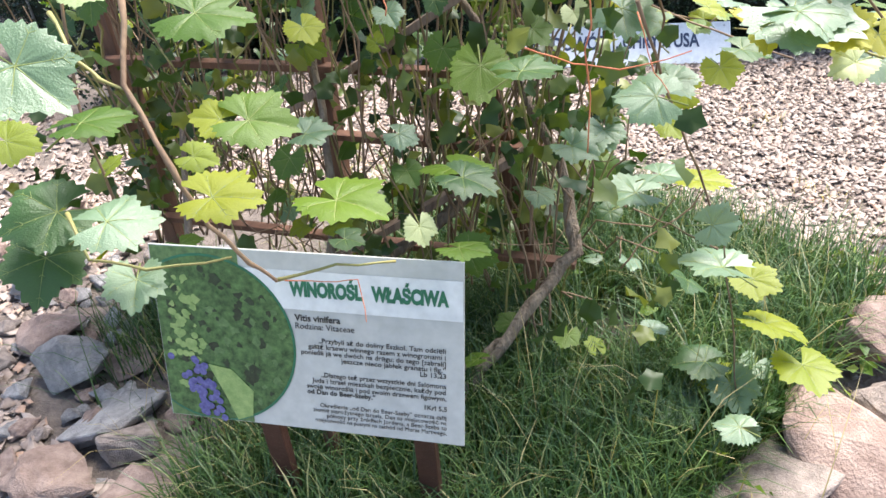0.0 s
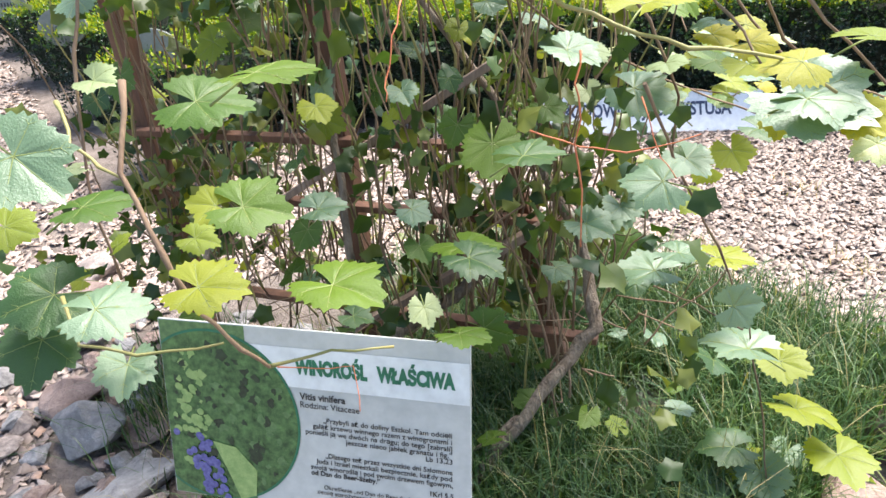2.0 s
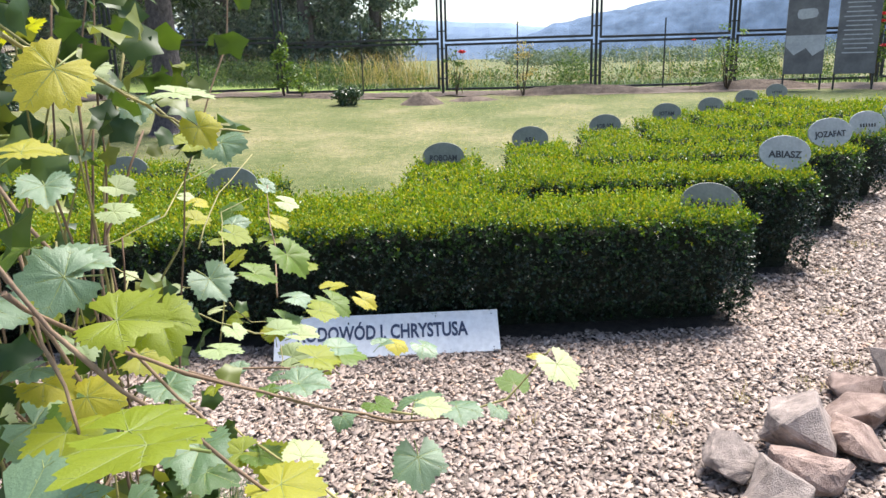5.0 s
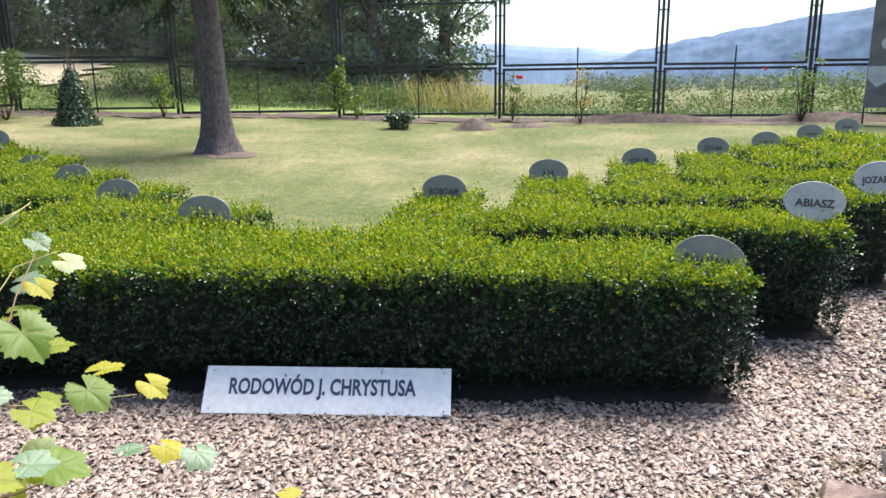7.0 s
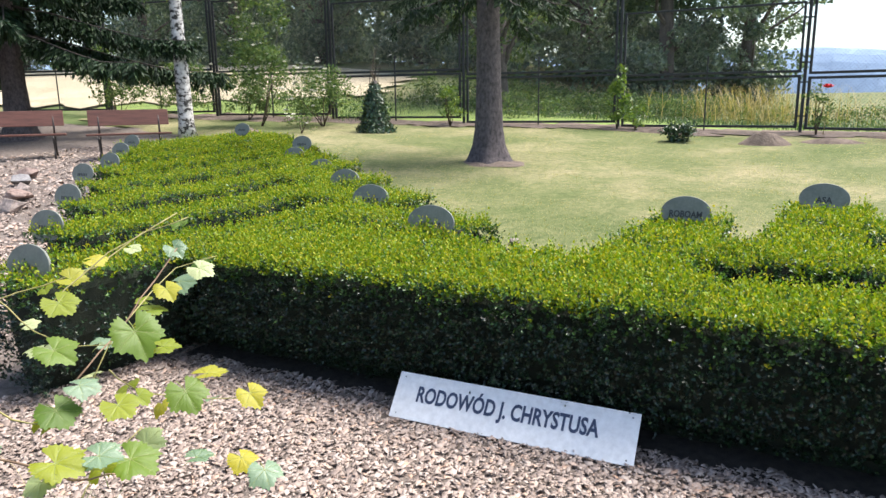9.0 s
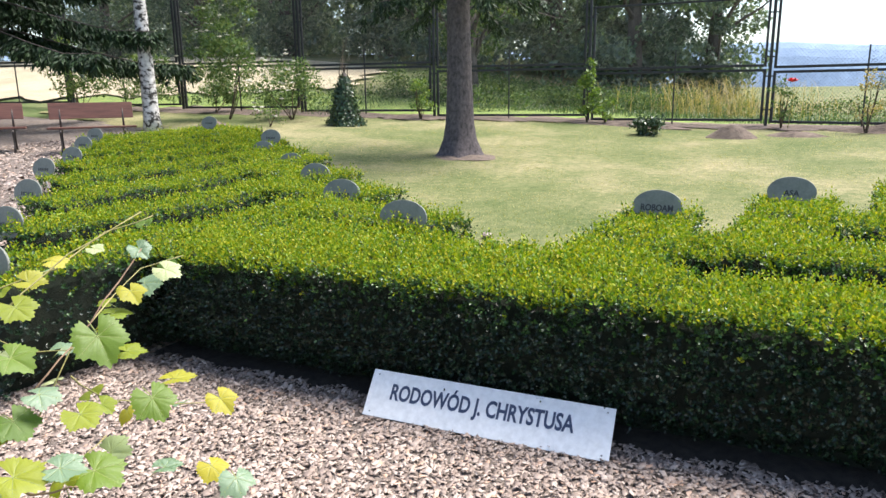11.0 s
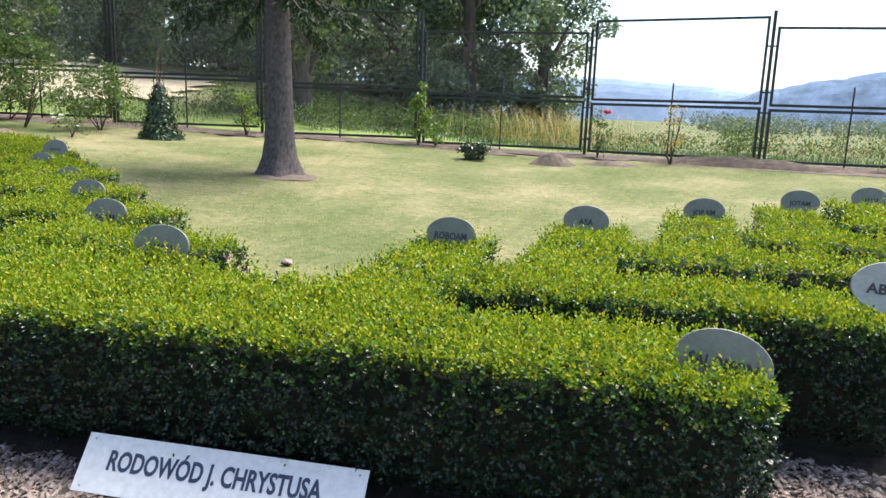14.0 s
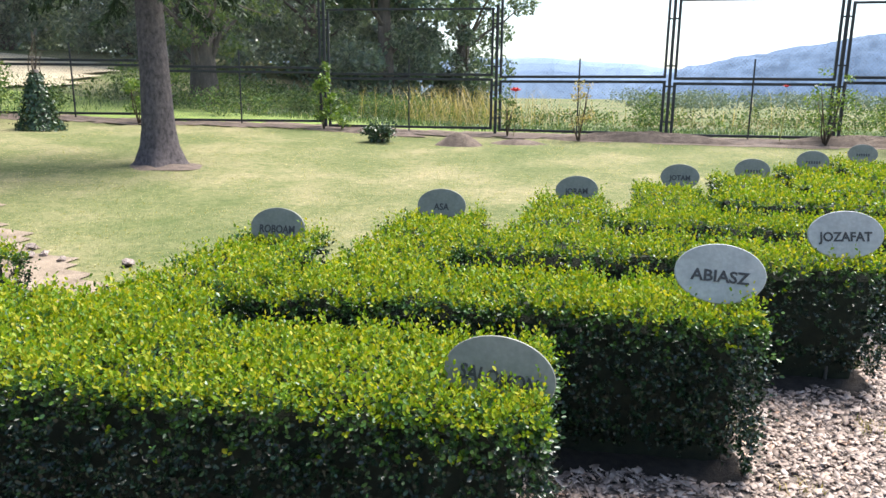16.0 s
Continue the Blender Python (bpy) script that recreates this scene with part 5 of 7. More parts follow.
# ---- banners by the fence ----
def banner(x, y, seed, light):
    thing = empty("banner", Matrix.Translation((x, y, rise(x, y))) @ pose(0, 0, 0, 0, 0, -8))
    tagged(thing, "tall dark printed banner on two steel posts", "banner", "banners by the fence")
    bm = bmesh.new()
    box(bm, (0.76, 0.02, 2.1), pose(0, 0, 1.38), 0.004)
    part("sheet", bm, M["banner"], thing)
    for sx in (-0.36, 0.36):
        bm = bmesh.new()
        box(bm, (0.035, 0.035, 2.5), pose(sx, 0.03, 1.2), 0.004)
        part("post", bm, M["fence"], thing)
    rnd = random.Random(seed)
    if light:
        bm = bmesh.new()
        pts = [(-0.37, 0.9), (-0.2, 0.72), (0.02, 0.86), (0.16, 0.7), (0.37, 0.84), (0.37, 1.12), (-0.37, 1.12)]
        vs = [bm.verts.new((px, -0.014, pz)) for px, pz in pts]
        bm.faces.new(vs)
        part("picture", bm, M["banner_light"], thing)
        bm = bmesh.new()
        vs = [bm.verts.new((0.2 * math.cos(k * 0.5236), -0.014, 1.55 + 0.14 * math.sin(k * 0.5236) * (1 + 0.3 * math.cos(k)))) for k in range(12)]
        bm.faces.new(vs)
        part("picture", bm, M["banner_light"], thing)
    else:
        for k in range(14):
            bm = bmesh.new()
            box(bm, (rnd.uniform(0.4, 0.6), 0.002, 0.022), pose(rnd.uniform(-0.03, 0.03), -0.012, 0.75 + 0.09 * k))
            part("text_bar", bm, M["banner_light"], thing)


banner(5.72, 17.25, 1, True)
banner(6.68, 17.1, 2, False)
banner(7.75, 17.0, 3, True)


# ---- under the dark conifer ----
def info_board(x, y):
    thing = empty("information_board", Matrix.Translation((x, y, rise(x, y))) @ pose(0, 0, 0, 0, 0, 60))
    tagged(thing, "slanted white information board on two wooden legs", "sign")
    bm = bmesh.new()
    box(bm, (0.75, 0.02, 0.5), pose(0, -0.1, 0.85, -48), 0.004)
    part("board", bm, M["sign_white"], thing)
    for sx in (-0.25, 0.25):
        bm = bmesh.new()
        box(bm, (0.06, 0.06, 0.95), pose(sx, 0.05, 0.42, -12), 0.005)
        part("leg", bm, M["trellis"], thing)


info_board(-19.6, 8.15)


def stone_table(x, y):
    thing = empty("stone_table", Matrix.Translation((x, y, rise(x, y))) @ pose(0, 0, 0, 0, 0, 60))
    tagged(thing, "low white stone bench on turned baluster feet", "stone bench")
    bm = bmesh.new()
    box(bm, (1.3, 0.42, 0.08), pose(0, 0, 0.44), 0.015)
    part("slab", bm, M["white_stone"], thing)
    for sx in (-0.4, 0.4):
        bm = bmesh.new()
        tube(bm, [(sx, 0, 0), (sx, 0, 0.06), (sx, 0, 0.1), (sx, 0, 0.2), (sx, 0, 0.32), (sx, 0, 0.4)], [0.15, 0.15, 0.07, 0.06, 0.12, 0.15], 14)
        part("foot", bm, M["white_stone"], thing)


stone_table(-20.4, 7.2)
shrub(-22.5, 9.2, 2.2, 0.7, 330, 0.1, 30, 40, "rust-brown shrub in the shade", "rust", name="shrub")
for i, (x, y) in enumerate(((-24, 7.5), (-27, 10), (-25, 4.0), (-22, 1.5))):
    leafy_tree(x, y, 8.5, 2.8, 340 + i, 0.2, 80, 60, 0.25, 0.03, "dark leafy tree at the edge of the garden")


def hung_box():
    thing = empty("notice_box", Matrix.Translation((-19.95, 12.1, rise(-20, 12) + 2.1)) @ pose(0, 0, 0, 0, 0, 20))
    tagged(thing, "dark flat box with two panes fixed to the fence", "notice box")
    for sx in (-0.34, 0.34):
        bm = bmesh.new()
        box(bm, (0.6, 0.05, 0.55), pose(sx, 0, 0), 0.008)
        part("frame", bm, M["fence"], thing)
        bm = bmesh.new()
        box(bm, (0.5, 0.01, 0.45), pose(sx, -0.032, 0), 0.002)
        part("pane", bm, M["banner"], thing)


hung_box()


# ---- rocks ----
def rock_mesh(seed, flat):
    rnd = random.Random(seed)
    bm = bmesh.new()
    for i in range(13):
        v = Vector((rnd.gauss(0, 1), rnd.gauss(0, 1), rnd.gauss(0, 1))).normalized()
        v = Vector((v.x * 0.5, v.y * rnd.uniform(0.34, 0.44), v.z * flat * rnd.uniform(0.8, 1.1)))
        bm.verts.new(v)
    r = bmesh.ops.convex_hull(bm, input=bm.verts)
    loose = [v for v in bm.verts if not v.link_faces]
    bmesh.ops.delete(bm, geom=loose, context="VERTS")
    bmesh.ops.bevel(bm, geom=list(bm.edges), offset=0.018, segments=1, affect="EDGES", profile=0.5, clamp_overlap=True)
    bmesh.ops.triangulate(bm, faces=bm.faces)
    bmesh.ops.subdivide_edges(bm, edges=[e for e in bm.edges if e.calc_length() > 0.16], cuts=2, use_grid_fill=True)
    for v in bm.verts:
        v.co += v.co.normalized() * (0.055 * noise.noise(v.co * 5 + Vector((seed, 0, 0))) + 0.016 * noise.noise(v.co * 14))
    me = bpy.data.meshes.new("rock")
    bm.to_mesh(me)
    bm.free()
    return me


ROCKS = {}


def rock(x, y, size, seed, mat="rock", flat=0.3, yaw=None, sink=0.25, tip=(0, 0), name="rock", label="angular sandstone rock edging the gravel"):
    key = (seed % 7, flat, mat)
    if key not in ROCKS:
        ROCKS[key] = rock_mesh(seed % 7 + 1, flat)
        ROCKS[key].materials.append(M[mat])
    ob = new(name, ROCKS[key])
    ob.matrix_world = Matrix.Translation((x, y, rise(x, y) + size * flat * (1 - sink))) @ pose(0, 0, 0, tip[0], tip[1], seed * 53 if yaw is None else yaw) @ Matrix.Scale(size, 4)
    return tagged(ob, label, "rock", "edging rocks")


rock(0.50, 1.40, 0.33, 1, "rock", 0.34, 20)
rock(0.70, 1.50, 0.44, 2, "rock_red", 0.24, 120, tip=(8, -6))
rock(0.87, 1.68, 0.39, 3, "rock", 0.36, 60)
rock(0.80, 1.92, 0.33, 4, "rock_red", 0.34, 200)
rock(0.75, 1.28, 0.34, 5, "rock", 0.3, 40)
rock(1.0, 2.15, 0.31, 6, "rock_red", 0.3)
rock(1.05, 2.45, 0.34, 7, "rock", 0.32)
rock(1.12, 2.72, 0.39, 8, "rock_red", 0.26, 70)
rock(1.30, 2.80, 0.36, 9, "rock_red", 0.26, 10)
rock(1.42, 2.98, 0.36, 10, "rock", 0.32, 150)
rock(1.36, 3.16, 0.28, 11, "rock", 0.34, 95)
rock(1.60, 3.12, 0.39, 12, "rock_red", 0.28, 30, tip=(10, 0))
rock(1.66, 3.34, 0.39, 13, "rock", 0.4, 60)
rock(1.86, 3.32, 0.34, 14, "rock_red", 0.3, 110)
rock(1.92, 3.60, 0.38, 15, "rock_red", 0.4, 15)
rock(2.02, 3.78, 0.29, 16, "rock_red", 0.3)
rock(2.18, 3.92, 0.36, 17, "rock", 0.36)
rock(2.36, 4.18, 0.31, 18, "rock_red", 0.3)
rock(2.5, 4.4, 0.34, 19, "rock", 0.34)
rock(2.2, 3.6, 0.39, 20, "rock", 0.34)
rock(-1.33, 1.30, 0.26, 21, "rock_grey", 0.36, 30)
rock(-1.12, 1.20, 0.34, 22, "rock_grey", 0.26, 48, tip=(-10, 8))
rock(-1.00, 1.13, 0.19, 23, "rock", 0.36, 10)
rock(-1.52, 1.48, 0.34, 24, "rock_red", 0.2, 80)
rock(-1.75, 1.68, 0.3, 25, "rock_grey", 0.28)
rock(-1.10, 1.00, 0.3, 26, "rock_red", 0.2, 15)
rock(-0.85, 0.98, 0.28, 27, "rock_red", 0.2, 75)
rock(-1.2, 1.38, 0.2, 28, "rock_red", 0.24)
rock(-2.1, 2.1, 0.3, 29, "rock", 0.3)
rock(-1.9, 1.9, 0.26, 30, "rock_red", 0.28)
for i, (x, y) in enumerate(((-8.9, 5.4), (-8.4, 5.2), (-9.6, 5.7), (-7.8, 4.9), (-10.2, 6.0), (-10.6, 5.3))):
    rock(x, y, 0.38, 31 + i, ("rock", "rock_red", "rock_grey")[i % 3], 0.3)
for i, (x, y) in enumerate(((-0.75, 6.4), (-0.95, 6.15), (-1.15, 6.45))):
    rock(x, y, 0.2, 40 + i, "rock_red", 0.3)
rs = random.Random(12)
for i in range(16):
    rock(rs.gauss(-3.4, 0.7), rs.gauss(7.15, 0.16), rs.uniform(0.07, 0.2), 200 + i, rs.choice(("rock", "rock_red")), 0.34, None, 0.2, name="stone", label="rough stone beside the trodden path")
for i in range(230):
    a, b = rs.uniform(-2.2, -0.9), rs.uniform(0.75, 2.0)
    rock(a, b, rs.uniform(0.045, 0.13), 50 + i, rs.choice(("rock", "rock_grey", "rock_red", "rock_grey")), 0.26, None, 0.1, (rs.uniform(-15, 15), rs.uniform(-15, 15)), "stone", "small flat broken stone on the gravel")
for i in range(14):
    a, b = rs.uniform(0.3, 1.1), rs.uniform(1.2, 2.2)
    rock(a, b, rs.uniform(0.03, 0.06), 150 + i, rs.choice(("rock", "rock_grey")), 0.3, None, 0.1, name="stone", label="small stone on the bare soil")


# ---- information panel at the vine ----
def vine_panel():
    W, Hh = 0.572, 0.345
    c = Vector((-0.355, 1.064, 0.565))
    x = Vector((0.99, 0.115, 0)).normalized()
    up = Vector((0.0, 0.095, 0.33))
    up = (up - x * up.dot(x)).normalized()
    n = x.cross(up)
    m = Matrix(((x.x, up.x, n.x, c.x), (x.y, up.y, n.y, c.y), (x.z, up.z, n.z, c.z), (0, 0, 0, 1)))
    thing = empty("plant_panel", m)
    tagged(thing, "printed plant panel about the grapevine on two brown posts", "information panel")
    def at(u, v, lift=0.0):
        return Vector(((u - 0.5) * W, (0.5 - v) * Hh, 0.003 + lift))
    bm = bmesh.new()
    box(bm, (W, Hh, 0.005), Matrix(), 0.001)
    part("board", bm, M["panel_print"], thing)
    def flat(name, pts, mat, lift):
        bm = bmesh.new()
        bm.faces.new([bm.verts.new(at(u, v, lift)) for u, v in pts])
        return part(name, bm, M[mat], thing)
    flat("title_band", [(0.3, 0.305), (0.997, 0.305), (0.997, 0.095), (0.3, 0.095)], "panel_white", 0.0006)
    cu, cv, ru, rv = 0.175, 0.52, 0.285, 0.472
    def disc(k, grow):
        a = 2 * math.pi * k / 60
        return (max(0.004, cu + (ru + grow) * math.cos(a)), min(0.995, max(0.005, cv - (rv + grow * 1.66) * math.sin(a))))
    flat("photo_corner", [(0.004, 0.995), (0.3, 0.995), (0.3, 0.005), (0.004, 0.005)], "photo_leaf_mid", 0.0004)
    flat("photo_rim", [disc(k, 0.008) for k in range(60)], "ink_green", 0.0010)
    flat("photo", [disc(k, 0.0) for k in range(60)], "photo_green", 0.0014)
    rnd = random.Random(6)
    def blob(name, u, v, r, mat, lift, n=9, rough=0.3):
        flat(name, [(u + r * (1 + rnd.uniform(-rough, rough)) * math.cos(2 * math.pi * k / n), v - 1.66 * r * (1 + rnd.uniform(-rough, rough)) * math.sin(2 * math.pi * k / n)) for k in range(n)], mat, lift)
    for k in range(170):
        u, v = rnd.uniform(0.03, 0.43), rnd.uniform(0.1, 0.93)
        if ((u - cu) / ru) ** 2 + ((v - cv) / rv) ** 2 < 0.86:
            blob("photo_leaf", u, v, rnd.uniform(0.006, 0.018), "photo_lime" if u < 0.16 and rnd.random() < 0.5 else rnd.choice(("photo_dark", "photo_dark", "photo_green", "photo_leaf_mid")), 0.0016 + 0.000005 * k, 9, 0.55)
    for k in range(22):
        blob("photo_green_grape", rnd.uniform(0.03, 0.13), rnd.uniform(0.36, 0.62), 0.012, "photo_lime", 0.0026 + 0.00002 * k, 10, 0.03)
    flat("photo_pale_leaf", [(0.16, 0.66), (0.24, 0.68), (0.31, 0.80), (0.30, 0.95), (0.245, 0.985), (0.21, 0.84)], "photo_lime", 0.0031)
    for k in range(46):
        t = rnd.uniform(0, 1)
        blob("photo_blue_grape", 0.085 + 0.085 * t + rnd.uniform(-0.062, 0.062) * (1 - 0.4 * t), 0.63 + 0.33 * t + rnd.uniform(-0.03, 0.03), 0.0125, "photo_grape", 0.0034 + 0.00002 * k, 10, 0.03)
    def line(text, size, v, left=None, right=None, mat="ink", bold=0.0):
        w = (right - left) * W
        lettering(text, size, M[mat], thing, Matrix.Translation(at((left + right) / 2, v, 0.0012)), width=w, extrude=0.0002, bold=bold)
    line("WINOROŚL   WŁAŚCIWA", 0.036, 0.195, 0.462, 0.956, "ink_green", 0.0022)
    line("Vitis vinifera", 0.0175, 0.35, 0.472, 0.62, bold=0.0004)
    line("Rodzina: Vitaceae", 0.0165, 0.395, 0.472, 0.662)
    rows = (("„Przybyli aż do doliny Eszkol. Tam odcięli", 0.47, 0.545), ("gałąź krzewu winnego razem z winogronami i", 0.505, 0.51), ("ponieśli ją we dwóch na drągu; do tego [zabrali]", 0.54, 0.485),
            ("jeszcze nieco jabłek granatu i fig.”", 0.575, 0.615), ("Lb 13,23", 0.608, 0.865), ("„Dlatego też przez wszystkie dni Salomona", 0.665, 0.545), ("Juda i Izrael mieszkali bezpiecznie, każdy pod", 0.70, 0.515),
            ("swoją winoroślą i pod swoim drzewem figowym,", 0.735, 0.495), ("1Krl 5,5", 0.795, 0.875))
    for text, v, left in rows:
        line(text, 0.0132, v, left, 0.945, bold=0.0001)
    line("od Dan do Beer-Szeby.”", 0.0132, 0.768, 0.495, 0.72, bold=0.0003)
    for text, v, left in (("Określenie „od Dan do Beer-Szeby” oznacza całą", 0.845, 0.535), ("ziemię starożytnego Izraela. Dan to miejscowość na", 0.875, 0.51),
                          ("północy przy źródłach Jordanu, a Beer-Szeba to", 0.905, 0.555), ("miejscowość na pustyni na zachód od Morza Martwego.", 0.935, 0.515)):
        line(text, 0.0118, v, left, 0.945)
    inv = m.inverted()
    for u in (0.275, 0.835):
        top = m @ Vector(((u - 0.5) * W, 0.02, -0.022))
        bm = bmesh.new()
        box(bm, (0.042, 0.026, top.z + 0.25), inv @ Matrix.Translation((top.x, top.y, (top.z - 0.25) / 2)) @ pose(0, 0, 0, 0, 0, 6), 0.003)
        part("post", bm, M["post_paint"], thing)


vine_panel()


# ---- trellis ----
def trellis():
    thing = empty("trellis", Matrix.Translation((-0.6, 1.8, 0)))
    tagged(thing, "weathered brown wooden trellis holding up the vine", "trellis")
    o = Vector((-0.6, 1.8, 0))
    def lath(name, a, b, w, t, mat="trellis"):
        a, b = Vector(a) - o, Vector(b) - o
        d = (b - a)
        bm = bmesh.new()
        box(bm, (w, t, d.length), Matrix.Translation((a + b) / 2) @ d.to_track_quat("Z", "Y").to_matrix().to_4x4(), 0.003)
        part(name, bm, M[mat], thing)
    lath("post", (-0.64, 1.79, -0.2), (-0.64, 1.79, 2.0), 0.05, 0.05)
    lath("post", (-0.02, 1.86, -0.2), (-0.22, 1.82, 0.78), 0.045, 0.045)
    lath("post", (-1.28, 1.80, -0.2), (-1.27, 1.80, 1.7), 0.05, 0.05)
    lath("stake", (-0.43, 1.17, -0.1), (-0.425, 1.19, 0.42), 0.032, 0.02)
    for z, x0, x1 in ((0.30, -1.3, 0.02), (0.62, -1.3, -0.05), (0.80, -1.3, -0.25), (1.2, -1.3, -0.2), (1.5, -1.3, -0.3)):
        lath("rail", (x0, 1.755, z), (x1, 1.765, z + 0.01), 0.034, 0.018)
    lath("brace", (-0.95, 1.72, 0.05), (-0.08, 1.72, 0.66), 0.042, 0.02, "grey_lath")
    lath("brace", (-0.85, 1.735, 0.62), (-0.2, 1.735, 1.02), 0.04, 0.018, "grey_lath")


trellis()


# ---- the grapevine ----
vine = tagged(empty("grapevine", Matrix.Translation((-0.28, 1.3, 0))), "sprawling grapevine with large lobed leaves over a trellis", "vine")
VO = Vector((-0.28, 1.3, 0))


def cane(mat, r, *pts):
    r = r * 0.62
    bm = bmesh.new()
    P = [Vector(p) - VO for p in pts]
    fine = []
    for a, b in zip(P, P[1:]):
        for k in range(3):
            fine.append(a.lerp(b, k / 3) + Vector((noise.noise(a * 9 + Vector((k, 0, 0))), noise.noise(a * 9 + Vector((0, k, 5))), noise.noise(a * 9 + Vector((3, k, 0))))) * 0.006)
    fine.append(P[-1])
    n = len(fine)
    tube(bm, fine, [r * (1 - 0.35 * i / n) * (1.35 if i % 6 == 0 and n > 6 else 1) for i in range(n)], 7)
    return part("tendril" if mat == "tendril" else "cane", bm, M[mat], vine)


def leafy(mat, r, *pts):
    """A shoot with small leaves set alternately along it."""
    cane(mat, r, *pts)
    rnd = random.Random(int(abs(pts[0][0]) * 1000) + len(pts))
    P = [Vector(p) for p in pts]
    side = 1
    for a, b in zip(P, P[1:]):
        d = (b - a)
        across = d.cross(Vector((0, 0, 1))).normalized()
        n = max(1, int(d.length / 0.085))
        for k in range(n):
            side = -side
            q = a.lerp(b, (k + rnd.uniform(0.2, 0.8)) / n)
            tip = across * side + d.normalized() * 0.4 + Vector((0, 0, rnd.uniform(-0.7, 0.2)))
            s = rnd.uniform(0.035, 0.08)
            vine_leaf(q + tip.normalized() * s * 0.6, (rnd.uniform(-0.4, 0.4), rnd.uniform(-0.8, 0.1), 1), tip, s, rnd.choice((0, 1, 1, 2, 2, 4, 5)))


def stem(pts, radii, mat="vine_bark", name="trunk"):
    bm = bmesh.new()
    rnd = random.Random(len(pts))
    P = [Vector(p) - VO for p in pts]
    fine, rr = [], []
    for i, (a, b) in enumerate(zip(P, P[1:])):
        for k in range(5):
            fine.append(a.lerp(b, k / 5) + Vector((rnd.uniform(-1, 1), rnd.uniform(-1, 1), rnd.uniform(-1, 1))) * 0.006)
            rr.append((radii[i] + (radii[i + 1] - radii[i]) * k / 5) * rnd.uniform(0.85, 1.2))
    fine.append(P[-1]); rr.append(radii[-1])
    tube(bm, fine, rr, 10)
    return part(name, bm, M[mat], vine)


stem([(-0.36, 1.28, -0.06), (-0.20, 1.44, 0.10), (-0.08, 1.56, 0.27), (0.03, 1.66, 0.42), (-0.02, 1.74, 0.62), (-0.2, 1.78, 0.9), (-0.5, 1.75, 1.3)], [0.021, 0.016, 0.014, 0.017, 0.011, 0.009, 0.006])
stem([(-0.27, 1.44, 0.13), (-0.18, 1.5, 0.16), (-0.1, 1.55, 0.24)], [0.004, 0.008, 0.01])
stem([(-0.66, 1.35, -0.05), (-0.6, 1.45, 0.2), (-0.55, 1.6, 0.5), (-0.62, 1.72, 0.9), (-0.5, 1.74, 1.4)], [0.014, 0.012, 0.01, 0.009, 0.006])
stem([(-0.78, 1.2, -0.04), (-0.83, 1.3, 0.14), (-0.9, 1.42, 0.36), (-0.95, 1.6, 0.7)], [0.015, 0.013, 0.011, 0.008])
stem([(-0.15, 1.8, 0.6), (-0.3, 1.72, 0.45), (-0.5, 1.66, 0.3), (-0.7, 1.62, 0.16)], [0.013, 0.015, 0.015, 0.012])


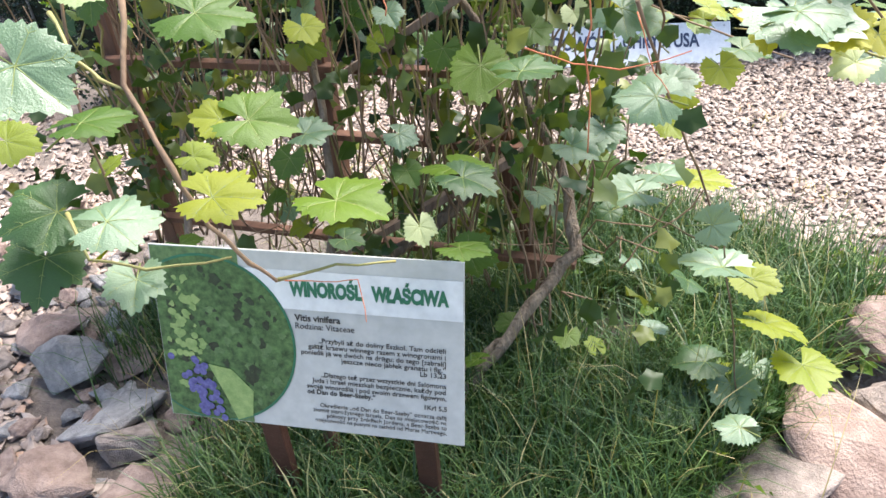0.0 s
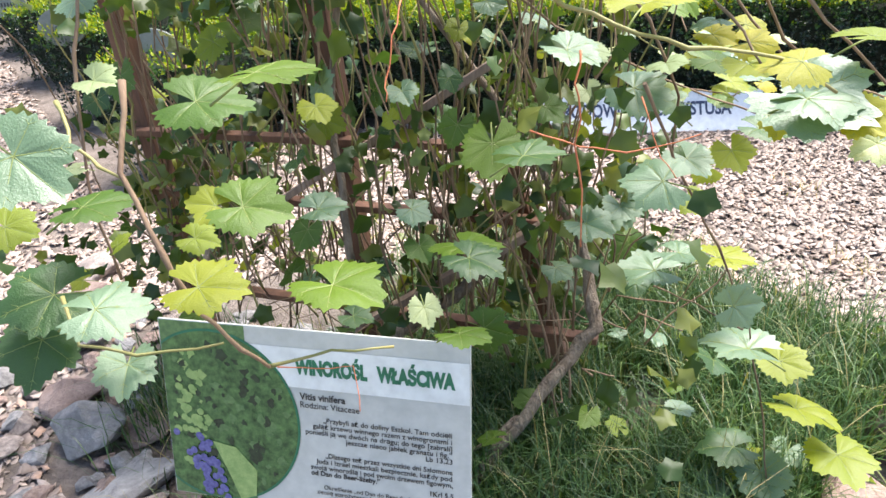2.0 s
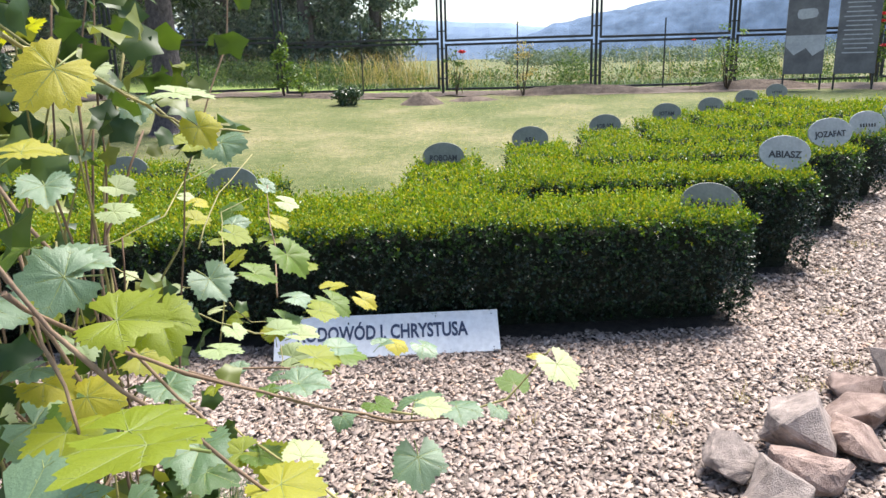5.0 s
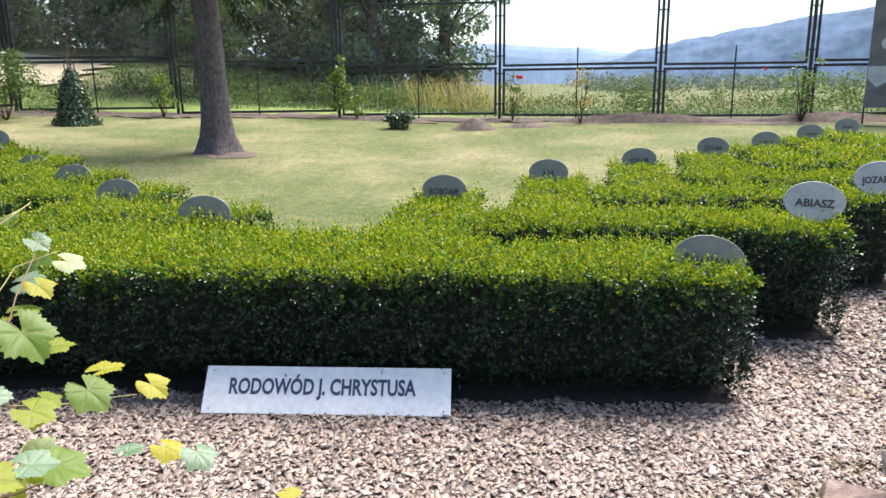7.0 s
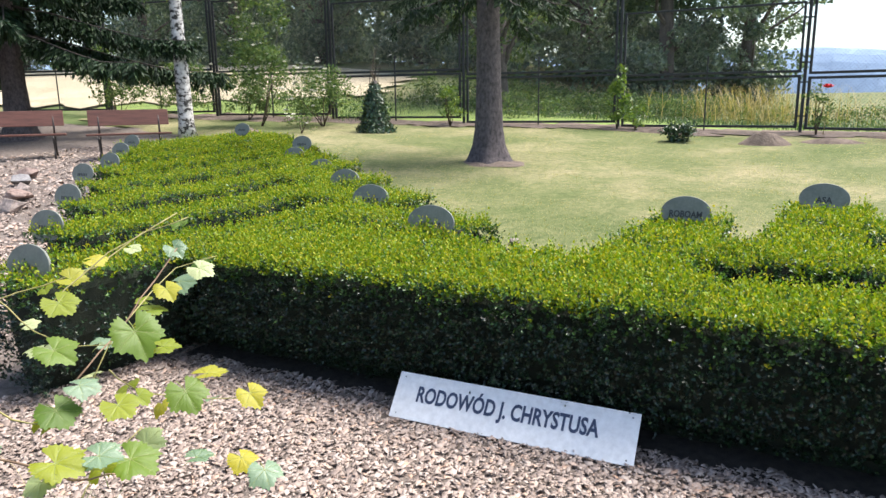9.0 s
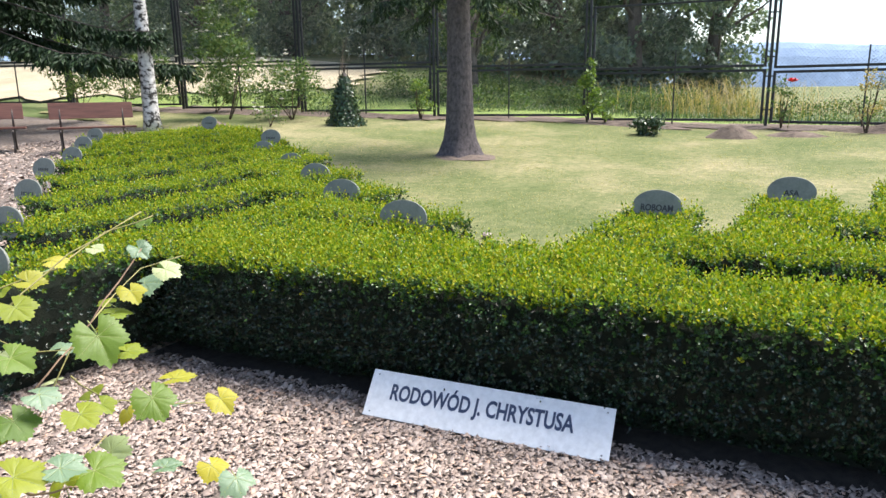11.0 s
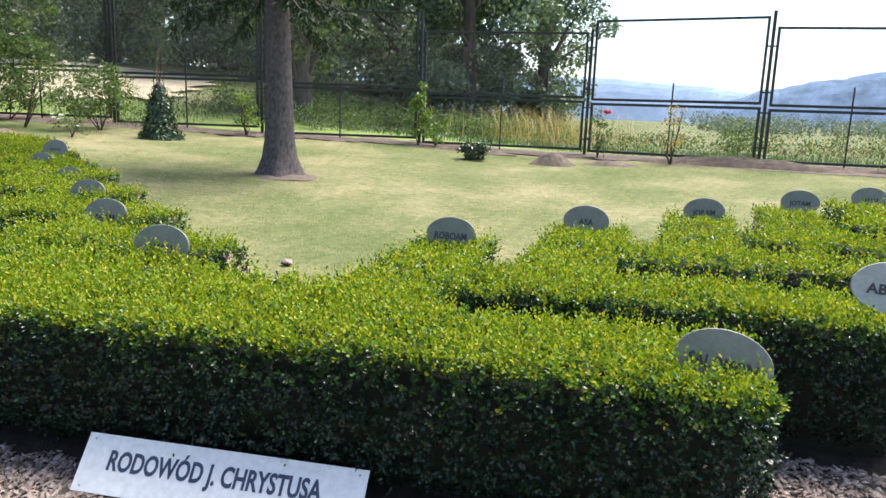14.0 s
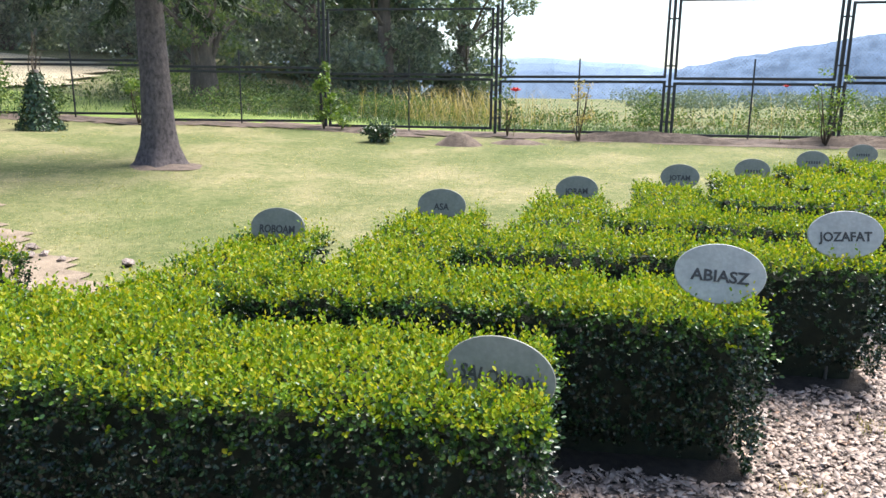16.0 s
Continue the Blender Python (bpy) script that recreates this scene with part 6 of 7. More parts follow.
def leaf_mesh(seed, mat):
    """A lobed, toothed vine leaf, one unit long: petiole joint at the origin, tip along y, pale raised veins."""
    rnd = random.Random(seed)
    lobes = [(90, 0.66), (36 + rnd.uniform(-4, 4), 0.58), (144 + rnd.uniform(-4, 4), 0.58), (-20, 0.47), (200, 0.47)]
    fold, droop, twist = rnd.uniform(-0.1, 0.34), rnd.uniform(0.1, 0.5), rnd.uniform(-0.25, 0.25)
    def bend(x, y):
        """Height of the blade: folded on the midrib, drooping to the tip, twisted, softly puckered."""
        r2 = x * x + y * y
        z = fold * abs(x) - droop * r2 * 0.55 + twist * x * y + 0.05 * math.sin(5 * x + seed) * math.sin(4 * y + 2 * seed) * min(1, r2 * 6)
        return z - 0.16 * max(0.0, abs(x) - 0.36)
    n, rings = 91, (0.22, 0.5, 0.78, 1.0)
    rows = [[] for _ in rings]
    bm = bmesh.new()
    for k in range(n):
        a = -68 + 316 * k / (n - 1)
        r = 0.0
        for c, l in lobes:
            d = abs(a - c)
            r = max(r, l * (1 - 0.30 * min(1.0, d / 34.0) ** 1.25))
        tooth = 1 + (0.065 if k % 4 == 0 else (0.0 if k % 2 else -0.055)) + rnd.uniform(-0.02, 0.02)
        ca, sa = math.cos(radians(a)), math.sin(radians(a))
        vein = min(abs(a - c) for c, _ in lobes)
        for j, q in enumerate(rings):
            rr = r * q * (tooth if q == 1.0 else 1)
            x, y = ca * rr, sa * rr
            puff = 0.016 * min(1.0, vein / 12.0) * math.sin(math.pi * min(1.0, q)) + rnd.uniform(-0.003, 0.003)
            rows[j].append(bm.verts.new((x, y + 0.18, bend(x, y) + puff)))
    c = bm.verts.new((0, 0.17, -0.004))
    for k in range(n - 1):
        bm.faces.new((c, rows[0][k], rows[0][k + 1])).smooth = True
        for u, v in zip(rows, rows[1:]):
            bm.faces.new((u[k], v[k], v[k + 1], u[k + 1])).smooth = True
    blade_faces = len(bm.faces)
    def rib(a, r0, r1, w, start=(0.0, 0.0)):
        pts = []
        for i in range(6):
            t = r0 + (r1 - r0) * i / 5
            x, y = start[0] + math.cos(radians(a)) * t, start[1] + math.sin(radians(a)) * t
            pts.append(Vector((x, y + 0.18, bend(x, y) + 0.001)))
        tube(bm, pts, [w * (1 - 0.13 * i) for i in range(6)], 4, cap=False)
    for c0, l in lobes:
        rib(c0, 0.0, l * 0.93, 0.0075)
        for q in (0.34, 0.56, 0.75):
            p = (math.cos(radians(c0)) * l * q, math.sin(radians(c0)) * l * q)
            for sg in (-1, 1):
                rib(c0 + sg * 46, 0.0, l * (0.36 - 0.26 * q), 0.0042, p)
    tube(bm, [(0, 0.18, -0.006), (0, 0.0, -0.07), (0.02, -0.32, -0.24)], [0.013, 0.013, 0.016], 5)
    bm.faces.ensure_lookup_table()
    for i in range(blade_faces, len(bm.faces)):
        bm.faces[i].material_index = 1
    me = bpy.data.meshes.new("leaf")
    bm.to_mesh(me)
    bm.free()
    me.materials.append(mat)
    me.materials.append(M["vein"])
    return me


LEAF = [[leaf_mesh(4 * t + s, VINE[t]) for s in range(4)] for t in range(6)]
leaf_count = [0]


def vine_leaf(p, n, tip, size, tone):
    n, y = Vector(n).normalized(), Vector(tip)
    y = (y - n * y.dot(n)).normalized()
    x = y.cross(n)
    leaf_count[0] += 1
    ob = new("leaf", LEAF[tone][leaf_count[0] % 4])
    ob.parent = vine
    o = Vector(p) - VO - y * size * 0.36
    ob.matrix_local = Matrix(((x.x, y.x, n.x, o.x), (x.y, y.y, n.y, o.y), (x.z, y.z, n.z, o.z), (0, 0, 0, 1))) @ Matrix.Scale(size * 0.98, 4)
    return ob


# shoots and leaves in front of the trellis
leafy("cane_green", 0.0030, (0.518, 1.489, 0.977), (0.454, 1.530, 0.979), (0.389, 1.572, 0.982), (0.303, 1.656, 0.963))
leafy("cane", 0.0050, (-0.365, 1.345, 1.379), (-0.194, 1.355, 1.336), (-0.055, 1.365, 1.334), (0.066, 1.366, 1.330))
leafy("cane", 0.0040, (0.070, 1.524, 1.272), (0.192, 1.444, 1.221), (0.251, 1.397, 1.179), (0.300, 1.358, 1.116))
cane("tendril", 0.0018, (-0.143, 1.166, 1.257), (-0.140, 1.123, 1.210), (-0.145, 1.102, 1.164), (-0.140, 1.082, 1.142))
leafy("cane", 0.0045, (-0.581, 1.144, 1.450), (-0.580, 1.097, 1.339), (-0.584, 1.038, 1.207), (-0.574, 0.973, 1.043), (-0.566, 0.970, 0.887))
leafy("cane", 0.0045, (0.020, 1.532, 1.445), (0.120, 1.517, 1.337), (0.219, 1.500, 1.221), (0.311, 1.486, 1.121), (0.376, 1.480, 1.059))
cane("tendril", 0.0020, (0.004, 1.229, 1.057), (0.072, 1.238, 1.036), (0.138, 1.249, 1.025), (0.230, 1.278, 1.046))
leafy("cane_green", 0.0030, (0.510, 1.744, 0.951), (0.608, 1.766, 0.948), (0.685, 1.789, 0.961), (0.731, 1.819, 1.017), (0.749, 1.828, 1.030))
leafy("cane", 0.0045, (-0.149, 1.714, 1.154), (-0.081, 1.759, 1.083), (0.015, 1.810, 1.016), (0.182, 1.867, 0.924), (0.324, 1.926, 0.857), (0.456, 1.985, 0.798))
leafy("cane", 0.0050, (0.059, 1.559, 1.223), (0.125, 1.547, 1.138), (0.162, 1.553, 1.058), (0.181, 1.572, 1.000), (0.175, 1.587, 0.866))
leafy("cane_green", 0.0030, (0.015, 1.687, 1.529), (0.128, 1.689, 1.463), (0.202, 1.720, 1.415), (0.246, 1.738, 1.374), (0.270, 1.791, 1.360))
leafy("cane_green", 0.0030, (0.005, 1.976, 1.051), (0.066, 2.022, 0.990), (0.145, 2.074, 0.936), (0.218, 2.133, 0.915))
leafy("cane_green", 0.0032, (-0.405, 2.148, 1.006), (-0.339, 2.280, 1.050), (-0.244, 2.436, 1.098), (-0.260, 2.574, 1.163), (-0.215, 2.685, 1.195))
leafy("cane_green", 0.0028, (-0.037, 2.268, 0.830), (-0.052, 2.354, 0.951), (-0.106, 2.459, 1.012), (-0.178, 2.615, 1.072), (-0.142, 2.716, 1.090))
leafy("cane", 0.0040, (0.098, 1.998, 0.888), (0.198, 2.072, 0.861), (0.266, 2.120, 0.835), (0.291, 2.202, 0.818))
leafy("cane_green", 0.0028, (-0.327, 2.226, 1.057), (-0.222, 2.264, 0.982), (-0.124, 2.296, 0.952), (-0.023, 2.381, 0.963))
leafy("cane_green", 0.0026, (-0.046, 2.345, 0.899), (-0.024, 2.409, 0.826), (0.029, 2.509, 0.791), (0.109, 2.634, 0.768))
leafy("cane_green", 0.0026, (0.182, 2.157, 0.739), (0.120, 2.249, 0.778), (0.077, 2.350, 0.791))
cane("cane", .0055, (-0.364, 0.894, 1.220), (-0.345, 0.839, 1.135), (-0.291, 0.805, 1.056), (-0.265, 0.810, 0.984), (-0.241, 0.829, 0.923), (-0.225, 0.852, 0.882))
cane("cane_green", .0035, (-0.225, 0.852, 0.882), (-0.169, 0.911, 0.873), (-0.114, 0.965, 0.851))
cane("cane_green", .004, (-0.464, 0.888, 1.196), (-0.418, 0.849, 1.159), (-0.383, 0.846, 1.136), (-0.346, 0.836, 1.130))
cane("cane_green", .0035, (-0.430, 0.777, 0.998), (-0.381, 0.743, 0.969), (-0.336, 0.770, 0.939), (-0.263, 0.829, 0.928))
cane("cane", .004, (0.149, 1.317, 1.103), (0.196, 1.376, 0.957), (0.274, 1.589, 0.702), (0.347, 1.601, 0.530), (0.408, 1.596, 0.279), (0.422, 1.520, 0.195))
cane("cane", .0035, (0.337, 1.594, 0.518), (0.242, 1.660, 0.521), (0.155, 1.631, 0.572))
cane("tendril", .0014, (0.157, 1.217, 1.116), (0.187, 1.195, 1.042), (0.208, 1.186, 1.019))
cane("tendril", .0013, (-0.211, 0.850, 0.885), (-0.176, 0.876, 0.870), (-0.144, 0.911, 0.855), (-0.119, 0.868, 0.823))
cane("cane_green", .0035, (0.025, 0.851, 1.383), (0.062, 0.864, 1.338), (0.113, 0.872, 1.307), (0.169, 0.887, 1.277), (0.222, 0.918, 1.253), (0.297, 0.960, 1.235), (0.360, 1.105, 1.162))
cane("cane", .004, (0.157, 1.327, 1.421), (0.247, 1.341, 1.313), (0.339, 1.333, 1.209), (0.426, 1.362, 1.121), (0.503, 1.381, 1.041), (0.559, 1.410, 0.997))
cane("cane", .004, (-0.127, 1.233, 1.345), (-0.041, 1.287, 1.334), (0.058, 1.336, 1.330))
cane("tendril", .0016, (0.130, 0.948, 1.244), (0.131, 0.931, 1.204), (0.134, 0.924, 1.144), (0.140, 0.908, 1.063))
cane("cane", .004, (0.268, 1.330, 1.274), (0.286, 1.391, 1.214), (0.330, 1.509, 1.119), (0.410, 1.627, 1.026), (0.533, 1.694, 0.963), (0.630, 1.762, 0.946))
cane("cane_green", .003, (0.312, 1.336, 1.498), (0.288, 1.445, 1.476), (0.290, 1.566, 1.424), (0.301, 1.629, 1.395), (0.346, 1.707, 1.380))
cane("cane_green", .003, (-0.044, 2.226, 1.072), (-0.060, 2.383, 1.169), (-0.043, 2.554, 1.240))
cane("cane", .003, (0.146, 2.195, 0.971), (0.111, 2.293, 1.023), (0.039, 2.437, 1.108), (0.009, 2.515, 1.165))
vine_leaf((-0.400, 0.776, 1.162), (0.58, -0.49, 0.65), (0.76, 0.02, -0.66), 0.104, 2)
vine_leaf((-0.435, 0.869, 1.075), (0.01, -0.01, 1.00), (0.68, 0.73, 0.00), 0.095, 0)
vine_leaf((-0.303, 0.958, 1.176), (0.22, -0.29, 0.93), (0.94, 0.31, -0.12), 0.108, 0)
vine_leaf((-0.225, 0.897, 1.075), (0.25, -0.36, 0.90), (0.95, 0.28, -0.15), 0.090, 0)
vine_leaf((-0.283, 0.883, 1.081), (0.39, -0.49, 0.78), (-0.90, -0.38, 0.21), 0.054, 1)
vine_leaf((-0.202, 0.775, 1.048), (0.19, -0.24, 0.95), (0.93, 0.34, -0.10), 0.081, 1)
vine_leaf((-0.322, 0.751, 1.022), (0.17, -0.15, 0.97), (0.79, 0.61, -0.04), 0.086, 2)
vine_leaf((-0.152, 0.937, 0.953), (0.00, -0.01, 1.00), (0.99, -0.16, -0.01), 0.117, 0)
vine_leaf((-0.135, 1.115, 0.800), (0.23, -0.56, 0.79), (0.46, -0.66, -0.60), 0.054, 4)
vine_leaf((-0.024, 1.005, 0.858), (-0.08, 0.23, 0.97), (0.99, -0.11, 0.10), 0.072, 0)
vine_leaf((-0.114, 1.266, 0.833), (-0.06, 0.19, 0.98), (0.80, -0.58, 0.17), 0.126, 0)
vine_leaf((-0.471, 0.773, 0.991), (0.34, -0.25, 0.91), (-0.60, -0.80, 0.00), 0.104, 3)
vine_leaf((-0.483, 0.756, 0.924), (0.43, -0.30, 0.85), (0.31, -0.83, -0.45), 0.099, 3)
vine_leaf((-0.354, 0.761, 0.915), (0.29, -0.26, 0.92), (0.42, -0.83, -0.37), 0.072, 2)
vine_leaf((-0.454, 0.772, 1.088), (0.40, -0.31, 0.86), (0.91, 0.27, -0.32), 0.059, 1)
vine_leaf((0.176, 1.183, 1.015), (0.03, -0.54, 0.84), (-1.00, -0.05, 0.00), 0.086, 2)
vine_leaf((0.138, 1.561, 0.652), (0.01, -0.10, 1.00), (-1.00, -0.06, 0.00), 0.126, 2)
vine_leaf((0.325, 1.574, 0.487), (0.01, 0.15, 0.99), (-1.00, 0.08, -0.00), 0.149, 2)
vine_leaf((0.439, 1.634, 0.417), (-0.04, -0.26, 0.97), (0.95, -0.32, -0.05), 0.104, 1)
vine_leaf((0.483, 1.573, 0.346), (0.07, 0.33, 0.94), (0.90, -0.43, 0.09), 0.144, 1)
vine_leaf((0.550, 1.509, 0.288), (0.01, 0.04, 1.00), (0.35, -0.94, 0.03), 0.135, 1)
vine_leaf((0.420, 1.515, 0.190), (-0.06, -0.36, 0.93), (0.37, -0.87, -0.32), 0.117, 2)
vine_leaf((0.312, 1.481, 0.143), (-0.02, -0.25, 0.97), (0.72, -0.68, -0.16), 0.108, 2)
vine_leaf((0.330, 1.559, 0.225), (0.00, 0.03, 1.00), (-0.97, -0.26, 0.01), 0.122, 3)
vine_leaf((0.363, 1.209, 1.117), (-0.07, -0.48, 0.87), (0.88, -0.43, -0.17), 0.135, 2)
vine_leaf((0.405, 1.197, 1.100), (-0.12, -0.60, 0.79), (0.77, -0.55, -0.31), 0.063, 5)
vine_leaf((0.320, 1.226, 1.085), (-0.06, -0.61, 0.79), (-0.08, -0.79, -0.61), 0.050, 5)
vine_leaf((0.448, 1.235, 1.082), (-0.12, -0.53, 0.84), (0.32, -0.82, -0.47), 0.054, 5)
vine_leaf((0.276, 1.289, 1.012), (-0.03, -0.57, 0.82), (0.46, -0.74, -0.49), 0.059, 1)
vine_leaf((0.057, 1.457, 0.792), (0.04, -0.32, 0.95), (0.92, -0.35, -0.16), 0.090, 2)
vine_leaf((0.129, 1.505, 1.033), (0.04, -0.48, 0.87), (0.96, -0.23, -0.17), 0.108, 2)
vine_leaf((0.029, 1.539, 1.011), (0.09, -0.62, 0.78), (0.45, -0.68, -0.59), 0.054, 4)
vine_leaf((-0.120, 1.427, 0.935), (0.19, -0.64, 0.75), (0.21, -0.72, -0.66), 0.117, 0)
vine_leaf((-0.438, 1.360, 0.831), (0.15, -0.24, 0.96), (0.86, 0.51, 0.00), 0.090, 2)
vine_leaf((-0.280, 1.428, 0.806), (0.17, -0.39, 0.90), (0.97, -0.08, -0.21), 0.068, 2)
vine_leaf((-0.264, 1.397, 0.737), (0.15, -0.35, 0.93), (0.66, -0.67, -0.35), 0.068, 0)
vine_leaf((0.216, 1.716, 0.732), (0.00, -0.51, 0.86), (0.64, -0.66, -0.39), 0.072, 1)
vine_leaf((0.297, 1.667, 0.637), (0.00, 0.05, 1.00), (1.00, 0.03, -0.00), 0.117, 1)
vine_leaf((-0.317, 1.215, 0.694), (0.06, -0.12, 0.99), (1.00, -0.01, -0.07), 0.063, 3)
vine_leaf((-0.373, 0.954, 0.987), (0.29, -0.34, 0.90), (0.95, 0.22, -0.22), 0.054, 1)
vine_leaf((-0.406, 1.340, 1.034), (0.20, -0.35, 0.91), (0.73, -0.57, -0.38), 0.072, 1)
vine_leaf((-0.313, 1.497, 1.015), (0.19, -0.45, 0.87), (0.64, -0.62, -0.46), 0.063, 2)
vine_leaf((-0.047, 1.566, 0.970), (0.11, -0.53, 0.84), (0.76, -0.50, -0.41), 0.072, 0)
vine_leaf((-0.042, 1.619, 0.592), (0.03, -0.17, 0.98), (0.87, -0.48, -0.11), 0.072, 2)
vine_leaf((0.162, 1.247, 1.333), (0.31, -0.89, 0.34), (-0.06, -0.37, -0.93), 0.094, 2)
vine_leaf((0.128, 0.874, 1.320), (0.07, -0.10, 0.99), (-0.24, -0.97, -0.08), 0.074, 2)
vine_leaf((0.229, 0.883, 1.308), (-0.03, 0.07, 1.00), (-0.76, -0.65, 0.02), 0.062, 2)
vine_leaf((0.011, 0.839, 1.399), (0.27, -0.24, 0.93), (0.11, -0.95, -0.28), 0.092, 1)
vine_leaf((0.302, 0.959, 1.231), (0.09, -0.35, 0.93), (-0.97, -0.25, 0.00), 0.056, 5)
vine_leaf((0.365, 1.373, 1.238), (0.03, -0.47, 0.88), (1.00, 0.07, 0.00), 0.084, 1)
vine_leaf((0.429, 1.286, 1.176), (0.00, 0.11, 0.99), (0.94, 0.34, -0.04), 0.100, 1)
vine_leaf((0.504, 1.389, 1.060), (-0.00, -0.06, 1.00), (1.00, -0.08, 0.00), 0.076, 5)
vine_leaf((0.166, 1.204, 1.271), (0.27, -0.75, 0.61), (0.21, -0.57, -0.79), 0.068, 0)
vine_leaf((0.268, 1.441, 1.271), (0.04, -0.24, 0.97), (0.99, 0.16, 0.00), 0.076, 2)
vine_leaf((0.181, 1.413, 1.229), (0.07, -0.26, 0.96), (0.99, -0.08, -0.09), 0.084, 2)
vine_leaf((0.361, 1.199, 1.125), (0.01, -0.13, 0.99), (1.00, 0.09, 0.00), 0.092, 2)
vine_leaf((0.214, 1.518, 0.903), (0.05, -0.24, 0.97), (0.66, -0.72, -0.21), 0.092, 2)
vine_leaf((0.075, 1.525, 0.775), (0.06, -0.16, 0.98), (0.47, -0.86, -0.17), 0.080, 2)
vine_leaf((0.004, 1.145, 1.407), (0.33, -0.52, 0.79), (0.26, -0.75, -0.61), 0.068, 0)
vine_leaf((0.046, 1.281, 1.386), (0.16, -0.34, 0.93), (0.96, 0.27, -0.07), 0.076, 0)
vine_leaf((-0.148, 0.859, 1.371), (0.28, -0.19, 0.94), (0.79, 0.60, -0.12), 0.080, 0)
vine_leaf((-0.098, 0.802, 1.262), (-0.06, 0.04, 1.00), (0.79, 0.61, 0.03), 0.084, 0)
vine_leaf((0.239, 1.405, 1.148), (0.08, -0.39, 0.92), (0.98, -0.12, -0.14), 0.060, 5)
vine_leaf((-0.064, 0.966, 1.437), (0.14, -0.14, 0.98), (0.90, 0.42, -0.07), 0.072, 1)
vine_leaf((0.448, 1.388, 1.205), (0.00, 0.05, 1.00), (1.00, -0.02, 0.00), 0.040, 4)
vine_leaf((0.448, 1.473, 0.995), (-0.00, -0.12, 0.99), (0.93, -0.36, -0.04), 0.064, 5)
vine_leaf((0.288, 1.350, 1.118), (0.02, -0.10, 0.99), (0.49, -0.87, -0.10), 0.080, 1)
vine_leaf((0.191, 0.944, 1.285), (-0.02, 0.01, 1.00), (0.38, 0.93, -0.01), 0.072, 1)
vine_leaf((0.556, 1.363, 0.947), (0.04, -0.48, 0.88), (0.56, -0.72, -0.41), 0.068, 4)
vine_leaf((0.651, 1.324, 0.977), (-0.00, -0.08, 1.00), (0.92, -0.38, -0.03), 0.096, 4)
vine_leaf((0.630, 1.494, 1.100), (-0.00, -0.10, 0.99), (1.00, -0.01, -0.00), 0.040, 4)
vine_leaf((0.458, 1.506, 1.179), (0.03, -0.18, 0.98), (0.99, 0.17, -0.00), 0.036, 4)
vine_leaf((0.062, 1.128, 1.415), (0.59, -0.61, 0.53), (0.49, -0.25, -0.84), 0.060, 0)
vine_leaf((0.094, 1.106, 1.198), (0.22, -0.23, 0.95), (0.93, -0.25, -0.27), 0.068, 2)
vine_leaf((0.039, 1.129, 1.064), (-0.05, 0.05, 1.00), (0.90, 0.43, 0.02), 0.092, 3)
vine_leaf((-0.069, 1.184, 0.860), (0.12, -0.11, 0.99), (0.97, -0.21, -0.14), 0.096, 3)
vine_leaf((0.220, 1.548, 0.705), (-0.02, 0.06, 1.00), (0.99, -0.14, 0.03), 0.092, 2)
vine_leaf((0.096, 1.545, 0.782), (0.23, -0.43, 0.87), (0.41, -0.77, -0.49), 0.080, 2)
vine_leaf((0.265, 1.395, 1.269), (0.53, -0.63, 0.57), (-0.76, -0.65, 0.00), 0.076, 2)
vine_leaf((0.381, 1.397, 1.219), (0.35, -0.55, 0.76), (0.55, -0.53, -0.64), 0.068, 1)
vine_leaf((0.507, 1.141, 1.245), (-0.12, 0.16, 0.98), (-0.47, -0.88, 0.09), 0.088, 1)
vine_leaf((0.425, 1.643, 1.044), (0.04, -0.10, 0.99), (1.00, 0.04, -0.04), 0.072, 2)
vine_leaf((0.561, 1.713, 0.884), (0.10, -0.46, 0.88), (0.28, -0.84, -0.47), 0.084, 2)
vine_leaf((0.628, 1.722, 0.979), (0.01, -0.06, 1.00), (0.98, -0.20, -0.02), 0.064, 2)
vine_leaf((0.332, 1.353, 1.461), (0.53, -0.68, 0.51), (-0.26, -0.70, -0.66), 0.068, 5)
vine_leaf((0.328, 1.589, 1.438), (0.09, -0.15, 0.98), (0.98, 0.16, -0.06), 0.072, 4)
vine_leaf((0.341, 1.593, 1.392), (0.39, -0.72, 0.57), (0.67, -0.20, -0.71), 0.048, 5)
vine_leaf((0.262, 1.537, 1.333), (0.26, -0.38, 0.89), (0.95, -0.04, -0.30), 0.040, 4)
vine_leaf((0.233, 1.572, 1.299), (0.20, -0.29, 0.94), (0.95, 0.27, -0.12), 0.048, 4)
vine_leaf((0.259, 1.728, 1.155), (0.33, -0.60, 0.73), (0.74, -0.31, -0.60), 0.068, 2)
vine_leaf((0.521, 1.657, 1.009), (-0.01, 0.02, 1.00), (0.72, -0.70, 0.02), 0.048, 0)
vine_leaf((0.348, 1.840, 1.032), (0.03, -0.08, 1.00), (0.99, -0.14, -0.04), 0.056, 4)
vine_leaf((0.713, 2.269, 0.828), (-0.00, 0.04, 1.00), (0.98, 0.21, -0.01), 0.040, 5)
vine_leaf((0.271, 1.572, 1.063), (0.11, -0.18, 0.98), (0.88, -0.44, -0.18), 0.068, 2)
vine_leaf((0.328, 1.545, 0.959), (0.09, -0.16, 0.98), (0.98, -0.16, -0.12), 0.080, 3)
vine_leaf((0.383, 1.580, 0.967), (0.01, -0.01, 1.00), (0.97, -0.24, -0.01), 0.056, 0)
vine_leaf((0.249, 1.441, 1.099), (0.13, -0.16, 0.98), (0.92, -0.34, -0.18), 0.080, 0)
vine_leaf((0.200, 1.491, 1.339), (0.30, -0.36, 0.89), (0.56, -0.68, -0.47), 0.060, 2)
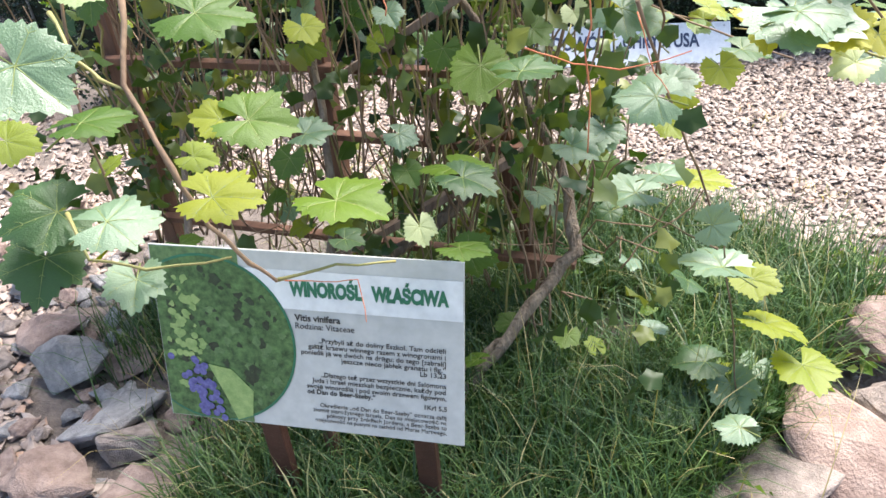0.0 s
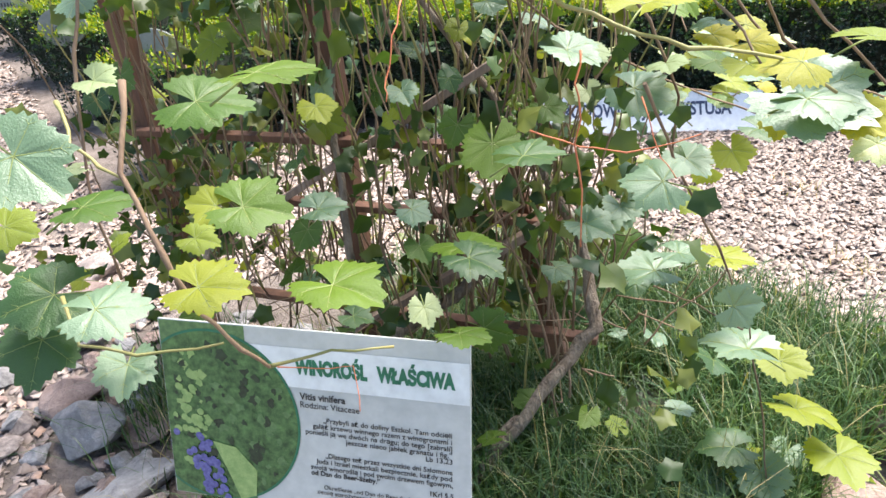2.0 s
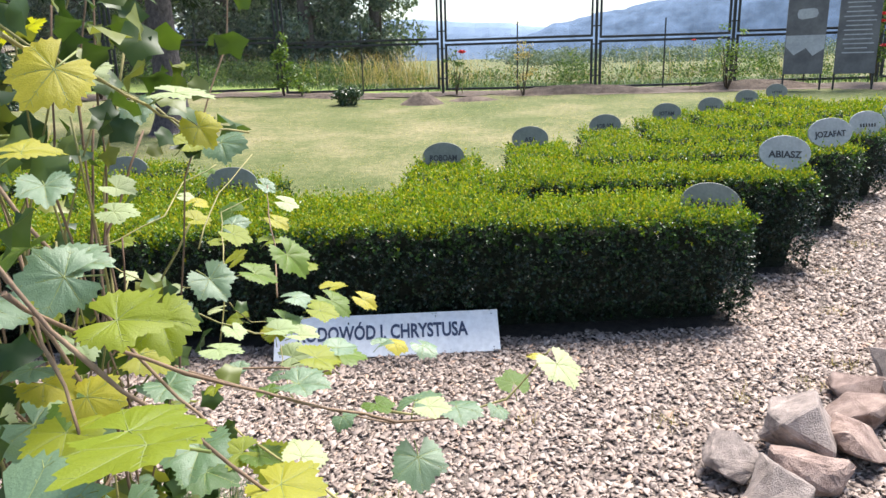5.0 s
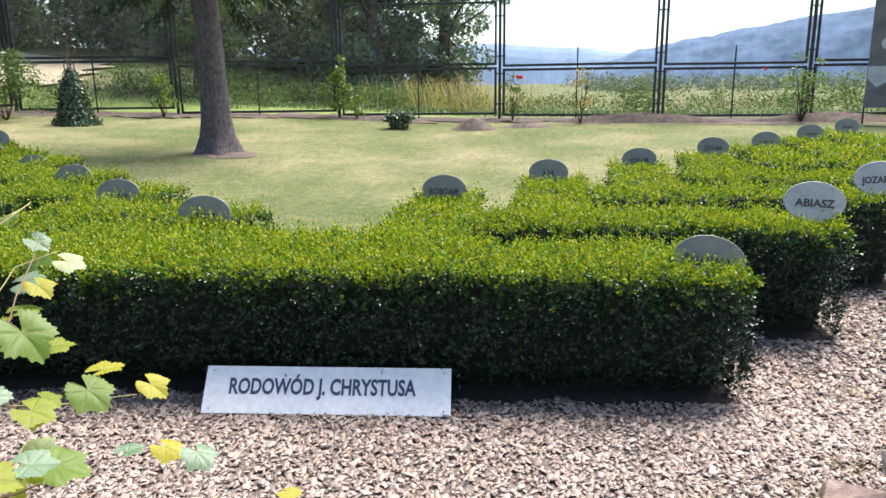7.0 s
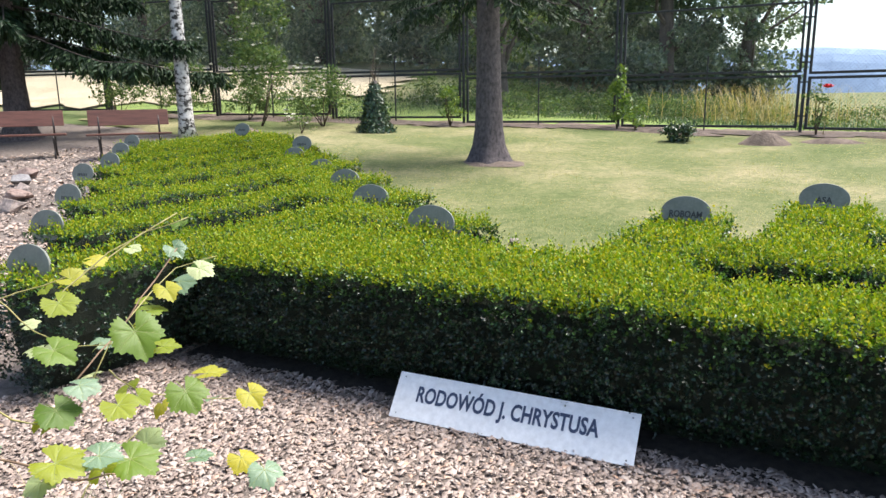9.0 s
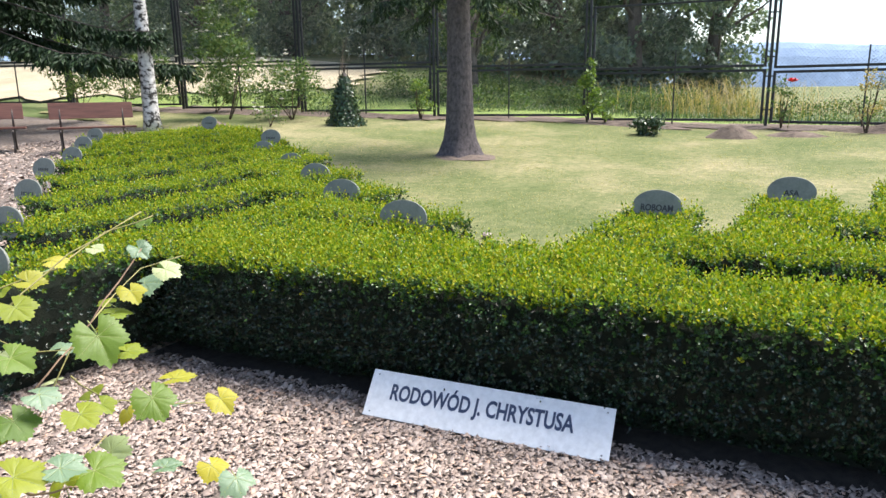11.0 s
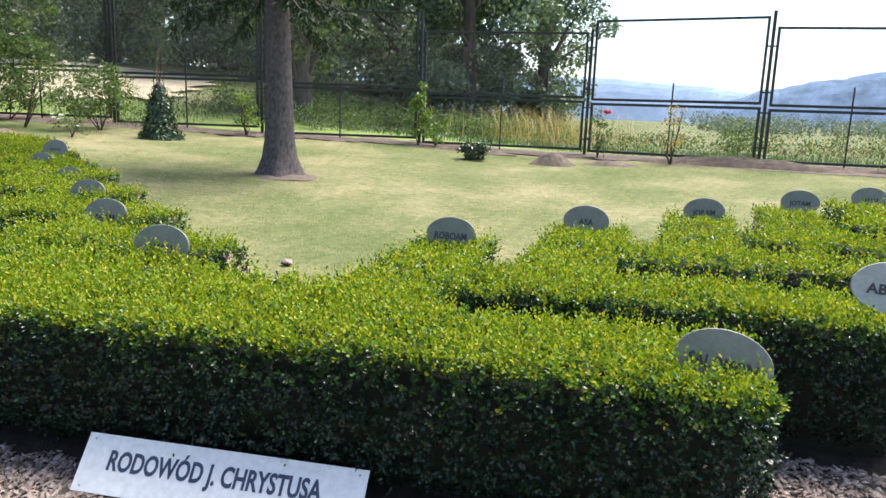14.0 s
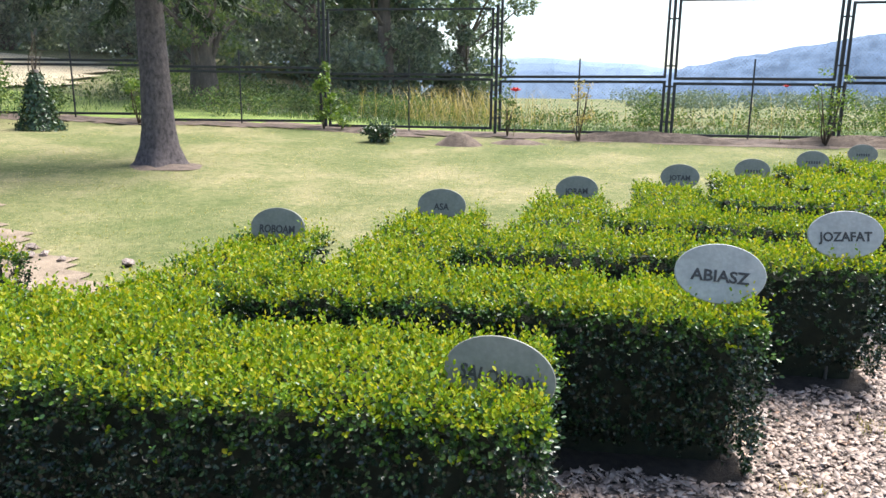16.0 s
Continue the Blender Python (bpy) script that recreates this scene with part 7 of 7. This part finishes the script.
vine_leaf((0.257, 1.417, 1.394), (0.12, -0.14, 0.98), (0.51, 0.86, 0.06), 0.064, 5)
vine_leaf((0.134, 2.337, 1.015), (0.66, -0.32, 0.68), (0.71, -0.06, -0.71), 0.108, 0)
vine_leaf((0.149, 2.392, 0.987), (0.17, -0.09, 0.98), (0.62, 0.79, -0.03), 0.063, 1)
vine_leaf((0.217, 2.391, 0.887), (0.53, -0.30, 0.80), (0.82, -0.07, -0.57), 0.090, 0)
vine_leaf((0.255, 2.525, 0.850), (0.43, -0.30, 0.85), (0.89, -0.01, -0.45), 0.068, 5)
vine_leaf((0.189, 2.470, 0.911), (0.04, -0.02, 1.00), (0.37, 0.93, 0.01), 0.072, 5)
vine_leaf((0.047, 2.556, 1.109), (0.45, -0.27, 0.85), (0.87, 0.37, -0.34), 0.063, 4)
vine_leaf((0.009, 2.513, 1.159), (0.54, -0.31, 0.78), (0.84, 0.10, -0.54), 0.054, 2)
vine_leaf((0.058, 2.225, 1.102), (0.47, -0.18, 0.86), (0.88, 0.20, -0.44), 0.072, 1)
vine_leaf((0.122, 2.183, 1.026), (0.42, -0.16, 0.89), (0.87, 0.36, -0.35), 0.081, 0)
vine_leaf((0.198, 2.139, 0.935), (0.43, -0.16, 0.89), (0.90, 0.04, -0.43), 0.081, 0)
vine_leaf((0.275, 2.106, 0.872), (0.38, -0.14, 0.91), (0.81, 0.52, -0.26), 0.090, 1)
vine_leaf((0.290, 2.231, 0.828), (0.28, -0.13, 0.95), (0.93, 0.28, -0.24), 0.099, 0)
vine_leaf((0.434, 2.418, 0.769), (0.29, -0.20, 0.94), (0.86, -0.39, -0.34), 0.072, 2)
vine_leaf((0.361, 2.419, 0.775), (0.31, -0.20, 0.93), (0.95, -0.03, -0.32), 0.063, 5)
vine_leaf((0.348, 2.332, 0.817), (0.04, -0.02, 1.00), (0.50, 0.87, 0.00), 0.054, 2)
vine_leaf((0.057, 2.456, 1.080), (0.38, -0.21, 0.90), (0.91, -0.11, -0.40), 0.063, 5)
vine_leaf((0.051, 2.423, 1.043), (0.12, -0.06, 0.99), (0.46, 0.89, -0.00), 0.063, 1)
vine_leaf((-0.112, 2.381, 1.150), (0.29, -0.13, 0.95), (0.25, 0.97, 0.05), 0.054, 5)
vine_leaf((-0.078, 2.313, 1.118), (0.42, -0.17, 0.89), (0.64, 0.75, -0.16), 0.063, 5)
vine_leaf((0.242, 2.236, 0.925), (0.34, -0.15, 0.93), (0.94, 0.13, -0.32), 0.072, 1)
vine_leaf((0.201, 2.191, 0.976), (0.30, -0.12, 0.94), (0.76, 0.63, -0.16), 0.063, 2)
vine_leaf((0.300, 2.170, 0.871), (0.22, -0.09, 0.97), (0.78, 0.61, -0.12), 0.072, 2)
vine_leaf((0.211, 2.290, 0.918), (0.27, -0.13, 0.95), (0.96, 0.09, -0.26), 0.054, 1)

rv = random.Random(21)
for i in range(150):                              # thin old shoots in the trellis
    x = rv.uniform(-1.25, 0.05)
    a = (x, rv.uniform(1.6, 1.95), rv.uniform(0.15, 0.6))
    b = (x + rv.uniform(-0.25, 0.3), rv.uniform(1.5, 2.05), a[2] + rv.uniform(0.5, 1.25))
    pts = wander(a, b, 5, 0.06, rv)
    cane("cane" if rv.random() < 0.75 else "cane_green", rv.uniform(0.003, 0.0055), *[tuple(q) for q in pts])
for i in range(60):                              # side twigs near the ground
    a = (rv.uniform(-1.0, 0.15), rv.uniform(1.6, 1.9), rv.uniform(0.2, 0.6))
    b = (a[0] + rv.uniform(-0.3, 0.3), a[1] + rv.uniform(-0.2, 0.2), a[2] + rv.uniform(-0.1, 0.3))
    cane("cane", rv.uniform(0.002, 0.004), *[tuple(q) for q in wander(a, b, 3, 0.05, rv)])
made = 0
while made < 170:                                # the mass of foliage over the trellis
    x, y, z = rv.uniform(-1.5, 0.35), rv.gauss(1.75, 0.2), rv.uniform(0.35, 2.05)
    if noise.noise((x * 2.3, y * 2.0, z * 2.3)) < -0.12 or (x > -0.14 and z > 0.74) or y > 2.02 - 0.344 * x:
        continue
    facing = Vector((rv.uniform(-0.6, 0.6), rv.uniform(-1.0, 0.3), rv.uniform(0.15, 1.1)))
    tip = Vector((rv.uniform(-1, 1), rv.uniform(-0.7, 0.4), rv.uniform(-1.0, 0.1)))
    vine_leaf((x, y, z), facing, tip, rv.uniform(0.045, 0.105), rv.choice((0, 0, 0, 1, 1, 2, 2, 3, 3, 3)))
    made += 1
V, F, nv = [], [], 0                             # small leaves deep in the tangle, its shade put into their dark green
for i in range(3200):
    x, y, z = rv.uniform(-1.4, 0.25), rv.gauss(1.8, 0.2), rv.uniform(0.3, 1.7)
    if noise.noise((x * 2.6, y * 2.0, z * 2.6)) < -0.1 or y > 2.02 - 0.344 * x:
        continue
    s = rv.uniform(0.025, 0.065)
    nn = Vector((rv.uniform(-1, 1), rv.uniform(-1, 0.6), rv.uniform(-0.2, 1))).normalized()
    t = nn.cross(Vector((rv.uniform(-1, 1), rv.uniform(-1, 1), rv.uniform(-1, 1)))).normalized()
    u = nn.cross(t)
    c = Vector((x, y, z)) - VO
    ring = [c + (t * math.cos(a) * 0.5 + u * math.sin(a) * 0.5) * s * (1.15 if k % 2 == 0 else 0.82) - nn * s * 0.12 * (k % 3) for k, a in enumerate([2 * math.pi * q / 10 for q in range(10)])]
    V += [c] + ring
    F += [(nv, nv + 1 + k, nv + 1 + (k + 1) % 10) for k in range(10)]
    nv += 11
tagged(raw("inner_leaves", V, F, M["inner_shade_leaf"], vine), kind="stuff")
for i in range(26):                              # leaves low on the grass
    x, y = rv.uniform(-0.2, 0.55), rv.uniform(1.35, 2.2)
    vine_leaf((x, y, rv.uniform(0.1, 0.25)), (rv.uniform(-0.4, 0.4), rv.uniform(-0.6, 0.2), 1), (rv.uniform(-1, 1), rv.uniform(-1, 1), 0), rv.uniform(0.05, 0.09), rv.choice((0, 1, 2, 3)))
for x, y, z in ((-0.1, 1.55, 1.0), (-0.12, 1.56, 0.97)):
    bm = bmesh.new()
    for k in range(26):
        t = k / 26
        a = k * 2.4
        r = 0.022 * (1 - t * 0.7)
        bmesh.ops.create_icosphere(bm, subdivisions=1, radius=0.0055, matrix=Matrix.Translation(Vector((x, y, z)) - VO + Vector((math.cos(a) * r, math.sin(a) * r, -0.09 * t))))
    part("fruit", bm, M["weed"], vine, "small unripe green grape bunch")
# low leafy weeds
for i in range(40):
    x, y = rv.uniform(-0.4, 0.95), rv.uniform(1.3, 2.6)
    if not soil_under_vine(x, y):
        continue
    shrub(x, y, rv.uniform(0.06, 0.14), rv.uniform(0.05, 0.09), 400 + i, 0.035, 5, 9, "small broad-leaved weed in the grass", "weed", 1, "weed", low=0.3)
